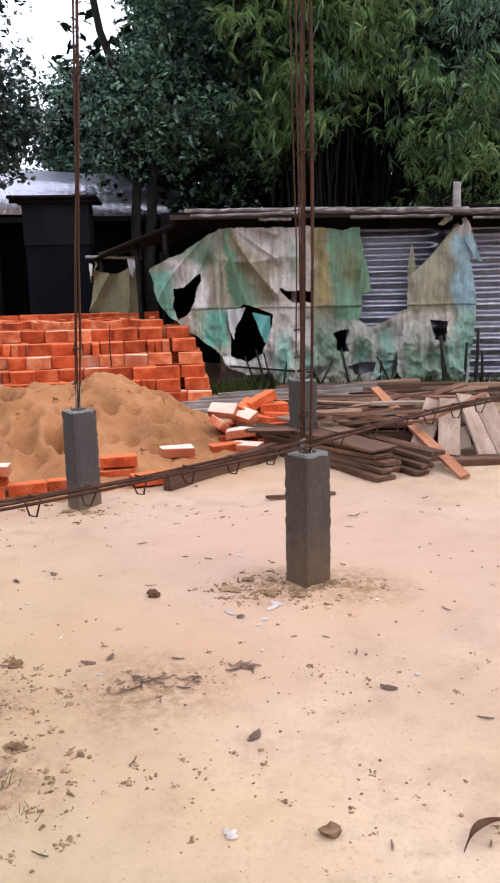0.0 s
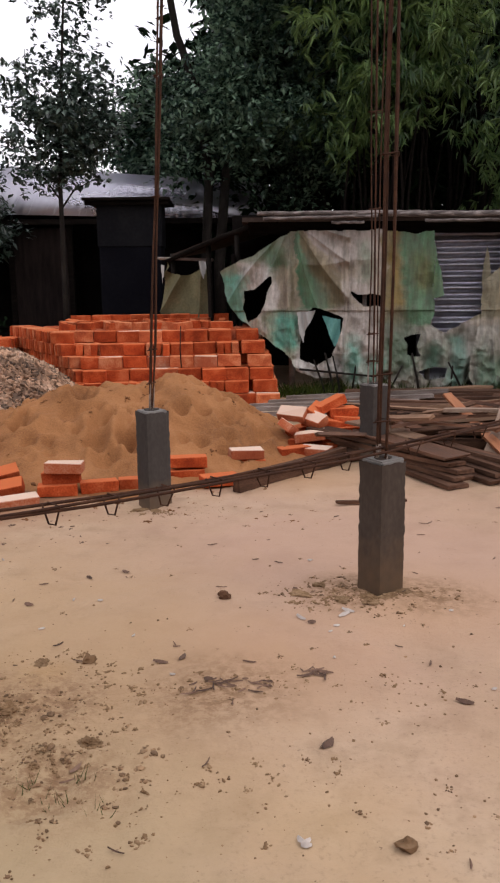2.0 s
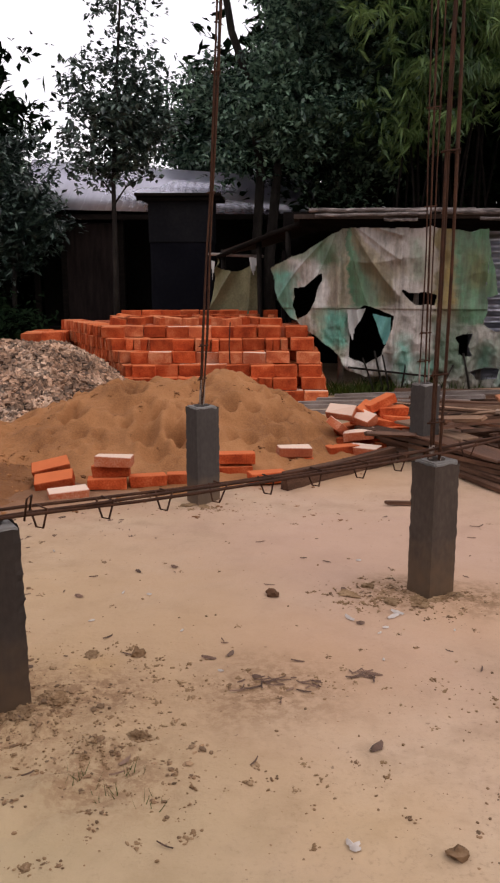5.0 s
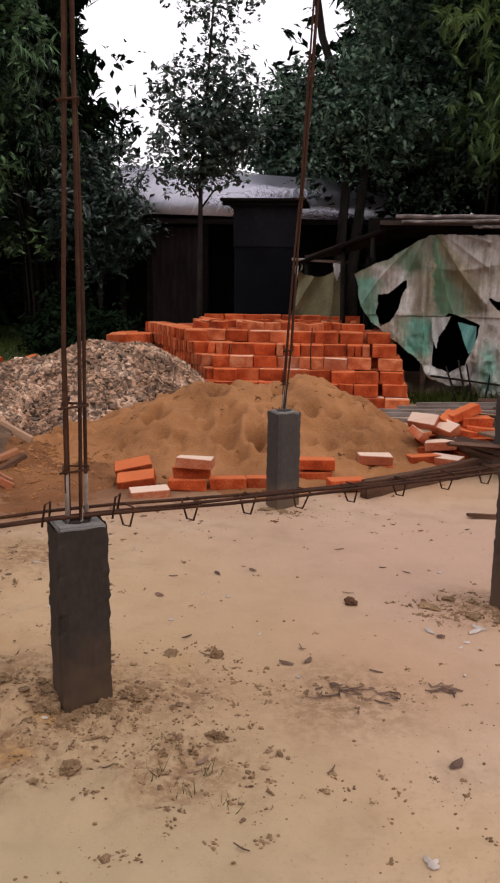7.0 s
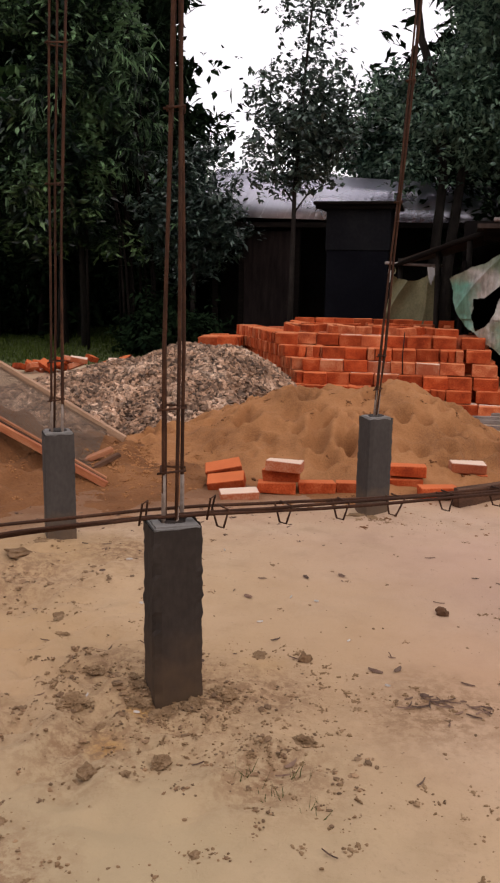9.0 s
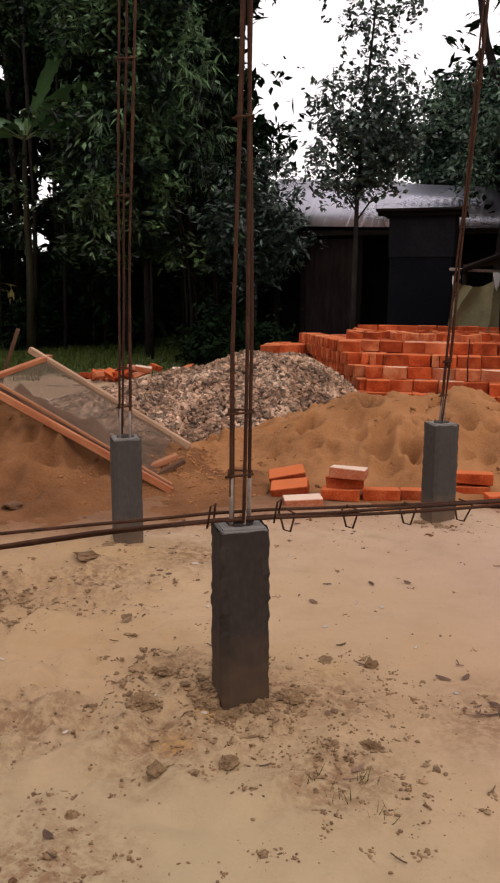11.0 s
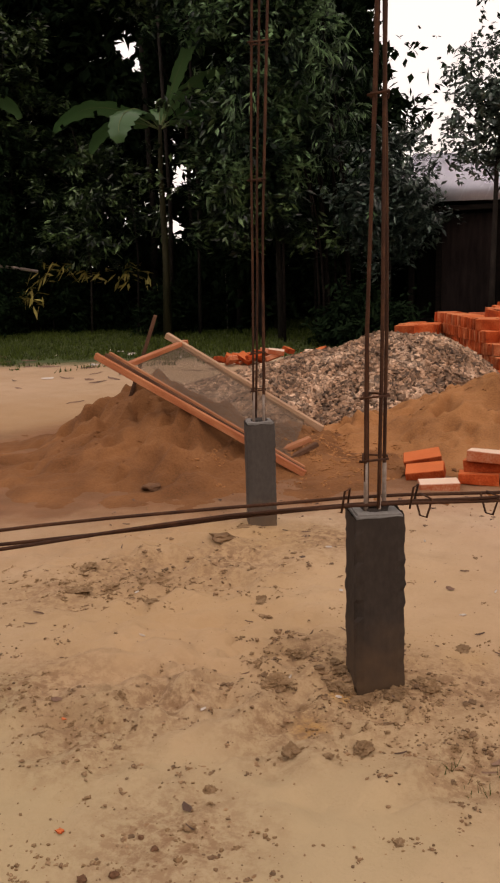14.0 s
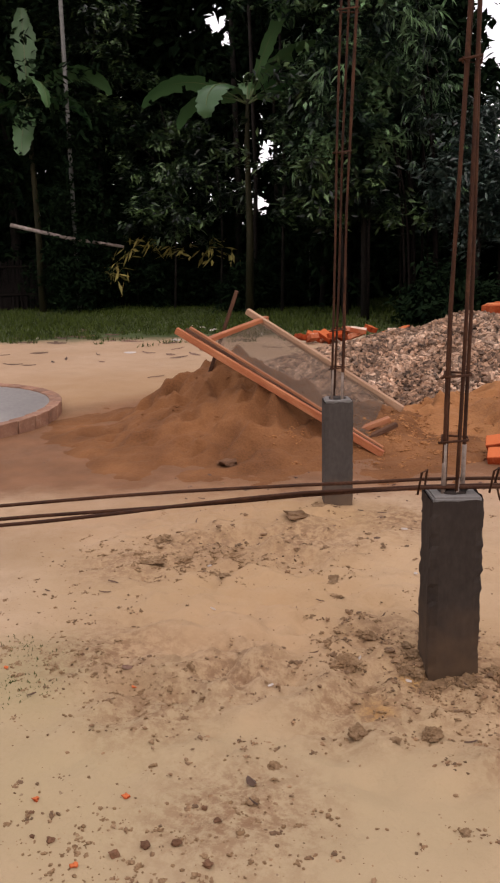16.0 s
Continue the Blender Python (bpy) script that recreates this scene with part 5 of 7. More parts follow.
def tin_sheet_bm(x0, x1, z0, z1, out):
    """Corrugated sheet with its ridges lying level."""
    bm = bmesh.new()
    n = int((z1 - z0) / 0.0110)
    rows = []
    for i in range(n + 1):
        z = z0 + (z1 - z0) * i / n
        o = out + 0.026 * math.sin(z * 2 * math.pi / 0.132)
        rows.append([bm.verts.new(hut_at(x, z, o + 0.003 * math.sin(x * 2.3 + z))) for x in np.linspace(x0, x1, 7)])
    for a, b in zip(rows, rows[1:]):
        for k in range(6):
            bm.faces.new((a[k], a[k + 1], b[k + 1], b[k])).smooth = True
    geo = bmesh.ops.solidify(bm, geom=bm.faces[:], thickness=0.004)
    return bm


M_EAVE = mat("weathered_eave_pole", [(0.025, 0.018, 0.016), (0.10, 0.078, 0.070), (0.30, 0.26, 0.245)], 5, 60, 0.7, 0.5, vary=0.2, stretch=(1, 7, 7), dist=0.006, spread=(0.36, 0.64))


def hut():
    base = empty("hut", (2.2, 10.2, 0))
    inv = Matrix.Translation(-base.location)

    def add(ob):
        ob.parent = base
        ob.matrix_local = inv
        return ob

    add(part("tin_wall", tin_sheet_bm(1.85, 2.95, 0.02, 0.98, -0.12), M_TIN))
    add(part("tin_wall", tin_sheet_bm(1.85, 2.95, 0.95, 1.92, -0.13), M_TIN))
    add(part("tin_wall", tin_sheet_bm(2.9, 5.0, 0.02, 0.98, -0.115), M_TIN))
    add(part("tin_wall", tin_sheet_bm(2.9, 5.0, 0.95, 1.90, -0.125), M_TIN))
    # back and end walls, near-black to hold the dark inside
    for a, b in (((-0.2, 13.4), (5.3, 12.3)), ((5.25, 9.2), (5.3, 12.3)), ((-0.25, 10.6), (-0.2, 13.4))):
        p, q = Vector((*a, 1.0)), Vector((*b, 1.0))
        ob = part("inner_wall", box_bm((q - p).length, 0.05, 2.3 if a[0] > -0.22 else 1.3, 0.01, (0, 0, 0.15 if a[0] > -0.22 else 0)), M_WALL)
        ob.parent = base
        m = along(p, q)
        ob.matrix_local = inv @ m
    # roof sheet falling a little to the front
    bm = bmesh.new()
    top = [hut_at(-0.1, 1.99, 0.25), hut_at(5.2, 1.92, 0.25), Vector((5.6, 12.8, 2.02)), Vector((0.0, 13.9, 2.08))]
    lo = [bm.verts.new(v) for v in top]
    hi = [bm.verts.new(v + Vector((0, 0, 0.05))) for v in top]
    bm.faces.new(hi)
    bm.faces.new(lo[::-1])
    for k in range(4):
        bm.faces.new((lo[k], lo[(k + 1) % 4], hi[(k + 1) % 4], hi[k]))
    add(part("roof", bm, M_TIN_OLD, None, "rusty sagging tin roof"))
    # bamboo along the eave
    def pole(x0, x1, z0, z1, out, r):
        pts = [hut_at(x0 + (x1 - x0) * i / 10, z0 + (z1 - z0) * i / 10 + 0.004 * math.sin(i * 1.9 + x0), out + 0.01 * math.sin(i * 2.3)) for i in range(11)]
        rad = [r * (1 + 0.05 * math.sin(i * 2.7 + x0 * 5)) for i in range(11)]
        add(part("eave_pole", tube_bm(pts, rad, 12), M_EAVE))
    pole(0.08, 1.85, 2.075, 2.05, 0.30, 0.024)
    pole(0.15, 1.4, 2.015, 2.02, 0.33, 0.018)
    pole(1.5, 3.15, 2.04, 2.0, 0.32, 0.032)
    pole(1.9, 2.95, 1.955, 1.945, 0.33, 0.018)
    pole(2.9, 5.0, 1.995, 1.94, 0.30, 0.034)
    pole(3.2, 4.9, 1.92, 1.88, 0.30, 0.016)
    pole(0.9, 1.25, 1.96, 1.955, 0.3, 0.016)
    # near-black strip added to stand for the shade under the roof edge
    bm = bmesh.new()
    vs = [bm.verts.new(hut_at(x, z, o)) for x, z, o in ((-0.05, 1.86, 0.05), (5.1, 1.80, 0.05), (5.1, 1.98, 0.24), (-0.05, 2.04, 0.24))]
    bm.faces.new(vs)
    bmesh.ops.solidify(bm, geom=bm.faces[:], thickness=0.02)
    add(part("eave_shade", bm, M_SHADED_WOOD, None, "dark strip added for the shade under the roof edge"))
    # posts
    for x, z, r, o in ((0.42, 2.0, 0.035, -0.02), (1.25, 2.0, 0.03, -0.06), (1.98, 2.0, 0.03, -0.08), (3.06, 2.32, 0.05, 0.05)):
        add(part("post", tube_bm([hut_at(x, -0.05, o), hut_at(x + 0.01, z / 2, o + 0.01), hut_at(x, z, o)], [r * 1.1, r, r * 0.9], 8), M_BAMBOO))
    # lean-to roof at the side
    bm = bmesh.new()
    top = [Vector((-1.08, 11.85, 1.62)), Vector((0.2, 10.30, 2.02)), Vector((0.9, 12.9, 2.15)), Vector((-0.6, 13.4, 1.75))]
    lo = [bm.verts.new(v) for v in top]
    hi = [bm.verts.new(v + Vector((0, 0, 0.06))) for v in top]
    bm.faces.new(hi)
    bm.faces.new(lo[::-1])
    for k in range(4):
        bm.faces.new((lo[k], lo[(k + 1) % 4], hi[(k + 1) % 4], hi[k]))
    add(part("lean_to_roof", bm, M_TIN_OLD, None, "dark rusted lean-to roof"))
    add(part("eave_pole", tube_bm([(-1.12, 11.8, 1.60), (-0.4, 10.95, 1.86), (0.22, 10.22, 2.04)], [0.03, 0.035, 0.03], 8), M_SHADED_WOOD))
    add(part("eave_pole", tube_bm([(-1.25, 11.9, 1.64), (-0.5, 11.5, 1.60)], [0.02, 0.02], 8), M_BAMBOO))
    for x, y, h in ((-0.56, 11.35, 1.82), (-1.05, 11.85, 1.7), (-0.2, 10.75, 1.9)):
        add(part("post", tube_bm([(x, y, -0.05), (x + 0.02, y, h / 2), (x, y, h)], [0.04, 0.036, 0.033], 8), M_BARK))
    return tagged(base, "ramshackle hut of corrugated tin, bamboo poles and posts", "hut")


hut()


def in_poly(poly, x, z):
    inside = np.zeros(x.shape, bool)
    j = len(poly) - 1
    for i in range(len(poly)):
        (xi, zi), (xj, zj) = poly[i], poly[j]
        cross = ((zi > z) != (zj > z)) & (x < (xj - xi) * (z - zi) / ((zj - zi) or 1e-9) + xi)
        inside ^= cross
        j = i
    return inside


def hanging_cloth(name, outline, holes, place, fold, material, label, step=0.009, fray=0.03, seed=1, seams=()):
    """A hanging sheet cut to an outline with torn holes, in soft folds; sewn of panels where seams are given."""
    xs = [p[0] for p in outline]
    zs = [p[1] for p in outline]
    X, Z = np.meshgrid(np.arange(min(xs) - 0.02, max(xs) + 0.04, step), np.arange(min(zs) - 0.02, max(zs) + 0.04, step), indexing="ij")
    fx, fz = 0.45 * fray * fbm(X * 5.0, Z * 5.0, seed, 3), 0.45 * fray * fbm(X * 5.0 + 40, Z * 5.0, seed + 5, 3)
    keep = in_poly(outline, X + fx, Z + fz)
    for h in holes:
        keep &= ~in_poly(h, X + fx, Z + fz)
    F = fold(X, Z)
    base = None
    if seams:
        base = empty(name, place(xs[0], 0.0, 0.0))
    made = []
    bounds = [-99, *seams, 99]
    for lo, hi in zip(bounds, bounds[1:]):
        bm = bmesh.new()
        uvl = bm.loops.layers.uv.new("UVMap")
        grid = {}
        for i, j in zip(*np.nonzero(keep & (X >= lo - step) & (X <= hi))):
            x, z = float(X[i, j]), float(Z[i, j])
            grid[i, j] = (bm.verts.new(place(x, z, float(F[i, j])) - (base.location if base else Vector())), (x, z))
        for (i, j) in list(grid):
            ks = [(i, j), (i + 1, j), (i + 1, j + 1), (i, j + 1)]
            if all(k in grid for k in ks):
                f = bm.faces.new([grid[k][0] for k in ks])
                f.smooth = True
                for lp, k in zip(f.loops, ks):
                    lp[uvl].uv = grid[k][1]
        bmesh.ops.delete(bm, geom=[v for v in bm.verts if not v.link_faces], context="VERTS")
        made.append(part("panel" if base else name, bm, material, base))
    return tagged(base or made[0], label, "tarpaulin", "hanging tarpaulins")


def tarp_fold(x, z):
    """Fine folds fan out from the high tie; the cloth sags between its ties and gathers at the foot."""
    x, z = np.asarray(x, float), np.asarray(z, float)
    ang = np.arctan2(x - 0.43, 2.0 - z)
    away = np.hypot(x - 0.43, 2.0 - z)
    fan = 0.085 * (1 - np.abs(np.sin(ang * 9.5 + 0.5 * np.sin(away * 2.6)))) ** 1.8 * np.clip(away * 1.6, 0, 1) * np.clip(1.9 - away * 0.9, 0.15, 1) * (x < 1.1)
    swag = 0.05 * (1 - np.abs(np.sin((2.0 - z) * 7.0 - 3.0 * (x - 0.4) * np.clip(1.1 - x, 0, 1)))) ** 2.2 * np.clip(1.3 - np.abs(x - 0.85) * 2.5, 0, 1) * np.clip((z - 1.2) * 3, 0, 1)
    up = 0.045 * (1 - np.abs(np.sin(x * 8.5 + 0.8 * np.sin(z * 2.1)))) ** 2 * np.clip((x - 1.1) * 2, 0, 1)
    low = np.clip(1.05 - z, 0, 1)
    rumple = (0.5 - np.abs(fbm(x * 3.0, z * 2.4, 79, 4))) * 0.40 * low + 0.10 * fbm(x * 9, z * 6, 81, 3) * low
    seam = 0.022 * (np.exp(-((x - 0.43) / 0.016) ** 2) + np.exp(-((x - 1.05) / 0.016) ** 2) + np.exp(-((x - 1.50) / 0.016) ** 2))
    return 0.10 + seam + 0.03 * (z > 0.98) + fan + swag + up + rumple + 0.14 * fbm(x * 1.5, z * 1.2, 71, 3) + 0.035 * fbm(x * 7, z * 4.0, 73, 3)


MAIN = [(-0.40, 1.43), (0.02, 1.66), (0.43, 1.90), (1.2, 1.88), (2.02, 1.85), (2.03, 1.35), (2.02, 0.80), (2.14, 0.74), (2.33, 0.83), (2.55, 0.95), (2.60, 0.5), (2.48, 0.2), (2.30, 0.04),
        (1.75, 0.02), (1.60, 0.05), (1.50, 0.22), (1.35, 0.06), (1.11, 0.04), (0.95, 0.22), (0.72, 0.19), (0.51, 0.27), (0.40, 0.43), (0.17, 0.64), (0.04, 0.70), (-0.18, 0.87), (-0.33, 1.17)]
MAIN_HOLES = [[(-0.11, 1.20), (0.03, 1.20), (0.18, 1.38), (0.20, 1.29), (0.12, 1.05), (0.05, 0.90), (-0.08, 0.84), (-0.11, 1.04)], [(0.56, 0.92), (0.68, 1.02), (0.93, 0.93), (1.0, 0.88), (0.98, 0.70), (0.89, 0.46), (0.73, 0.36), (0.54, 0.43)],
              [(1.11, 1.19), (1.29, 1.15), (1.48, 1.14), (1.46, 1.02), (1.25, 1.05)], [(1.72, 0.66), (1.88, 0.70), (1.84, 0.56), (1.90, 0.46), (1.75, 0.50)], [(1.9, 0.30), (2.2, 0.34), (2.16, 0.22), (1.95, 0.2)]]
hanging_cloth("tarpaulin", MAIN, MAIN_HOLES, hut_at, tarp_fold, M_TARP, "torn grey and green patched tarpaulin hung on the hut front", fray=0.09, seams=(0.43, 1.05, 1.50, 2.1))
SIDE_PIECE = [(2.52, 1.28), (2.75, 1.50), (3.02, 1.82), (3.12, 1.86), (3.22, 1.40), (3.30, 1.0), (3.27, 0.55), (3.22, 0.02), (2.9, 0.04), (2.55, 0.02), (2.40, 0.25), (2.46, 0.6), (2.52, 0.9)]
hanging_cloth("tarpaulin", SIDE_PIECE, [[(2.80, 0.80), (2.97, 0.80), (2.97, 0.56), (2.84, 0.58)]], hut_at, lambda x, z: tarp_fold(x * 1.2 + 3, z) + 0.05, M_TARP,
              "faded olive and green tarpaulin tied to a bamboo post", fray=0.05, seed=4)
hanging_cloth("tarpaulin", [(2.53, 1.24), (2.66, 1.28), (2.60, 1.62), (2.575, 1.72), (2.55, 1.55)], [], hut_at, lambda x, z: 0.07 + 0 * x, M_TARP, "small pale rag hanging on the tin wall", fray=0.02)
hanging_cloth("tarpaulin", [(2.0, 1.10), (2.14, 1.14), (2.10, 1.42), (2.03, 1.6)], [], hut_at, lambda x, z: 0.16 + 0.02 * np.sin(x * 40), M_TARP, "torn pale flap hanging from a tarpaulin edge", fray=0.02)
hanging_cloth("tarpaulin", [(3.1, 1.98), (3.18, 1.9), (3.30, 1.55), (3.34, 1.42), (3.24, 1.5), (3.12, 1.7)], [], hut_at, lambda x, z: 0.18 + 0.03 * np.sin(x * 40), M_TARP, "strip of pale cloth knotted to the post", fray=0.02)
hanging_cloth("tarpaulin", [(2.84, 1.86), (2.95, 1.98), (3.03, 2.04), (3.0, 1.9), (2.9, 1.84)], [], hut_at, lambda x, z: 0.22 + 0 * x, M_TARP, "strip of pale cloth knotted to the post", fray=0.02)
M_RAG = mat("pale_rag", [(0.30, 0.29, 0.27), (0.45, 0.45, 0.43)], 4, 40, 0.8, 0.3)
M_TEAL = mat("teal_rag", [(0.08, 0.26, 0.24), (0.16, 0.40, 0.36)], 4, 40, 0.7, 0.3)
hanging_cloth("rag", [(0.50, 0.97), (0.72, 0.99), (0.66, 0.84), (0.60, 0.74), (0.58, 0.60), (0.53, 0.72)], [], hut_at, lambda x, z: 0.14 + 0.03 * np.sin(x * 50 + z * 9), M_RAG, "pale torn rag hanging in a tarpaulin hole", fray=0.03)
hanging_cloth("rag", [(0.78, 0.93), (0.99, 0.88), (1.0, 0.62), (0.92, 0.55), (0.86, 0.72)], [], hut_at, lambda x, z: 0.13 + 0.03 * np.sin(x * 40 - z * 12), M_TEAL, "teal torn flap hanging in a tarpaulin hole", fray=0.03)
M_OLIVE = mat("olive_sacking", [(0.065, 0.060, 0.028), (0.125, 0.115, 0.055), (0.20, 0.185, 0.10)], 3, 40, 0.85, 0.4, dist=0.01)


def side_place(x, z, out):
    return Vector((x, 11.35 - 0.5 * (x + 0.5), z)) + Vector((-0.4, -0.9, 0)) * out


hanging_cloth("tarpaulin", [(-1.16, 0.4), (-1.18, 1.1), (-1.10, 1.62), (-1.05, 1.44), (-0.85, 1.40), (-0.62, 1.50), (-0.55, 1.60), (-0.52, 1.40), (-0.55, 0.9), (-0.5, 0.4)], [], side_place,
              lambda x, z: 0.13 * (1 - np.abs(np.sin((x + 0.55) * 6.5 / (0.35 + np.clip(1.6 - z, 0, 1.2)) + 0.8))) ** 1.5 + 0.12 * fbm(x * 3.0, z, 3, 3), M_OLIVE, "olive sacking hung under the lean-to roof", fray=0.03)

for k, (x, z, w, h) in enumerate(((-1.10, 1.40, 0.02, 0.16), (-0.57, 1.47, 0.045, 0.12))):
    hanging_cloth("rag", [(x - w, z + h), (x + w, z + h * 0.9), (x + w * 0.7, z), (x + w * 0.2, z - h * 1.2), (x - w * 0.5, z - h * 0.3)], [], side_place, lambda x, z: 0.16 + 0.03 * np.sin(x * 60 + z * 8), M_RAG, "pale rag tied under the lean-to eave", fray=0.02)

# sticks poking out along the tarpaulin's foot
random.seed(41)
for x, h, lean, r in ((0.95, 0.5, -0.12, 0.014), (1.02, 0.46, -0.10, 0.012), (0.86, 0.42, -0.16, 0.012), (1.12, 0.36, 0.06, 0.012), (1.9, 0.5, -0.1, 0.014), (2.2, 0.36, 0.05, 0.012),
                      (2.6, 0.42, 0.02, 0.012), (2.95, 0.62, -0.05, 0.022), (3.14, 0.55, 0.05, 0.018), (3.27, 0.7, 0.04, 0.02), (3.34, 0.45, 0.02, 0.016), (2.4, 0.4, -0.2, 0.012), (1.5, 0.36, 0.2, 0.012)):
    a, b = hut_at(x, -0.03, 0.32), hut_at(x + lean, h, 0.22)
    tagged(tube("stick", [a, (a + b) / 2 + Vector((0.01, 0, 0)), b], [r * 1.2, r, r * 0.8], M_BARK, None, 6), "dark upright stick stuck in the soil by the hut", "stick", "sticks")
tagged(tube("bamboo_pole", [hut_at(0.55, 0.32, 0.35), hut_at(1.45, 0.24, 0.35)], [0.014, 0.012], M_BARK, None, 6), "thin dark pole lying across the tarpaulin's foot", "pole")


tagged(tube("stick", [(-0.86, 9.30, 0.42), (-0.87, 9.32, 0.62), (-0.86, 9.40, 0.86)], [0.008, 0.007, 0.006], M_BARK, None, 6), "thin dark stick leaning on the brick stack", "stick", "sticks")


# ---------------------------------------------------------------- house behind
def house():
    base = empty("house", (-2.6, 18.4, 0))
    inv = Matrix.Translation(-base.location)

    def add(ob, m=None):
        ob.parent = base
        ob.matrix_local = inv @ (m or Matrix())
        return ob

    add(part("wall", box_bm(5.6, 0.2, 2.9, 0.01, (-2.4, 18.25, 1.45)), M_WALL, None, "front wall, near-black to hold the verandah's shade"))
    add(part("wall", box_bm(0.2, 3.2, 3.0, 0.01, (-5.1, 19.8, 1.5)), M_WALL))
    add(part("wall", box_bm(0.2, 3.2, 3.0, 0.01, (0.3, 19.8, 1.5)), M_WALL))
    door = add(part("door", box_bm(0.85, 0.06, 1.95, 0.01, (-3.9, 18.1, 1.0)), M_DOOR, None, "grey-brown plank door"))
    part("door_frame", box_bm(0.08, 0.08, 2.05, 0.01, (-4.38, 18.1, 1.02)), M_SHADED_WOOD, door).matrix_local = Matrix()
    part("door_frame", box_bm(0.08, 0.08, 2.05, 0.01, (-3.42, 18.1, 1.02)), M_SHADED_WOOD, door).matrix_local = Matrix()
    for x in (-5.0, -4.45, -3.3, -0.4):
        add(part("post", box_bm(0.11, 0.11, 2.6, 0.01, (x, 16.95, 1.3)), M_SHADED_WOOD))
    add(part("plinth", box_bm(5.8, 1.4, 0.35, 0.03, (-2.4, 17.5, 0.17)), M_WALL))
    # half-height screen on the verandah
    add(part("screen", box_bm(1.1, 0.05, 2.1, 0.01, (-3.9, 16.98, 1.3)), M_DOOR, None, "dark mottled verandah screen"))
    # corrugated roof
    bm = bmesh.new()
    n = 150
    rows = []
    for j, (y, z) in enumerate(((16.7, 2.62), (18.7, 3.78), (20.9, 2.7))):
        rows.append([bm.verts.new((-5.45 + 6.0 * i / n, y, z + 0.0015 * math.sin(i * 1.6) - (0.16, 0.42, 0.2)[j] * (i / n))) for i in range(n + 1)])
    for a, b in zip(rows, rows[1:]):
        for k in range(n):
            bm.faces.new((a[k], a[k + 1], b[k + 1], b[k])).smooth = True
    bmesh.ops.solidify(bm, geom=bm.faces[:], thickness=0.01)
    add(part("roof", bm, M_ROOF, None, "pale weathered corrugated tin roof"))
    add(part("eave_board", box_bm(6.0, 0.04, 0.10, 0.005, (-2.45, 16.72, 2.45)), M_SHADED_WOOD))
    return tagged(base, "long low house with a pale tin roof and dark verandah", "house")


house()


# Upper band of the shed, its shade put into the colour too.
M_SHED_UP = mat("shaded_cement_band", [(0.006, 0.006, 0.0075), (0.009, 0.009, 0.011), (0.016, 0.016, 0.017)], 1.4, 18, 0.9, 0.3, dist=0.01, spec=0.03)


def shed():
    base = empty("shed", (-1.88, 14.9, 0))
    inv = Matrix.Translation(-base.location)

    def add(ob):
        ob.parent = base
        ob.matrix_local = inv
        return ob

    add(part("wall", box_bm(1.02, 1.1, 1.9, 0.01, (-1.88, 14.95, 0.95)), M_SHED, None, "blue-black lower wall, shade put into the colour"))
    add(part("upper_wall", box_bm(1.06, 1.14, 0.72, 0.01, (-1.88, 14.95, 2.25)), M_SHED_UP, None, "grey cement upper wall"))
    add(part("roof_slab", box_bm(1.42, 1.5, 0.05, 0.01, (-1.9, 14.95, 2.64)), M_SHADED_WOOD, None, "thin dark overhanging roof"))
    add(part("rafter", box_bm(1.36, 0.06, 0.06, 0.006, (-1.9, 14.3, 2.58)), M_SHADED_WOOD))
    return tagged(base, "narrow dark cement outhouse with a flat overhanging roof", "shed")


shed()


# ---------------------------------------------------------------- round well platform
def platform():
    cx, cy, r = -6.88, 4.70, 1.39
    base = empty("well_platform", (cx, cy, 0))
    bm = bmesh.new()
    bmesh.ops.create_cone(bm, cap_ends=True, segments=64, radius1=r - 0.06, radius2=r - 0.06, depth=0.1)
    for v in bm.verts:
        v.co.z += 0.042
    part("slab", bm, M_SLAB, base, "smooth wet grey cement slab")
    me = brick_mesh("rim_brick", 0.20, 0.10, 0.13, M_BRICK_RIM, 12)
    n = int(2 * math.pi * r / 0.208)
    for k in range(n):
        a = 2 * math.pi * k / n
        ob = new("brick", me)
        ob.parent = base
        ob.matrix_local = pose((r - 0.02) * math.cos(a), (r - 0.02) * math.sin(a), 0.042, 0, 0, math.degrees(a) + 90)
    return tagged(base, "low round cement platform with a brick rim", "platform")


M_SLAB = mat("wet_cement_slab", [(0.16, 0.145, 0.135), (0.26, 0.24, 0.225), (0.34, 0.32, 0.30)], 1.6, 30, 0.45, 0.2, dist=0.006)
M_BRICK_RIM = mat("worn_rim_brick", [(0.16, 0.08, 0.05), (0.28, 0.14, 0.085), (0.40, 0.26, 0.18)], 8, 80, 0.9, 0.4, vary=0.2)
platform()


# ---------------------------------------------------------------- trees and bamboo
YARD = np.array([-0.55, 0.43, 1.38])
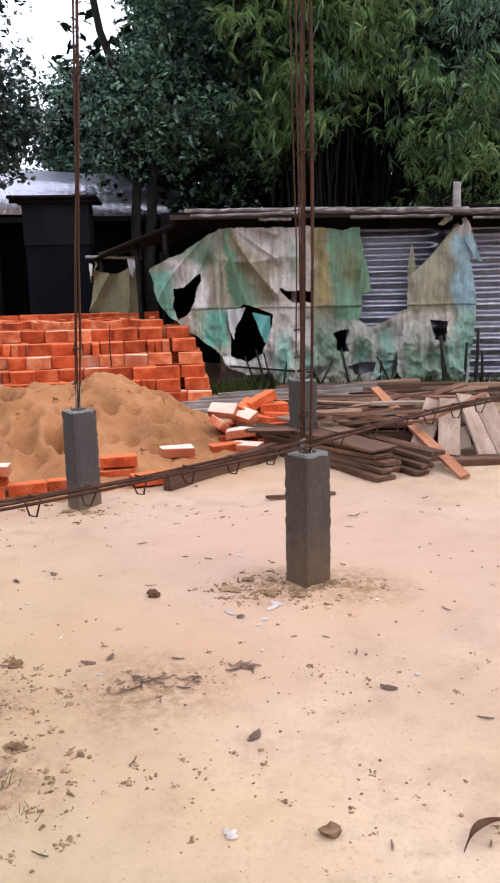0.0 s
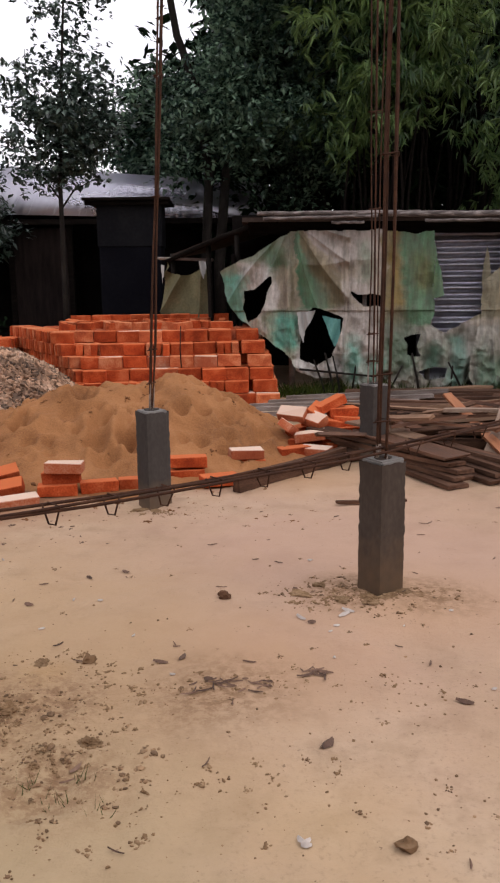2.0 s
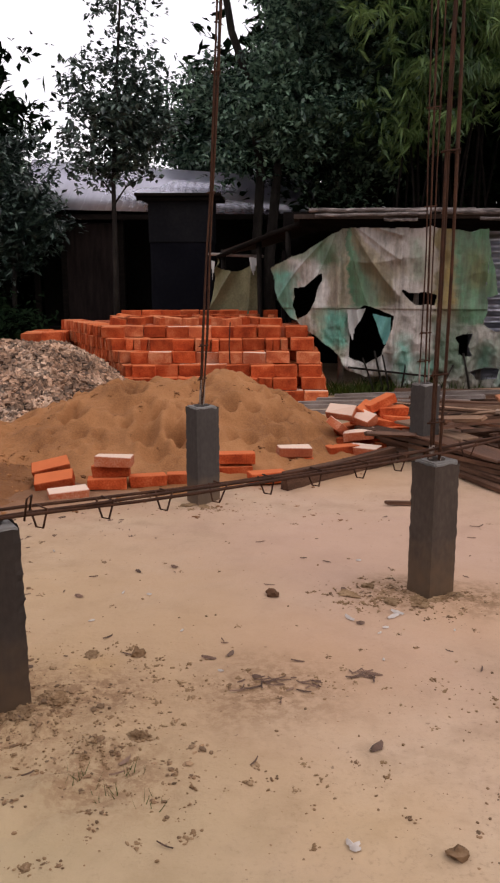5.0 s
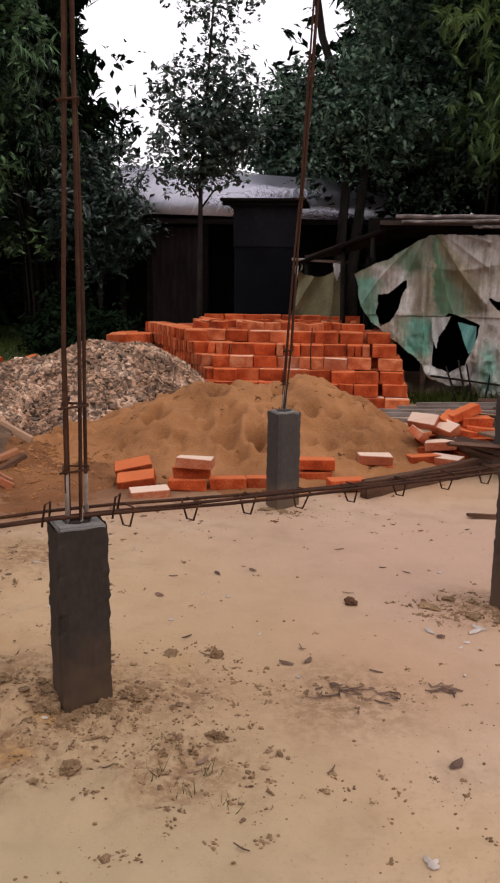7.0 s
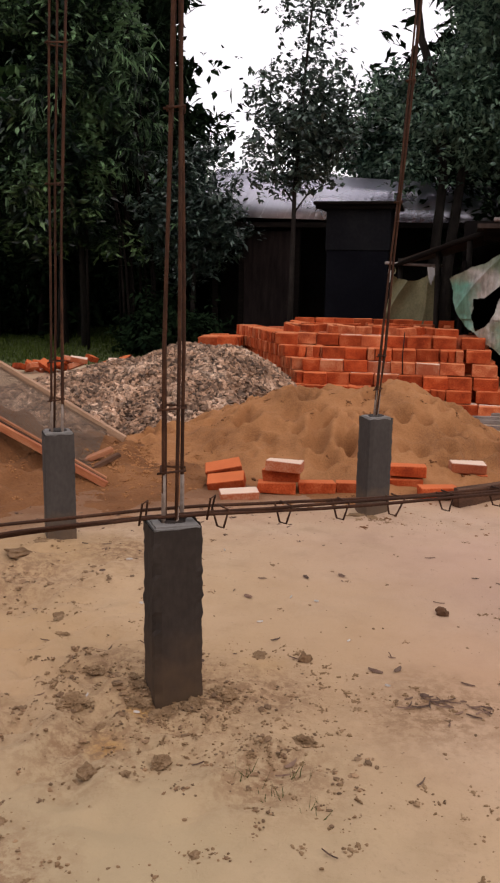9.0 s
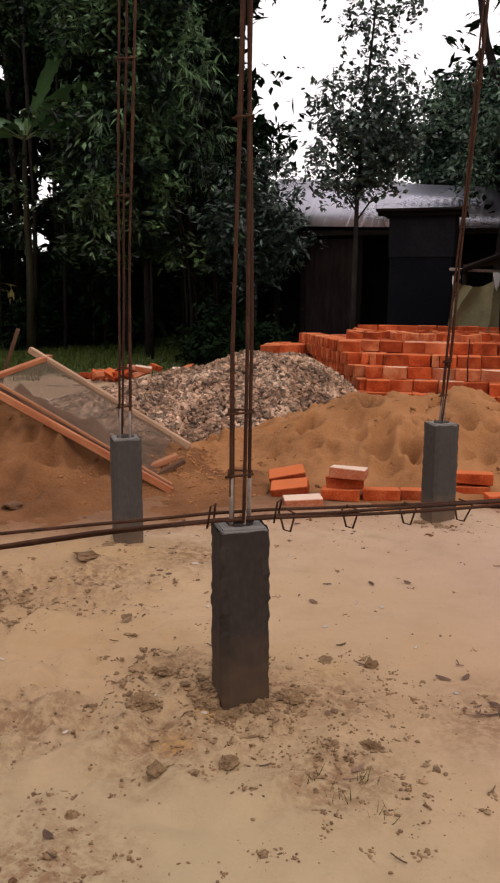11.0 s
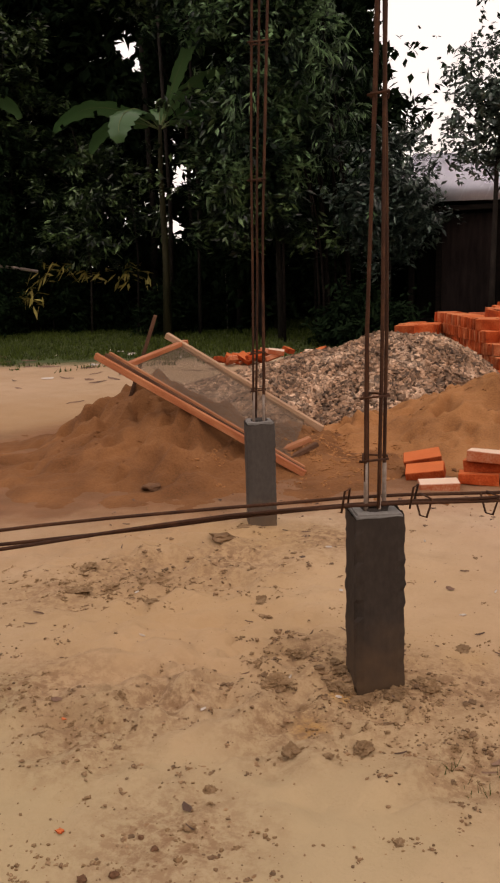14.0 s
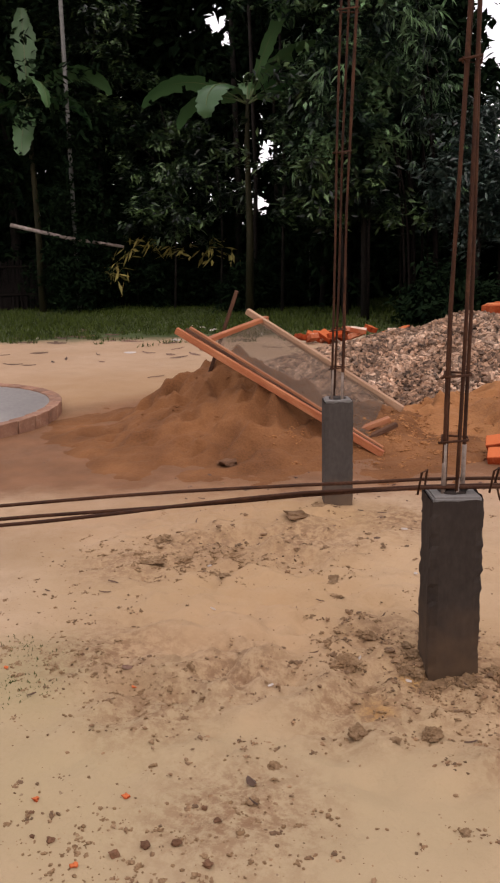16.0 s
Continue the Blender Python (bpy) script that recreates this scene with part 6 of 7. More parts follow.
# chinks of sky through the crowns: a point in each and its radius
BAMBOO_CHINKS = [(-4.79, 17.9, 6.47, 0.37), (-5.3, 17.8, 6.71, 0.56), (-5.36, 17.79, 6.21, 0.52), (-1.16, 18.41, 6.43, 0.52),
                 (-1.61, 18.39, 6.0, 0.25), (-1.56, 18.41, 6.79, 0.45), (-5.34, 17.79, 6.0, 0.45), (-5.73, 17.68, 5.95, 0.35),
                 (-5.7, 17.68, 6.5, 0.38), (-5.25, 17.82, 5.39, 0.32), (-5.06, 17.87, 4.97, 0.3), (-4.83, 17.89, 5.09, 0.3),
                 (-5.55, 17.75, 5.79, 0.4), (-5.5, 17.76, 5.38, 0.4), (-5.4, 17.75, 5.0, 0.28), (-4.95, 17.85, 5.5, 0.4),
                 (-6.0, 17.58, 5.65, 0.12), (-5.85, 17.64, 5.48, 0.2), (-5.71, 17.68, 4.96, 0.2), (-5.89, 17.63, 4.78, 0.12),
                 (-5.73, 17.68, 5.67, 0.25)]
GROVE_CHINKS = [(-10.5, 15.44, 5.9, 0.3), (-10.37, 15.52, 5.53, 0.17), (-9.64, 15.97, 3.42, 0.25), (-9.83, 15.86, 3.11, 0.11),
                (-9.78, 15.89, 2.3, 0.26), (-9.32, 16.15, 2.62, 0.11), (-10.68, 15.32, 3.04, 0.1), (-10.7, 15.31, 2.47, 0.11),
                (-10.37, 15.53, 2.84, 0.09), (-8.5, 16.58, 5.31, 0.1)]
CHINKS = BAMBOO_CHINKS + GROVE_CHINKS


def chinked(v):
    """Leaves without those that would close the chinks."""
    q = np.asarray(v).reshape(-1, 4, 3)
    c = q.mean(axis=1)
    ok = np.ones(len(c), bool)
    wob = 1 + 1.3 * fbm(c[:, 0] * 1.9 + c[:, 1], c[:, 2] * 1.9, 88, 3) + 0.5 * fbm(c[:, 0] * 7, c[:, 2] * 7, 89, 2)
    stay = np.random.default_rng(4).random(len(c)) < 0.05
    for x, y, z, r in CHINKS:
        line = np.array([x, y, z]) - YARD
        t = (c - YARD) @ line / (line @ line)
        off = np.linalg.norm(c - YARD - t[:, None] * line, axis=1)
        ok &= (off > (0.62 if r < 0.32 else 0.95) * r * t * wob) | (t < 0.5) | (stay & (r < 0.32))
    q = q[ok]
    base = np.arange(len(q))[:, None] * 4
    return q.reshape(-1, 3), np.concatenate([base + [0, 1, 2], base + [0, 2, 3]], 1).reshape(-1, 3)


def pads(centre, radii, count, per, seed, flat=(0.42, 0.36, 0.10)):
    """Clump centres gathered in flat tiers, with dark gaps between them."""
    r = np.random.default_rng(seed)
    tops = clumps_in(centre, radii, count, seed, 0.3)
    out = []
    for c in tops:
        k = r.uniform(0.5, 1.3)
        o = r.normal(size=(per, 3)) * np.array(flat) * k
        o[:, 2] -= 0.35 * np.hypot(o[:, 0], o[:, 1])
        out.append(c + o)
    return np.concatenate(out)


def tree(name, label, trunk_lines, clumps, spread, per, length, width, material, seed, droop=0.4, category="tree", bark=None):
    base = empty(name, trunk_lines[0][0][0])
    inv = Matrix.Translation(-base.location)
    for pts, r0, r1 in trunk_lines:
        nn = len(pts)
        ob = tube("trunk" if pts is trunk_lines[0][0] else "limb", pts, [r0 + (r1 - r0) * i / (nn - 1) for i in range(nn)], bark or M_BARK, base, 9)
        ob.matrix_local = inv
    v, f = leaf_cloud(clumps, np.full(len(clumps), spread), per, length, width, droop, seed=seed)
    v, f = chinked(v)
    ob = put("crown", mesh_from("crown", v, f), material, base)
    ob.matrix_local = inv
    return tagged(base, label, category, "trees")


def limbs(fork, centre, radii, count, seed, r0=0.05):
    r = np.random.default_rng(seed)
    out = []
    for k in range(count):
        d = r.normal(size=3)
        d /= np.linalg.norm(d)
        e = np.asarray(centre) + d * np.asarray(radii) * 0.8
        m = (np.asarray(fork) + e) / 2 + r.normal(size=3) * 0.15 + np.array([0, 0, 0.15])
        out.append(([tuple(fork), tuple(m), tuple(e)], r0, r0 * 0.25))
    return out


# dark broad-leaved tree behind the hut, on two stems
C = clumps_in((0.85, 15.9, 5.4), (1.75, 1.9, 2.9), 300, 11)
C = np.concatenate([C, clumps_in((2.0, 16.3, 5.7), (1.3, 1.2, 2.7), 170, 16)])
tree("tree", "dense dark-leaved tree on two stems behind the hut", [([(-0.68, 15.4, 0), (-0.64, 15.4, 1.6), (-0.55, 15.5, 3.2), (-0.2, 15.7, 5.0)], 0.11, 0.06),
      ([(-0.38, 15.4, 0), (-0.40, 15.4, 1.6), (-0.25, 15.5, 3.2), (0.6, 15.8, 5.2)], 0.12, 0.06), ([(-0.55, 15.5, 3.2), (-0.75, 15.4, 4.6), (-1.05, 15.4, 5.4), (-1.25, 15.3, 6.6), (-1.1, 15.3, 8)], 0.09, 0.04)]
     + limbs((-0.2, 15.7, 4.2), (0.85, 15.9, 5.4), (1.6, 1.6, 2.4), 7, 3), np.concatenate([C, clumps_in((-0.2, 15.6, 4.35), (1.2, 1.0, 0.75), 80, 12), clumps_in((-0.7, 15.2, 3.3), (0.8, 0.5, 0.35), 6, 15)]), 0.26, 150, 0.118, 0.060, M_LEAF, 12)
C = clumps_in((2.9, 17.6, 8.3), (3.0, 2.2, 2.6), 230, 13)
tree("tree", "tall dark-leaved tree rising behind the hut", [([(2.9, 17.8, 0), (2.9, 17.8, 4), (2.9, 17.7, 7.5)], 0.18, 0.08)] + limbs((2.9, 17.8, 5.5), (2.9, 17.6, 8.3), (2.8, 2, 2.4), 6, 5), C, 0.42, 100, 0.2, 0.09, M_LEAF, 14)
# lower tree behind the house
C = clumps_in((-1.75, 21.6, 4.5), (1.15, 1.3, 1.75), 130, 17)
tree("tree", "leafy tree standing behind the tin-roofed house", [([(-1.7, 21.8, 0), (-1.7, 21.7, 2), (-1.75, 21.6, 4)], 0.14, 0.07)], C, 0.32, 110, 0.19, 0.08, M_LEAF, 18)
C = clumps_in((-7.4, 22.5, 2.9), (1.3, 1.3, 0.9), 90, 19)
tree("tree", "leafy tree standing behind the tin-roofed house", [([(-7.4, 22.6, 0), (-7.4, 22.5, 2.9)], 0.14, 0.07)], C, 0.32, 110, 0.19, 0.08, M_LEAF_B, 20)
C = clumps_in((-5.1, 15.9, 2.55), (0.72, 0.6, 1.1), 80, 21)
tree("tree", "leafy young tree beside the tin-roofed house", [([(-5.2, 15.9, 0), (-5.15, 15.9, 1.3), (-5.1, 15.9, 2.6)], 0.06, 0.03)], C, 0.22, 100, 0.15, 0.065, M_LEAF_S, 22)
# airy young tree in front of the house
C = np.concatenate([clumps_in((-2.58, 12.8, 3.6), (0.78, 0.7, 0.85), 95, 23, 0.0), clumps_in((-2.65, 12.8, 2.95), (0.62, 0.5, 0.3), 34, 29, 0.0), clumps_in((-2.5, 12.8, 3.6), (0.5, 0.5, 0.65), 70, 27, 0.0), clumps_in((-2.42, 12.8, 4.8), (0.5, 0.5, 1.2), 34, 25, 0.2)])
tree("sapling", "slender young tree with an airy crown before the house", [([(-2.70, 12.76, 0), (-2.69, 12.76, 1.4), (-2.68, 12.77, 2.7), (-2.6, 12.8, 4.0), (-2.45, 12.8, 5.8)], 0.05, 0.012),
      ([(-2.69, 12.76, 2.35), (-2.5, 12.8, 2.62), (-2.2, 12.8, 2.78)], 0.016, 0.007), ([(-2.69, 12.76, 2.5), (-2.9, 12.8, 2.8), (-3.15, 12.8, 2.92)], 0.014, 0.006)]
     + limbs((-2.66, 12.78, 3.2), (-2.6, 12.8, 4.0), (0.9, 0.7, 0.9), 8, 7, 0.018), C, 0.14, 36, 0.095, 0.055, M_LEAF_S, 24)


def bamboo(name, label, root, tips, per, material, seed, thin=1.0):
    """A bamboo clump: arching canes and drooping narrow leaves along them."""
    r = np.random.default_rng(seed)
    base = empty(name, root)
    cs, ss = [], []
    for (tx, ty, tz) in tips:
        x0, y0 = root[0] + r.normal() * 0.5, root[1] + r.normal() * 0.4
        pts = []
        for i in range(9):
            q = i / 8
            z = tz * math.sin(q * 1.75) / math.sin(1.4) if q < 0.8 else tz * (1.02 - 0.35 * (q - 0.8))
            pts.append(np.array([x0 + (tx - x0) * q ** 2.2, y0 + (ty - y0) * q ** 2.2, z]))
        tube("cane", [tuple(p - np.asarray(root)) for p in pts], [0.03 * (1 - 0.8 * i / 8) for i in range(9)], M_SHADED_WOOD, base, 6)
        for i in range(4, 9):
            cs.append(pts[i] + r.normal(size=3) * np.array([0.45, 0.45, 0.30]))
            ss.append(r.uniform(0.13, 0.30))
    v, f = leaf_cloud(np.array(cs), ss, per, 0.215 * thin, 0.040 * thin, 0.62, seed=seed, drop_tip=0.18, spray=6, loose=0.08)
    # a shaded hollow stays open among the sprays behind the hut
    q = v.reshape(-1, 4, 3)
    mid = q.mean(axis=1)
    hollow = ((mid[:, 0] - 2.9) / 0.85) ** 2 + ((mid[:, 2] - 2.8) / 0.85) ** 2 + 0.7 * fbm(mid[:, 0] * 2.5, mid[:, 2] * 2.5, 91, 3) < 1
    v, f = chinked(q[~hollow].reshape(-1, 3))
    v = v - np.asarray(root)
    put("leaves", mesh_from("leaves", v, f), material, base)
    return tagged(base, label, "bamboo", "bamboo clumps")


r0 = np.random.default_rng(77)


def tips(n, x0, x1, y0, y1, z0, z1):
    return [(r0.uniform(x0, x1), r0.uniform(y0, y1), r0.uniform(z0, z1)) for _ in range(n)]


bamboo("bamboo_clump", "arching bright green bamboo clump behind the hut", (2.4, 14.6, 0), tips(22, 0.8, 4.0, 12.8, 15.6, 4.2, 6.8), 120, M_LEAF_Y, 31)
bamboo("bamboo_clump", "tall dark bamboo clump behind the hut", (4.2, 15.6, 0), tips(30, 2.2, 7.5, 13.4, 16.6, 5.2, 9.5), 120, M_LEAF_B, 32)
bamboo("bamboo_clump", "tall dark bamboo clump behind the hut", (1.8, 16.6, 0), tips(28, 0.0, 4.5, 14.5, 17.5, 5.4, 10.0), 120, M_LEAF_B, 33)
bamboo("bamboo_clump", "low bright bamboo sprays hanging beside the hut roof", (4.6, 14.4, 0), tips(12, 4.2, 6.4, 12.8, 14.4, 2.9, 4.4), 70, M_LEAF_Y, 35)
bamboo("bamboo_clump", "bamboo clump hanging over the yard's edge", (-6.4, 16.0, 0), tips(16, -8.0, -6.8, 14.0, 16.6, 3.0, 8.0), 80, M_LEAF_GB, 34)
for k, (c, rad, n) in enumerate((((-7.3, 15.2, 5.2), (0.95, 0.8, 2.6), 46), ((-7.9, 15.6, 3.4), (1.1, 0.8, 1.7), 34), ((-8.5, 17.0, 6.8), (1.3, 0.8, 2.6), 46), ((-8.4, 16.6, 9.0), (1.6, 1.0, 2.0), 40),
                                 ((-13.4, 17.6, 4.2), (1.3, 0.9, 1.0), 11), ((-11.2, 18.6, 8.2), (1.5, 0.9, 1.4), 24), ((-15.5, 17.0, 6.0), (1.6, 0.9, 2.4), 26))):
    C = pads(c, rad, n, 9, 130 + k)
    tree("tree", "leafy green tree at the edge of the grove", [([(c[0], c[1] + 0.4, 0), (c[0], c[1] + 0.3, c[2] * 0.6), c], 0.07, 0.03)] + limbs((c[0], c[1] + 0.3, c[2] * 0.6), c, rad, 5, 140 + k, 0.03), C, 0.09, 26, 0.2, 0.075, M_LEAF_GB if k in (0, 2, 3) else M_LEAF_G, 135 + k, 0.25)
# places where the sky shows between the crowns
GAPS = [(-13.7, 20.3, 7.4, 0.55), (-12.6, 21.0, 4.1, 0.7), (-12.75, 20.9, 2.6, 0.55), (-13.9, 20.2, 3.0, 0.6), (-12.2, 21.2, 2.4, 0.35), (-13.2, 20.6, 3.4, 0.35), (-10.6, 22.2, 5.5, 0.25)]
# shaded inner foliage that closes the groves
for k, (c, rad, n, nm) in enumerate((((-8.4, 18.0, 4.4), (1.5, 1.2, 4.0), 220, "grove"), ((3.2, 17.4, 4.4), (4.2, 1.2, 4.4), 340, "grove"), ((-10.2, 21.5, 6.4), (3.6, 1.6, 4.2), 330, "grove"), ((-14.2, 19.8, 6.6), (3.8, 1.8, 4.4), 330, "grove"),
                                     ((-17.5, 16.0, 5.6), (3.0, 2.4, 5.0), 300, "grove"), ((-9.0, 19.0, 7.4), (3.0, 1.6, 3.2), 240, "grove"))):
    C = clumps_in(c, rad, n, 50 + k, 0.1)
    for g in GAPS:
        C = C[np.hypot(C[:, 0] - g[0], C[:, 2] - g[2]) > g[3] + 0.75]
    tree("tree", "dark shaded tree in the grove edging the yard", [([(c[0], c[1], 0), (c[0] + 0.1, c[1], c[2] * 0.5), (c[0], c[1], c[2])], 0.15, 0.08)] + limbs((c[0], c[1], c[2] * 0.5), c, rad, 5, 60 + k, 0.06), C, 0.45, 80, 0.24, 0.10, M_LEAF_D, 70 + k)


def far_woods(a, b, z1, count, seed, gaps=()):
    """A deep belt of trees behind the grove, with chinks of sky."""
    r = np.random.default_rng(seed)
    q, z = r.random(count), r.random(count) ** 1.2 * z1
    x, y = a[0] + (b[0] - a[0]) * q + r.normal(0, 0.5, count), a[1] + (b[1] - a[1]) * q + r.normal(0, 0.7, count)
    ok = (fbm(q * 9 + 3, z * 0.45, seed, 4) < 0.36) | (z < 3.2)
    P = np.stack([x, y, z], 1)
    for gx0, gy0, gz0, gr in gaps:
        ok &= np.linalg.norm(P - np.array([gx0, gy0, gz0]), axis=1) > gr * (1 + 0.8 * fbm(z * 3, q * 60, 5, 3))
    P = P[ok]
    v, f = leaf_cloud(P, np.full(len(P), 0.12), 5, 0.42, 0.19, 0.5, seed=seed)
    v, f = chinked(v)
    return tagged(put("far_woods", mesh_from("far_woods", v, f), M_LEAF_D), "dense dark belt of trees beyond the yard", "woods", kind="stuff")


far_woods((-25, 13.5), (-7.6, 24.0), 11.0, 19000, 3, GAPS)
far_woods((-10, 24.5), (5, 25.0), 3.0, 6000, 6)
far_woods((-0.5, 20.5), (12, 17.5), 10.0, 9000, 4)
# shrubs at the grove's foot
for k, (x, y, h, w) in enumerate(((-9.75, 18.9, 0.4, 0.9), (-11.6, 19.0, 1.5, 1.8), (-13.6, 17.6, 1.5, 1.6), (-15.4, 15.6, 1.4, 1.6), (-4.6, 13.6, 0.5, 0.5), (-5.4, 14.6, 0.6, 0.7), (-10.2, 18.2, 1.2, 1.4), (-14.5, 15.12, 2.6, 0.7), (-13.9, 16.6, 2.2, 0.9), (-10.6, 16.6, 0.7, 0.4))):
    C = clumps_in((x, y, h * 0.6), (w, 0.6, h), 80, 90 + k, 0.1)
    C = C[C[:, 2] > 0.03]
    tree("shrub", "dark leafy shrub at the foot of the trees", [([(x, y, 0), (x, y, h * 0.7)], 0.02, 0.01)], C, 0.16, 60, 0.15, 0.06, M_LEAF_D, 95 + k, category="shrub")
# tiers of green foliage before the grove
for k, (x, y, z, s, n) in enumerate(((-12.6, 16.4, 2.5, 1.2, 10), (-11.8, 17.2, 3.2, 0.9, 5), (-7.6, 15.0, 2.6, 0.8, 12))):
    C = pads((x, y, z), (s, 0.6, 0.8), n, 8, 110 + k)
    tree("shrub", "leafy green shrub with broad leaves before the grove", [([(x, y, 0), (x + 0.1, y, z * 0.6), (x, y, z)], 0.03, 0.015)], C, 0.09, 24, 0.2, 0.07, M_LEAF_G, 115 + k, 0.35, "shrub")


# ---------------------------------------------------------------- banana plants
def banana_leaf(parent, root, az, length, width, rise, curl, tilt, seed):
    """One long torn leaf on a stalk, arching over its midrib, its blade tilted to one side."""
    r = random.Random(seed)
    bm = bmesh.new()
    n, half = 30, 6
    d = Vector((math.cos(az), math.sin(az), 0))
    flat = Vector((-math.sin(az), math.cos(az), 0))
    rows = []
    ribs = []
    p, ang = Vector(root), rise
    for i in range(n + 1):
        q = i / n
        ragged = r.uniform(0.74, 1.0)
        w = ragged * width * 0.5 * max(0.03, math.sin(min(1, (q - 0.16) / 0.84 * 0.93 + 0.05) * math.pi) ** 0.5) if q > 0.16 else 0.018
        dirn = d * math.cos(ang) + Vector((0, 0, math.sin(ang)))
        over = flat.cross(dirn)
        side = flat * math.cos(tilt) + over * math.sin(tilt)
        norm = side.cross(dirn)
        row = []
        for k in range(-half, half + 1):
            f = k / half
            tear = 0.05 * w * r.uniform(-1, 1)
            drop = 0.16 * w * abs(f) ** 1.6
            row.append(bm.verts.new(p + side * (w * f + tear * abs(f)) + norm * drop * (1 if norm.z < 0 else -1) + dirn * tear))
        rows.append(row)
        ribs.append((p - norm * 0.006 * (1 if norm.z < 0 else -1), 0.016 * (1 - 0.8 * q)))
        p = p + dirn * (length / n)
        ang -= curl / n * (0.4 + 1.2 * q)
    for a, b in zip(rows, rows[1:]):
        gap_l, gap_r = r.random() < 0.06, r.random() < 0.06
        for k in range(2 * half):
            if (gap_l and k < half - 2) or (gap_r and k > half + 1):
                continue
            bm.faces.new((a[k], a[k + 1], b[k + 1], b[k])).smooth = True
    leaf = part("leaf", bm, M_BANANA, parent)
    part("midrib", tube_bm([q[0] for q in ribs], [q[1] for q in ribs], 5), M_MIDRIB, leaf)
    return leaf


def banana(x, y, stem, leaves, label):
    base = empty("banana_plant", (x, y, 0))
    tube("stem", [(0, 0, -0.05), (0.05, 0, stem * 0.4), (0.02, 0, stem * 0.8), (0.06, 0, stem)], [0.10, 0.075, 0.055, 0.04], M_BANANA_STEM, base, 12)
    for i, (az, ln, w, rise, curl, tilt) in enumerate(leaves):
        banana_leaf(base, (0.05, 0, stem - 0.1), radians(az), ln, w, radians(rise), radians(curl), radians(tilt), i + int(abs(x) * 10))
    return tagged(base, label, "banana plant", "banana plants")


banana(-10.05, 15.70, 4.40, [(262, 1.8, 0.80, 42, 165, 10), (216, 2.4, 0.42, 34, 95, -45), (40, 2.4, 0.36, 72, 20, 62), (32, 2.3, 0.46, 64, 100, 40), (25, 2.3, 0.56, 40, 125, 40), (200, 1.8, 0.45, 25, 110, -30), (120, 1.8, 0.5, 55, 120, 0), (345, 2.4, 0.62, 14, 100, 20)], "tall banana plant with broad torn leaves")
banana(-15.65, 15.05, 5.0, [(138, 2.0, 0.62, 88, 4, 0), (42, 2.3, 0.52, 48, 120, 42), (222, 2.3, 0.50, 50, 105, -40), (20, 1.9, 0.46, 10, 95, 40), (330, 2.0, 0.5, 30, 120, 30), (110, 1.9, 0.5, 40, 130, 0), (235, 1.9, 0.42, -10, 70, -40), (300, 1.6, 0.6, -45, 30, 0)], "banana plant with an upright young leaf")


# ---------------------------------------------------------------- palm stem, poles, fence
tagged(tube("palm", [(-14.72, 15.35, 0), (-14.68, 15.35, 4), (-14.62, 15.35, 11)], [0.055, 0.05, 0.045], M_PALE_BARK, None, 10), "thin pale ringed palm trunk in the grove", "tree trunk")
for k, (x, y, r) in enumerate(((-10.9, 17.3, 0.05), (-9.2, 17.5, 0.06), (-8.7, 18.6, 0.05), (-9.75, 16.6, 0.035), (-12.2, 18.6, 0.08), (-11.4, 19.6, 0.07))):
    tagged(tube("bare_tree", [(x, y, 0), (x + 0.1, y, 3), (x, y, 7)], [r * 1.2, r, r * 0.8], M_BARK, None, 8), "slim dark tree trunk in the grove", "tree trunk", "slim trunks")
tagged(tube("bamboo_pole", [(-15.34, 13.94, 2.06), (-14.5, 14.8, 1.76), (-13.5, 15.7, 1.52)], [0.045, 0.042, 0.035], M_BAMBOO, None, 9), "pale bamboo pole lying along the fence top", "pole")
v, f = leaf_cloud(np.array([(-13.4 + 0.35 * i, 15.8 + 0.3 * i, 1.5 - 0.02 * i) for i in range(6)] + [(-13.6, 15.6, 1.05), (-13.65, 15.5, 0.95)]), np.full(8, 0.10), 16, 0.34, 0.07, 0.5, seed=9)
tagged(put("fallen_frond", mesh_from("fallen_frond", v, f), M_DRY), "yellowing frond hanging on the fence", "frond")


def fence():
    base = empty("fence", (-17.0, 15.0, 0))
    me = brick_mesh("slat", 0.05, 0.02, 1.25, M_WALL, 3)
    a, b = Vector((-17.6, 14.5, 0)), Vector((-12.4, 19.1, 0))
    random.seed(3)
    n = 120
    for i in range(n):
        p = a.lerp(b, i / n) - base.location
        ob = new("slat", me)
        ob.parent = base
        ob.matrix_local = pose(p.x, p.y, 0.6 + random.uniform(-0.1, 0.08), random.uniform(-4, 4), random.uniform(-4, 4), 41)
    for z in (0.4, 1.1):
        tube("rail", [a - base.location + Vector((0, -0.04, z)), b - base.location + Vector((0, -0.04, z))], 0.025, M_SHADED_WOOD, base, 7)
    return tagged(base, "dark weathered bamboo fence at the grove's edge", "fence")


fence()
tagged(tube("marker_pole", [(-9.86, 18.16, 0), (-9.86, 18.16, 1.35)], [0.02, 0.018], M_PALE_BARK, None, 8), "thin pale pole standing at the grass edge", "pole")


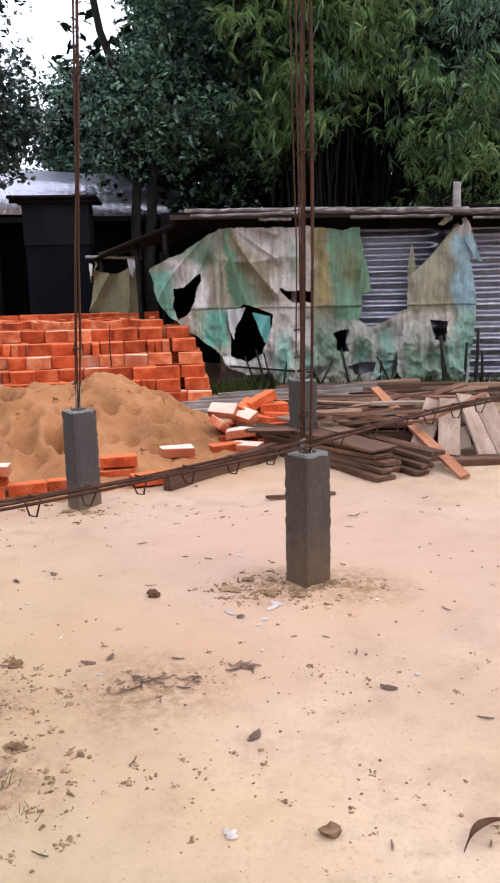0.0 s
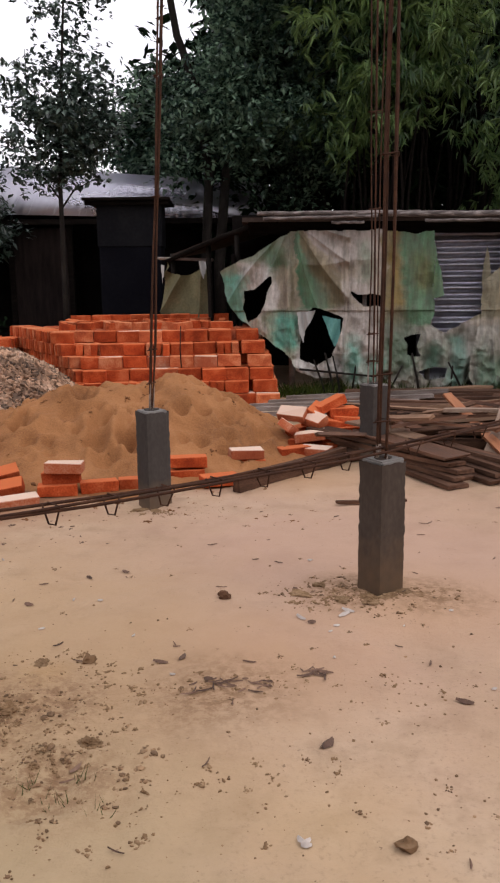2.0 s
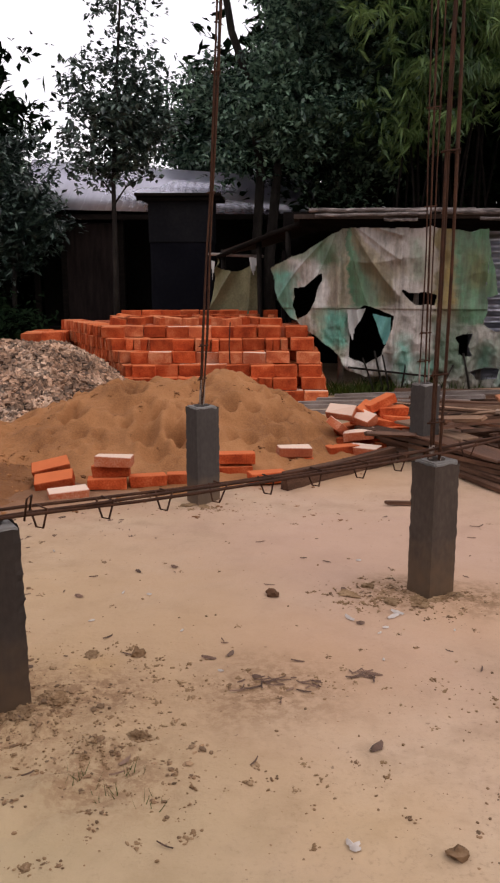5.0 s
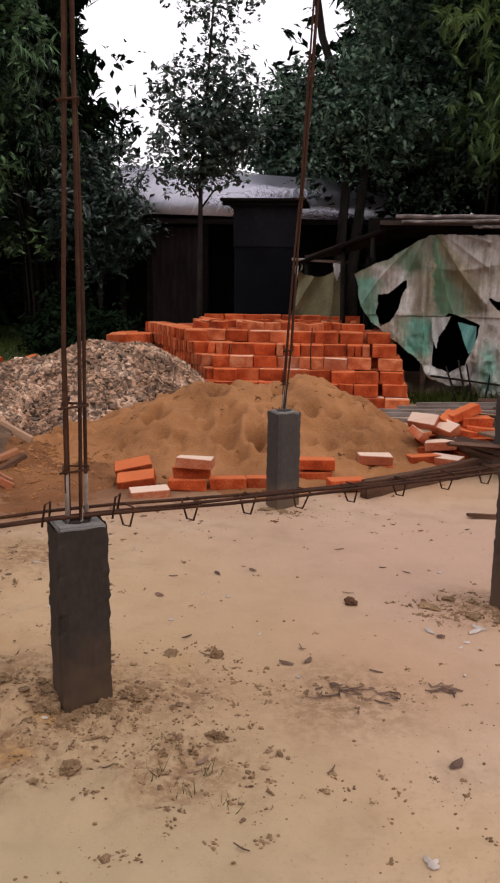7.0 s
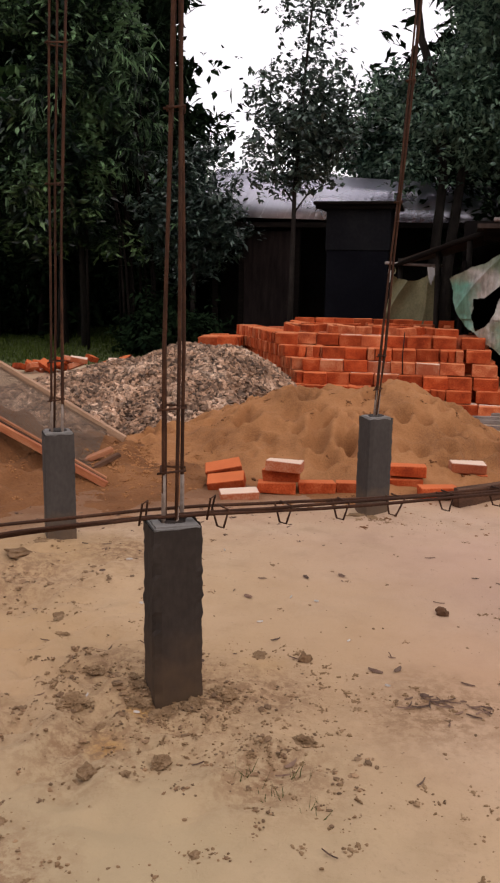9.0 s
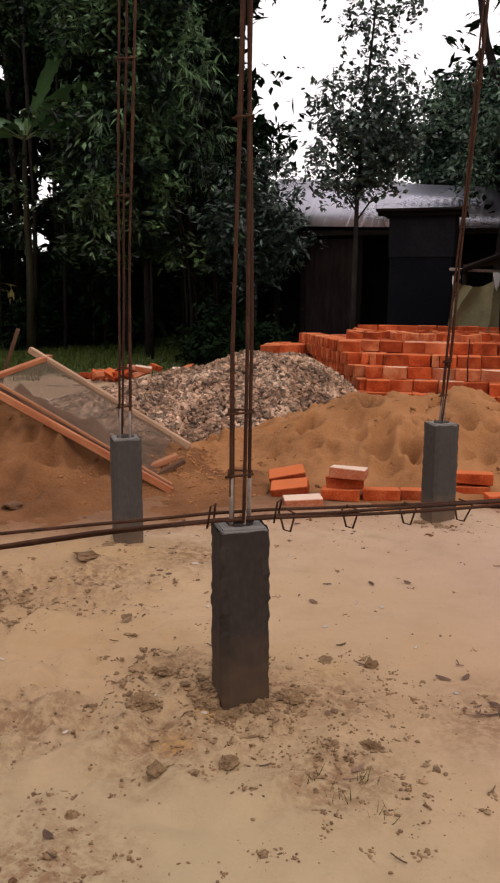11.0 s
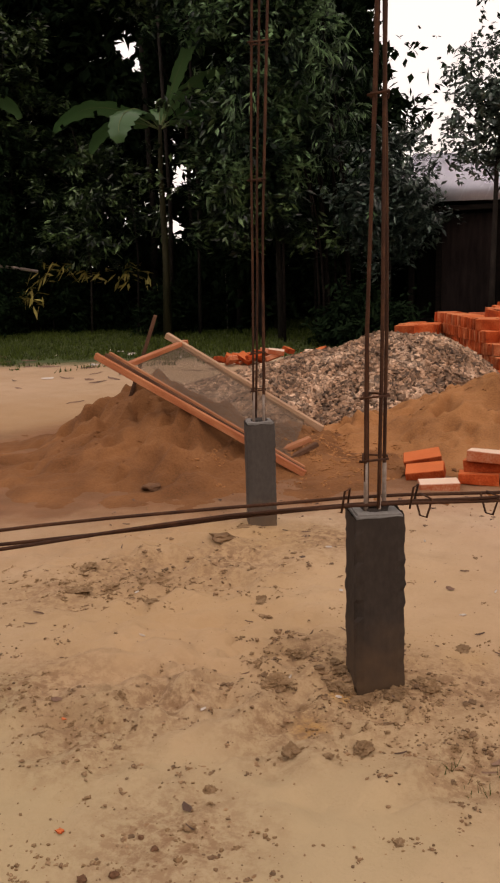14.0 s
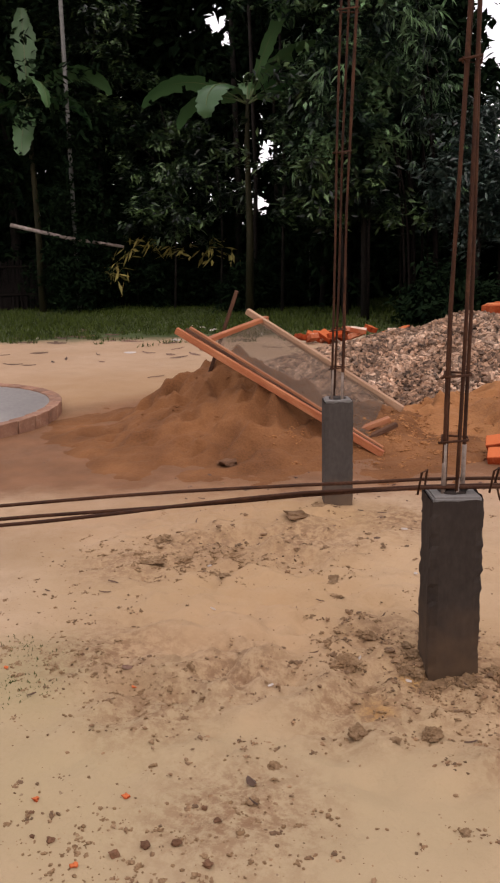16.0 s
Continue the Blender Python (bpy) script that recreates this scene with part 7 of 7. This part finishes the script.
# ---------------------------------------------------------------- grass
def grass(name, label, count, seed, inside, hmin, hmax, box, wide=0.010):
    r = np.random.default_rng(seed)
    x, y = r.uniform(box[0], box[1], count), r.uniform(box[2], box[3], count)
    ok = inside(x, y)
    x, y = x[ok], y[ok]
    nn = len(x)
    z = ground_height(x, y) - 0.005
    h = r.uniform(hmin, hmax, nn) * (0.6 + 0.8 * np.clip(fbm(x * 0.8, y * 0.8, 5, 3) + 0.5, 0, 1))
    az = r.uniform(0, 2 * np.pi, nn)
    w = wide * (0.6 + 0.8 * r.random(nn))
    lean = r.normal(0, 0.35, (nn, 2)) * h[:, None]
    p = np.stack([x, y, z], 1)
    s = np.stack([np.cos(az) * w, np.sin(az) * w, 0 * az], 1)
    t = p + np.concatenate([lean, h[:, None]], 1)
    verts = np.stack([p - s, p + s, t], 1).reshape(-1, 3)
    ob = put(name, mesh_from(name, verts, np.arange(nn * 3).reshape(-1, 3)), M_GRASS)
    return tagged(ob, label, "grass", kind="stuff")


def lawn(x, y):
    d = -0.545 * x + 0.838 * y + 1.2 * fbm(x * 0.7, y * 0.7, 15, 4)
    return (d > 13.6) & ((d > 14.4) | (fbm(x * 3, y * 3, 25, 2) > 0.05)) & (x < -2.6)


grass("grass", "short green grass beyond the bare yard", 150000, 3, lawn, 0.04, 0.11, (-22, -2.6, 5, 24))
grass("grass", "rank dark grass round the hut and brick stack", 6000, 5, lambda x, y: (y > 9.75 - 0.1 * x) | ((x > 2.6) & (y > 9.0)), 0.05, 0.17, (0.2, 4.2, 8.9, 10.3))
for k, (x, y) in enumerate(((-0.92, 2.40), (-0.80, 2.36), (-1.02, 2.46), (-0.86, 2.50))):
    grass("grass_tuft", "small tuft of sparse grass in the sandy soil", 11, 60 + k, lambda a, b: a > -99, 0.02, 0.05, (x - 0.035, x + 0.035, y - 0.035, y + 0.035), 0.0016)


for k, (x, y) in enumerate(((-2.51, 2.06), (-2.49, 2.11), (-2.52, 1.99), (-2.63, 2.27), (-2.75, 2.31))):
    grass("grass_tuft", "low mossy weeds creeping over the soil", 60, 70 + k, lambda a, b: a > -99, 0.004, 0.014, (x - 0.10, x + 0.10, y - 0.06, y + 0.06), 0.003)


# ---------------------------------------------------------------- clods, stones and litter on the soil
def lumps(name, label, places, material, category, rest=None):
    """Small rough lumps: rows of x, y, radius, squash."""
    r = np.random.default_rng(99)
    bm = bmesh.new()
    bmesh.ops.create_icosphere(bm, subdivisions=1, radius=1)
    bm.verts.ensure_lookup_table()
    iv = np.array([v.co[:] for v in bm.verts])
    fc = np.array([[v.index for v in f.verts] for f in bm.faces])
    bm.free()
    P = np.asarray(places, float)
    knots = np.repeat(P[P[:, 2] > 0.007], 7, axis=0)
    spread_out = r.normal(size=(len(knots), 2)) * knots[:, 2:3] * 1.1
    knots[:, :2] += spread_out
    knots[:, 2] *= r.uniform(0.25, 0.6, len(knots))
    P[P[:, 2] > 0.007, 2] *= 0.8
    P = np.concatenate([P, knots])
    nn = len(P)
    z = (rest or ground_height)(P[:, 0], P[:, 1])
    sc = P[:, 2][:, None, None] * r.uniform(0.65, 1.25, (nn, len(iv), 1)) * np.stack([r.uniform(0.8, 1.5, nn), r.uniform(0.7, 1.1, nn), P[:, 3]], 1)[:, None]
    v = iv[None] * sc
    a = r.uniform(0, np.pi, nn)
    c, s = np.cos(a)[:, None], np.sin(a)[:, None]
    v = np.stack([v[..., 0] * c - v[..., 1] * s, v[..., 0] * s + v[..., 1] * c, v[..., 2]], -1)
    v = v + np.stack([P[:, 0], P[:, 1], z + 0.3 * P[:, 2] * P[:, 3]], 1)[:, None]
    faces = (np.arange(nn)[:, None, None] * len(iv) + fc[None]).reshape(-1, 3)
    return tagged(put(name, mesh_from(name, v.reshape(-1, 3), faces), material), label, category, kind="stuff")


def cluster(n, x, y, sx, sy, r0, r1):
    n = int(n * 1.1)
    return np.stack([rng.normal(x, sx, n), rng.normal(y, sy, n), r0 * 0.45 + (r1 * 0.8 - r0 * 0.45) * rng.random(n) ** 6, rng.uniform(0.3, 0.7, n)], 1)


groups = [cluster(240, *COLS[1], 0.22, 0.2, 0.004, 0.020), cluster(60, -1.62, 2.98, 0.14, 0.10, 0.006, 0.026), cluster(90, -1.5, 2.55, 0.22, 0.12, 0.004, 0.020), cluster(40, -1.1, 2.78, 0.10, 0.08, 0.006, 0.024), cluster(70, -1.05, 2.98, 0.2, 0.16, 0.004, 0.014), cluster(130, 0.06, 3.86, 0.16, 0.10, 0.004, 0.020), cluster(60, 0.45, 3.75, 0.18, 0.14, 0.004, 0.016), cluster(150, -2.35, 3.75, 0.35, 0.15, 0.005, 0.024), cluster(150, -2.75, 3.45, 0.3, 0.14, 0.005, 0.022), cluster(130, -1.95, 2.5, 0.3, 0.2, 0.003, 0.013), cluster(100, -2.4, 2.45, 0.35, 0.3, 0.003, 0.012)]
groups += [cluster(120, -2.06, 2.15, 0.3, 0.15, 0.002, 0.010), cluster(130, -1.6, 1.95, 0.35, 0.16, 0.002, 0.010), cluster(90, -2.9, 3.1, 0.3, 0.2, 0.003, 0.014), cluster(90, -1.05, 2.55, 0.2, 0.14, 0.003, 0.016), cluster(150, -0.5, 2.95, 0.45, 0.12, 0.002, 0.009), cluster(60, -0.9, 2.5, 0.16, 0.14, 0.004, 0.02), cluster(90, 0.25, 2.9, 0.3, 0.2, 0.002, 0.009), cluster(70, 0.2, 2.35, 0.2, 0.15, 0.002, 0.011), cluster(90, -2.0, 4.3, 0.5, 0.3, 0.004, 0.018), cluster(60, -0.9, 5.2, 0.3, 0.1, 0.004, 0.016)]
n = 1000
groups.append(np.stack([rng.uniform(-3.6, 1.4, n), 1.6 + 3.6 * rng.random(n) ** 1.7, 0.0015 + 0.007 * rng.random(n) ** 2.5, rng.uniform(0.4, 0.8, n)], 1))
n = 1300
groups.append(np.stack([rng.uniform(-3.3, -0.9, n), rng.uniform(1.6, 3.3, n), 0.0015 + 0.009 * rng.random(n) ** 4, rng.uniform(0.4, 0.8, n)], 1))
groups[-1] = groups[-1][fbm(groups[-1][:, 0] * 2.6, groups[-1][:, 1] * 2.6, 17, 3) > 0.0]
lumps("clods", "small damp clods and crumbs of soil strewn about", np.concatenate(groups), M_CLOD, "clods")
n = 130
lumps("crumbs", "dark crumbs of clay and stone on the sand", np.stack([rng.uniform(-4.8, -1.0, n), rng.uniform(4.2, 5.6, n), rng.uniform(0.003, 0.012, n), rng.uniform(0.4, 0.8, n)], 1), M_LITTER, "crumbs")


def on_heaps(x, y):
    return np.maximum(np.maximum(sand_a(x, y), sand_b(x, y)), ground_height(x, y))


n = 700
lumps("sand_lumps", "small damp lumps of sand strewn over the heaps", np.stack([rng.uniform(-5.2, 0.2, n), rng.uniform(4.9, 7.3, n), 0.003 + 0.018 * rng.random(n) ** 5, rng.uniform(0.4, 0.8, n)], 1), M_SAND_WET, "sand lumps", on_heaps)
n = 900
lumps("sand_lumps", "sand spilled between the two heaps", np.stack([rng.normal(-2.75, 0.4, n), rng.normal(5.75, 0.3, n), 0.003 + 0.02 * rng.random(n) ** 4, rng.uniform(0.4, 0.8, n)], 1), M_SAND, "sand lumps", on_heaps)


def stone(x, y, r, material, label, squash=0.7, seed=1):
    rs = random.Random(seed)
    bm = bmesh.new()
    bmesh.ops.create_icosphere(bm, subdivisions=2, radius=r)
    for v in bm.verts:
        k = 0.85 + 0.75 * noise.noise(Vector((v.co.x, v.co.y, v.co.z)) / r * 1.3 + Vector((seed * 3.1, 0, 0))) + rs.uniform(-0.10, 0.10)
        v.co = Vector((v.co.x * k * 1.15, v.co.y * k, v.co.z * k * squash))
    ob = part("stone", bm, material)
    ob.location = (x, y, float(on_heaps(np.array([x]), np.array([y]))[0]) + r * squash * 0.6)
    return tagged(ob, label, "stone", "loose stones")


stone(-0.456, 3.79, 0.027, M_STONE, "rounded reddish-brown stone lying on the soil", 0.75, 2)
stone(-0.955, 3.24, 0.026, M_MUD, "dark grey-brown lump of stone on the soil", 0.8, 3)
stone(-2.53, 3.99, 0.07, M_MUD, "flat brown clod lying on the soil", 0.3, 4)
stone(-3.42, 4.70, 0.06, M_STONE, "flat brown stone on the sand", 0.45, 5)
stone(-0.03, 2.18, 0.026, M_MUD, "small clod on the soil", 0.6, 10)


def clod(x, y, r, tall=0.5, seed=1):
    """A crumbling clod: one lumpy, half-sunk mass with a ragged skirt."""
    rs = random.Random(seed)
    bm = bmesh.new()
    bmesh.ops.create_icosphere(bm, subdivisions=4, radius=1)
    off = Vector((seed * 1.7, seed * 0.3, 0))
    spin, stretch = rs.uniform(0, 3.1), rs.uniform(1.0, 1.45)
    c, q = math.cos(spin), math.sin(spin)
    for v in bm.verts:
        p = v.co.copy()
        f = 0.72 + 0.55 * noise.noise(p * 1.3 + off) + 0.42 * abs(noise.noise(p * 2.9 + off)) + 0.22 * noise.noise(p * 6.5 + off)
        a, b = p.x * f * r * stretch, p.y * f * r
        v.co = Vector((a * c - b * q, a * q + b * c, (p.z * f + 0.1) * r * tall))
    ob = part("clod", bm, M_CRUST)
    ob.location = (x, y, gz(x, y))
    return tagged(ob, "crumbled clod of dark damp soil lying on the sand", "clod", "clods")


M_CRUST = mat("crumbling_soil", [(0.135, 0.076, 0.038), (0.235, 0.145, 0.078), (0.36, 0.245, 0.145)], 22, 110, 0.95, 0.9, 70, vary=0.18, dist=0.012, spec=0.15)
# clods dug up round the columns and across the yard: x, y, radius, flatness
OPEN_CLODS = [(-1.775, 2.9, 0.03, 0.8), (-1.636, 2.705, 0.06, 0.6), (-1.68, 2.963, 0.045, 0.5), (-1.92, 3.2, 0.03, 0.5), (-1.93, 3.0, 0.025, 0.5), (-2.545, 3.4, 0.065, 0.5),
              (-2.706, 3.255, 0.06, 0.5), (-2.41, 3.33, 0.035, 0.8), (-2.8, 3.14, 0.06, 0.4), (-2.96, 3.43, 0.06, 0.4), (-2.42, 3.15, 0.035, 0.4), (-2.076, 2.424, 0.022, 0.9),
              (-1.588, 2.13, 0.026, 0.6), (-2.02, 3.37, 0.04, 0.3), (-1.55, 1.97, 0.025, 0.4), (-1.75, 2.8, 0.025, 0.5), (-1.52, 2.93, 0.028, 0.5), (-1.5, 2.6, 0.028, 0.5),
              (-1.46, 2.82, 0.04, 0.4), (-2.5, 4.22, 0.05, 0.3)]
COLUMN_CLODS = [(-1.261, 2.478, 0.042, 0.7), (-1.172, 2.852, 0.06, 0.6), (-0.87, 2.702, 0.05, 0.5), (-1.435, 2.363, 0.042, 0.6), (-1.13, 3.233, 0.04, 0.3), (-1.05, 2.12, 0.024, 0.4),
                (-1.33, 2.36, 0.022, 0.5), (-0.12, 3.83, 0.05, 0.4), (0.05, 3.74, 0.04, 0.4), (0.17, 3.68, 0.045, 0.4), (-0.02, 3.92, 0.035, 0.5), (-1.42, 2.745, 0.05, 0.4),
                (-1.335, 2.715, 0.055, 0.4), (-1.25, 2.755, 0.05, 0.45), (0.17, 3.755, 0.045, 0.4), (0.25, 3.735, 0.05, 0.35), (0.33, 3.78, 0.04, 0.4), (-0.95, 5.25, 0.05, 0.35),
                (-0.86, 5.23, 0.05, 0.35)]
CLODS = OPEN_CLODS + COLUMN_CLODS
for k, (x, y, r, tall) in enumerate(CLODS):
    clod(x, y, 0.78 * r, tall * 0.9, 300 + k)
crumbs = [np.stack([rng.normal(x, 1.25 * r, 16), rng.normal(y, 1.05 * r, 16), r * rng.uniform(0.05, 0.2, 16), rng.uniform(0.5, 0.9, 16)], 1) for x, y, r, _ in CLODS]
PATCHES = [(-2.19, 2.27, 0.12, 0.07, 300), (-2.06, 2.05, 0.15, 0.05, 60), (-1.79, 1.60, 0.18, 0.06, 170), (-1.55, 1.97, 0.12, 0.06, 60), (-1.60, 1.74, 0.20, 0.06, 110), (-2.62, 2.24, 0.15, 0.12, 260), (-2.90, 3.15, 0.25, 0.09, 150),
           (-2.55, 3.38, 0.22, 0.08, 330), (-2.75, 3.2, 0.16, 0.06, 160), (-2.0, 3.40, 0.28, 0.09, 110), (-1.05, 3.20, 0.20, 0.08, 130), (-0.92, 2.88, 0.16, 0.13, 90), (-0.45, 3.03, 0.22, 0.045, 130), (0.10, 2.95, 0.25, 0.10, 60), (-0.75, 2.35, 0.16, 0.12, 90),
           (-0.35, 2.45, 0.22, 0.14, 70), (-1.65, 2.85, 0.17, 0.13, 150), (0.05, 3.72, 0.16, 0.07, 170), (-0.80, 5.15, 0.20, 0.06, 60)]
crumbs += [np.stack([rng.normal(x, a, n), rng.normal(y, b, n), 0.002 + 0.009 * rng.random(n) ** 3.5, rng.uniform(0.4, 0.8, n)], 1) for x, y, a, b, n in ((*p[:4], int(p[4] * 0.75)) for p in PATCHES)]
crumbs.append(np.stack([rng.normal(-1.20, 0.16, 260), rng.normal(2.62, 0.10, 260), 0.002 + 0.007 * rng.random(260) ** 2, rng.uniform(0.5, 0.9, 260)], 1))
lumps("crumbs", "loose crumbs of damp soil round the clods", np.concatenate(crumbs), M_CRUST, "crumbs")


stone(-1.905, 1.610, 0.011, M_STONE, "brown pebble pressed into the soil", 0.6, 20)
stone(-1.976, 1.473, 0.011, M_STONE, "brown pebble pressed into the soil", 0.6, 21)
stone(-1.697, 1.715, 0.013, M_STONE, "brown pebble pressed into the soil", 0.6, 22)
stone(-1.630, 1.750, 0.013, M_STONE, "brown pebble pressed into the soil", 0.6, 23)
stone(-1.744, 1.658, 0.013, M_STONE, "brown pebble pressed into the soil", 0.6, 24)
stone(-1.526, 1.728, 0.014, M_STONE, "brown pebble pressed into the soil", 0.6, 25)
stone(-1.590, 1.862, 0.010, M_STONE, "brown pebble pressed into the soil", 0.6, 26)
stone(-1.650, 1.893, 0.008, M_STONE, "brown pebble pressed into the soil", 0.6, 27)
stone(-2.023, 1.662, 0.007, M_STONE, "brown pebble pressed into the soil", 0.6, 28)
stone(-2.001, 2.340, 0.009, M_STONE, "brown pebble pressed into the soil", 0.6, 29)
stone(-2.419, 3.353, 0.013, M_STONE, "brown pebble pressed into the soil", 0.6, 30)
stone(-2.227, 2.851, 0.008, M_STONE, "brown pebble pressed into the soil", 0.6, 31)
stone(-2.101, 2.917, 0.010, M_STONE, "brown pebble pressed into the soil", 0.6, 32)
stone(-2.474, 2.333, 0.008, M_STONE, "brown pebble pressed into the soil", 0.6, 33)
stone(-1.953, 1.600, 0.007, M_STONE, "brown pebble pressed into the soil", 0.6, 34)
stone(-2.656, 2.152, 0.008, M_BRICK, "small chip of red brick on the soil", 0.6, 50)
stone(-2.043, 1.698, 0.009, M_BRICK, "small chip of red brick on the soil", 0.6, 51)
stone(-1.851, 1.829, 0.011, M_BRICK, "small chip of red brick on the soil", 0.6, 52)
stone(-1.795, 1.578, 0.010, M_BRICK, "small chip of red brick on the soil", 0.6, 53)
stone(-2.326, 1.763, 0.009, M_BRICK, "small chip of red brick on the soil", 0.6, 54)
stone(-2.200, 2.279, 0.007, M_BRICK, "small chip of red brick on the soil", 0.6, 55)


def scraps(name, label, count, box, lmin, lmax, wmin, wmax, material, seed, curve=0.2):
    """Thin twigs, leaves or chips lying flat."""
    r = np.random.default_rng(seed)
    bm = bmesh.new()
    for _ in range(count):
        x, y, a = r.uniform(box[0], box[1]), r.uniform(box[2], box[3]), r.uniform(0, 6.28)
        if r.random() < 0.7:
            a = r.normal(0.1, 0.5)
        ln, w = r.uniform(lmin, lmax), r.uniform(wmin, wmax)
        d, s = Vector((math.cos(a), math.sin(a), 0)), Vector((-math.sin(a), math.cos(a), 0))
        z = gz(x, y) + 0.004
        rows = []
        for i in range(5):
            q = i / 4 - 0.5
            c = Vector((x, y, z)) + d * ln * q + s * curve * ln * (q * q) + Vector((0, 0, 0.012 * r.random() * ln * 8 * abs(q)))
            ww = w * (1 - 1.2 * abs(q)) * 0.5 + 0.001
            rows.append([bm.verts.new(c + s * ww), bm.verts.new(c + Vector((0, 0, ww * 0.9 + 0.002))), bm.verts.new(c - s * ww)])
        for p, q in zip(rows, rows[1:]):
            for k in range(2):
                bm.faces.new((p[k], p[k + 1], q[k + 1], q[k]))
    return tagged(part(name, bm, material), label, "litter", kind="stuff")


scraps("twigs", "dark dead twigs and leaf bits scattered on the soil", 90, (-3.4, 1.3, 1.9, 5.2), 0.015, 0.06, 0.002, 0.006, M_LITTER, 3)
scraps("twigs", "dark heap of rotting twigs on the soil", 26, (-0.58, -0.30, 2.95, 3.05), 0.02, 0.07, 0.002, 0.005, M_LITTER, 4)
scraps("twigs", "dark heap of rotting twigs on the soil", 12, (-0.19, -0.10, 3.04, 3.10), 0.02, 0.07, 0.003, 0.008, M_LITTER, 6)
scraps("twigs", "dead sticks and leaves strewn at the grass edge", 60, (-12.5, -6.0, 7.6, 11.8), 0.08, 0.4, 0.015, 0.05, M_LITTER, 14)
scraps("paper_scraps", "pale scraps lying at the grass edge", 9, (-11.5, -7.5, 9.2, 13.0), 0.08, 0.22, 0.04, 0.08, M_SCRAP, 15)
scraps("dead_leaves", "dry curled leaves on the soil", 20, (-2.4, 1.0, 2.0, 4.2), 0.03, 0.06, 0.014, 0.024, M_LITTER, 5)
scraps("paper_scraps", "pale scraps of paper and shell on the soil", 22, (-2.6, 0.6, 2.0, 4.4), 0.012, 0.035, 0.006, 0.012, M_SCRAP, 8)
scraps("paper_scraps", "pale chips lying by a column", 3, (-0.16, 0.06, 3.56, 3.62), 0.04, 0.07, 0.016, 0.022, M_SCRAP, 9)
scraps("paper_scraps", "crumpled pale scrap on the soil", 3, (-0.30, -0.27, 2.19, 2.23), 0.025, 0.045, 0.012, 0.018, M_SCRAP, 10)
scraps("dead_leaves", "dark curled dead leaf on the soil", 1, (-0.16, -0.155, 2.63, 2.64), 0.06, 0.065, 0.03, 0.032, M_LITTER, 12)


# ---------------------------------------------------------------- plain unseen wall added behind the yard to darken sides facing it
wall = part("blocker_wall_south", box_bm(22, 0.25, 3.2, 0.02, (-1, -4.0, 1.6)), M_WALL)
tagged(wall, "plain unseen wall added to close the yard and block light", "wall", kind="structure")


def big_dead_leaf(x0, y0, x1, y1):
    bm = bmesh.new()
    a, c = Vector((x0, y0, gz(x0, y0) + 0.006)), Vector((x1, y1, gz(x1, y1) + 0.012))
    d = c - a
    s = Vector((-d.y, d.x, 0)).normalized()
    rows = []
    for i in range(11):
        q = i / 10
        w = 0.002 + 0.011 * max(0.0, math.sin(max(0, q - 0.25) / 0.75 * math.pi)) ** 0.7
        p = a + d * q + s * 0.02 * math.sin(q * 3.1) + Vector((0, 0, 0.012 * math.sin(q * 3.1)))
        rows.append([bm.verts.new(p + s * w + Vector((0, 0, 0.008))), bm.verts.new(p), bm.verts.new(p - s * w + Vector((0, 0, 0.008)))])
    for p, q in zip(rows, rows[1:]):
        for k in range(2):
            bm.faces.new((p[k], p[k + 1], q[k + 1], q[k]))
    bmesh.ops.solidify(bm, geom=bm.faces[:], thickness=0.002)
    return tagged(part("dead_leaf", bm, M_STONE), "large curled grey-brown dead leaf on the soil", "leaf")


big_dead_leaf(0.27, 2.06, 0.41, 2.15)
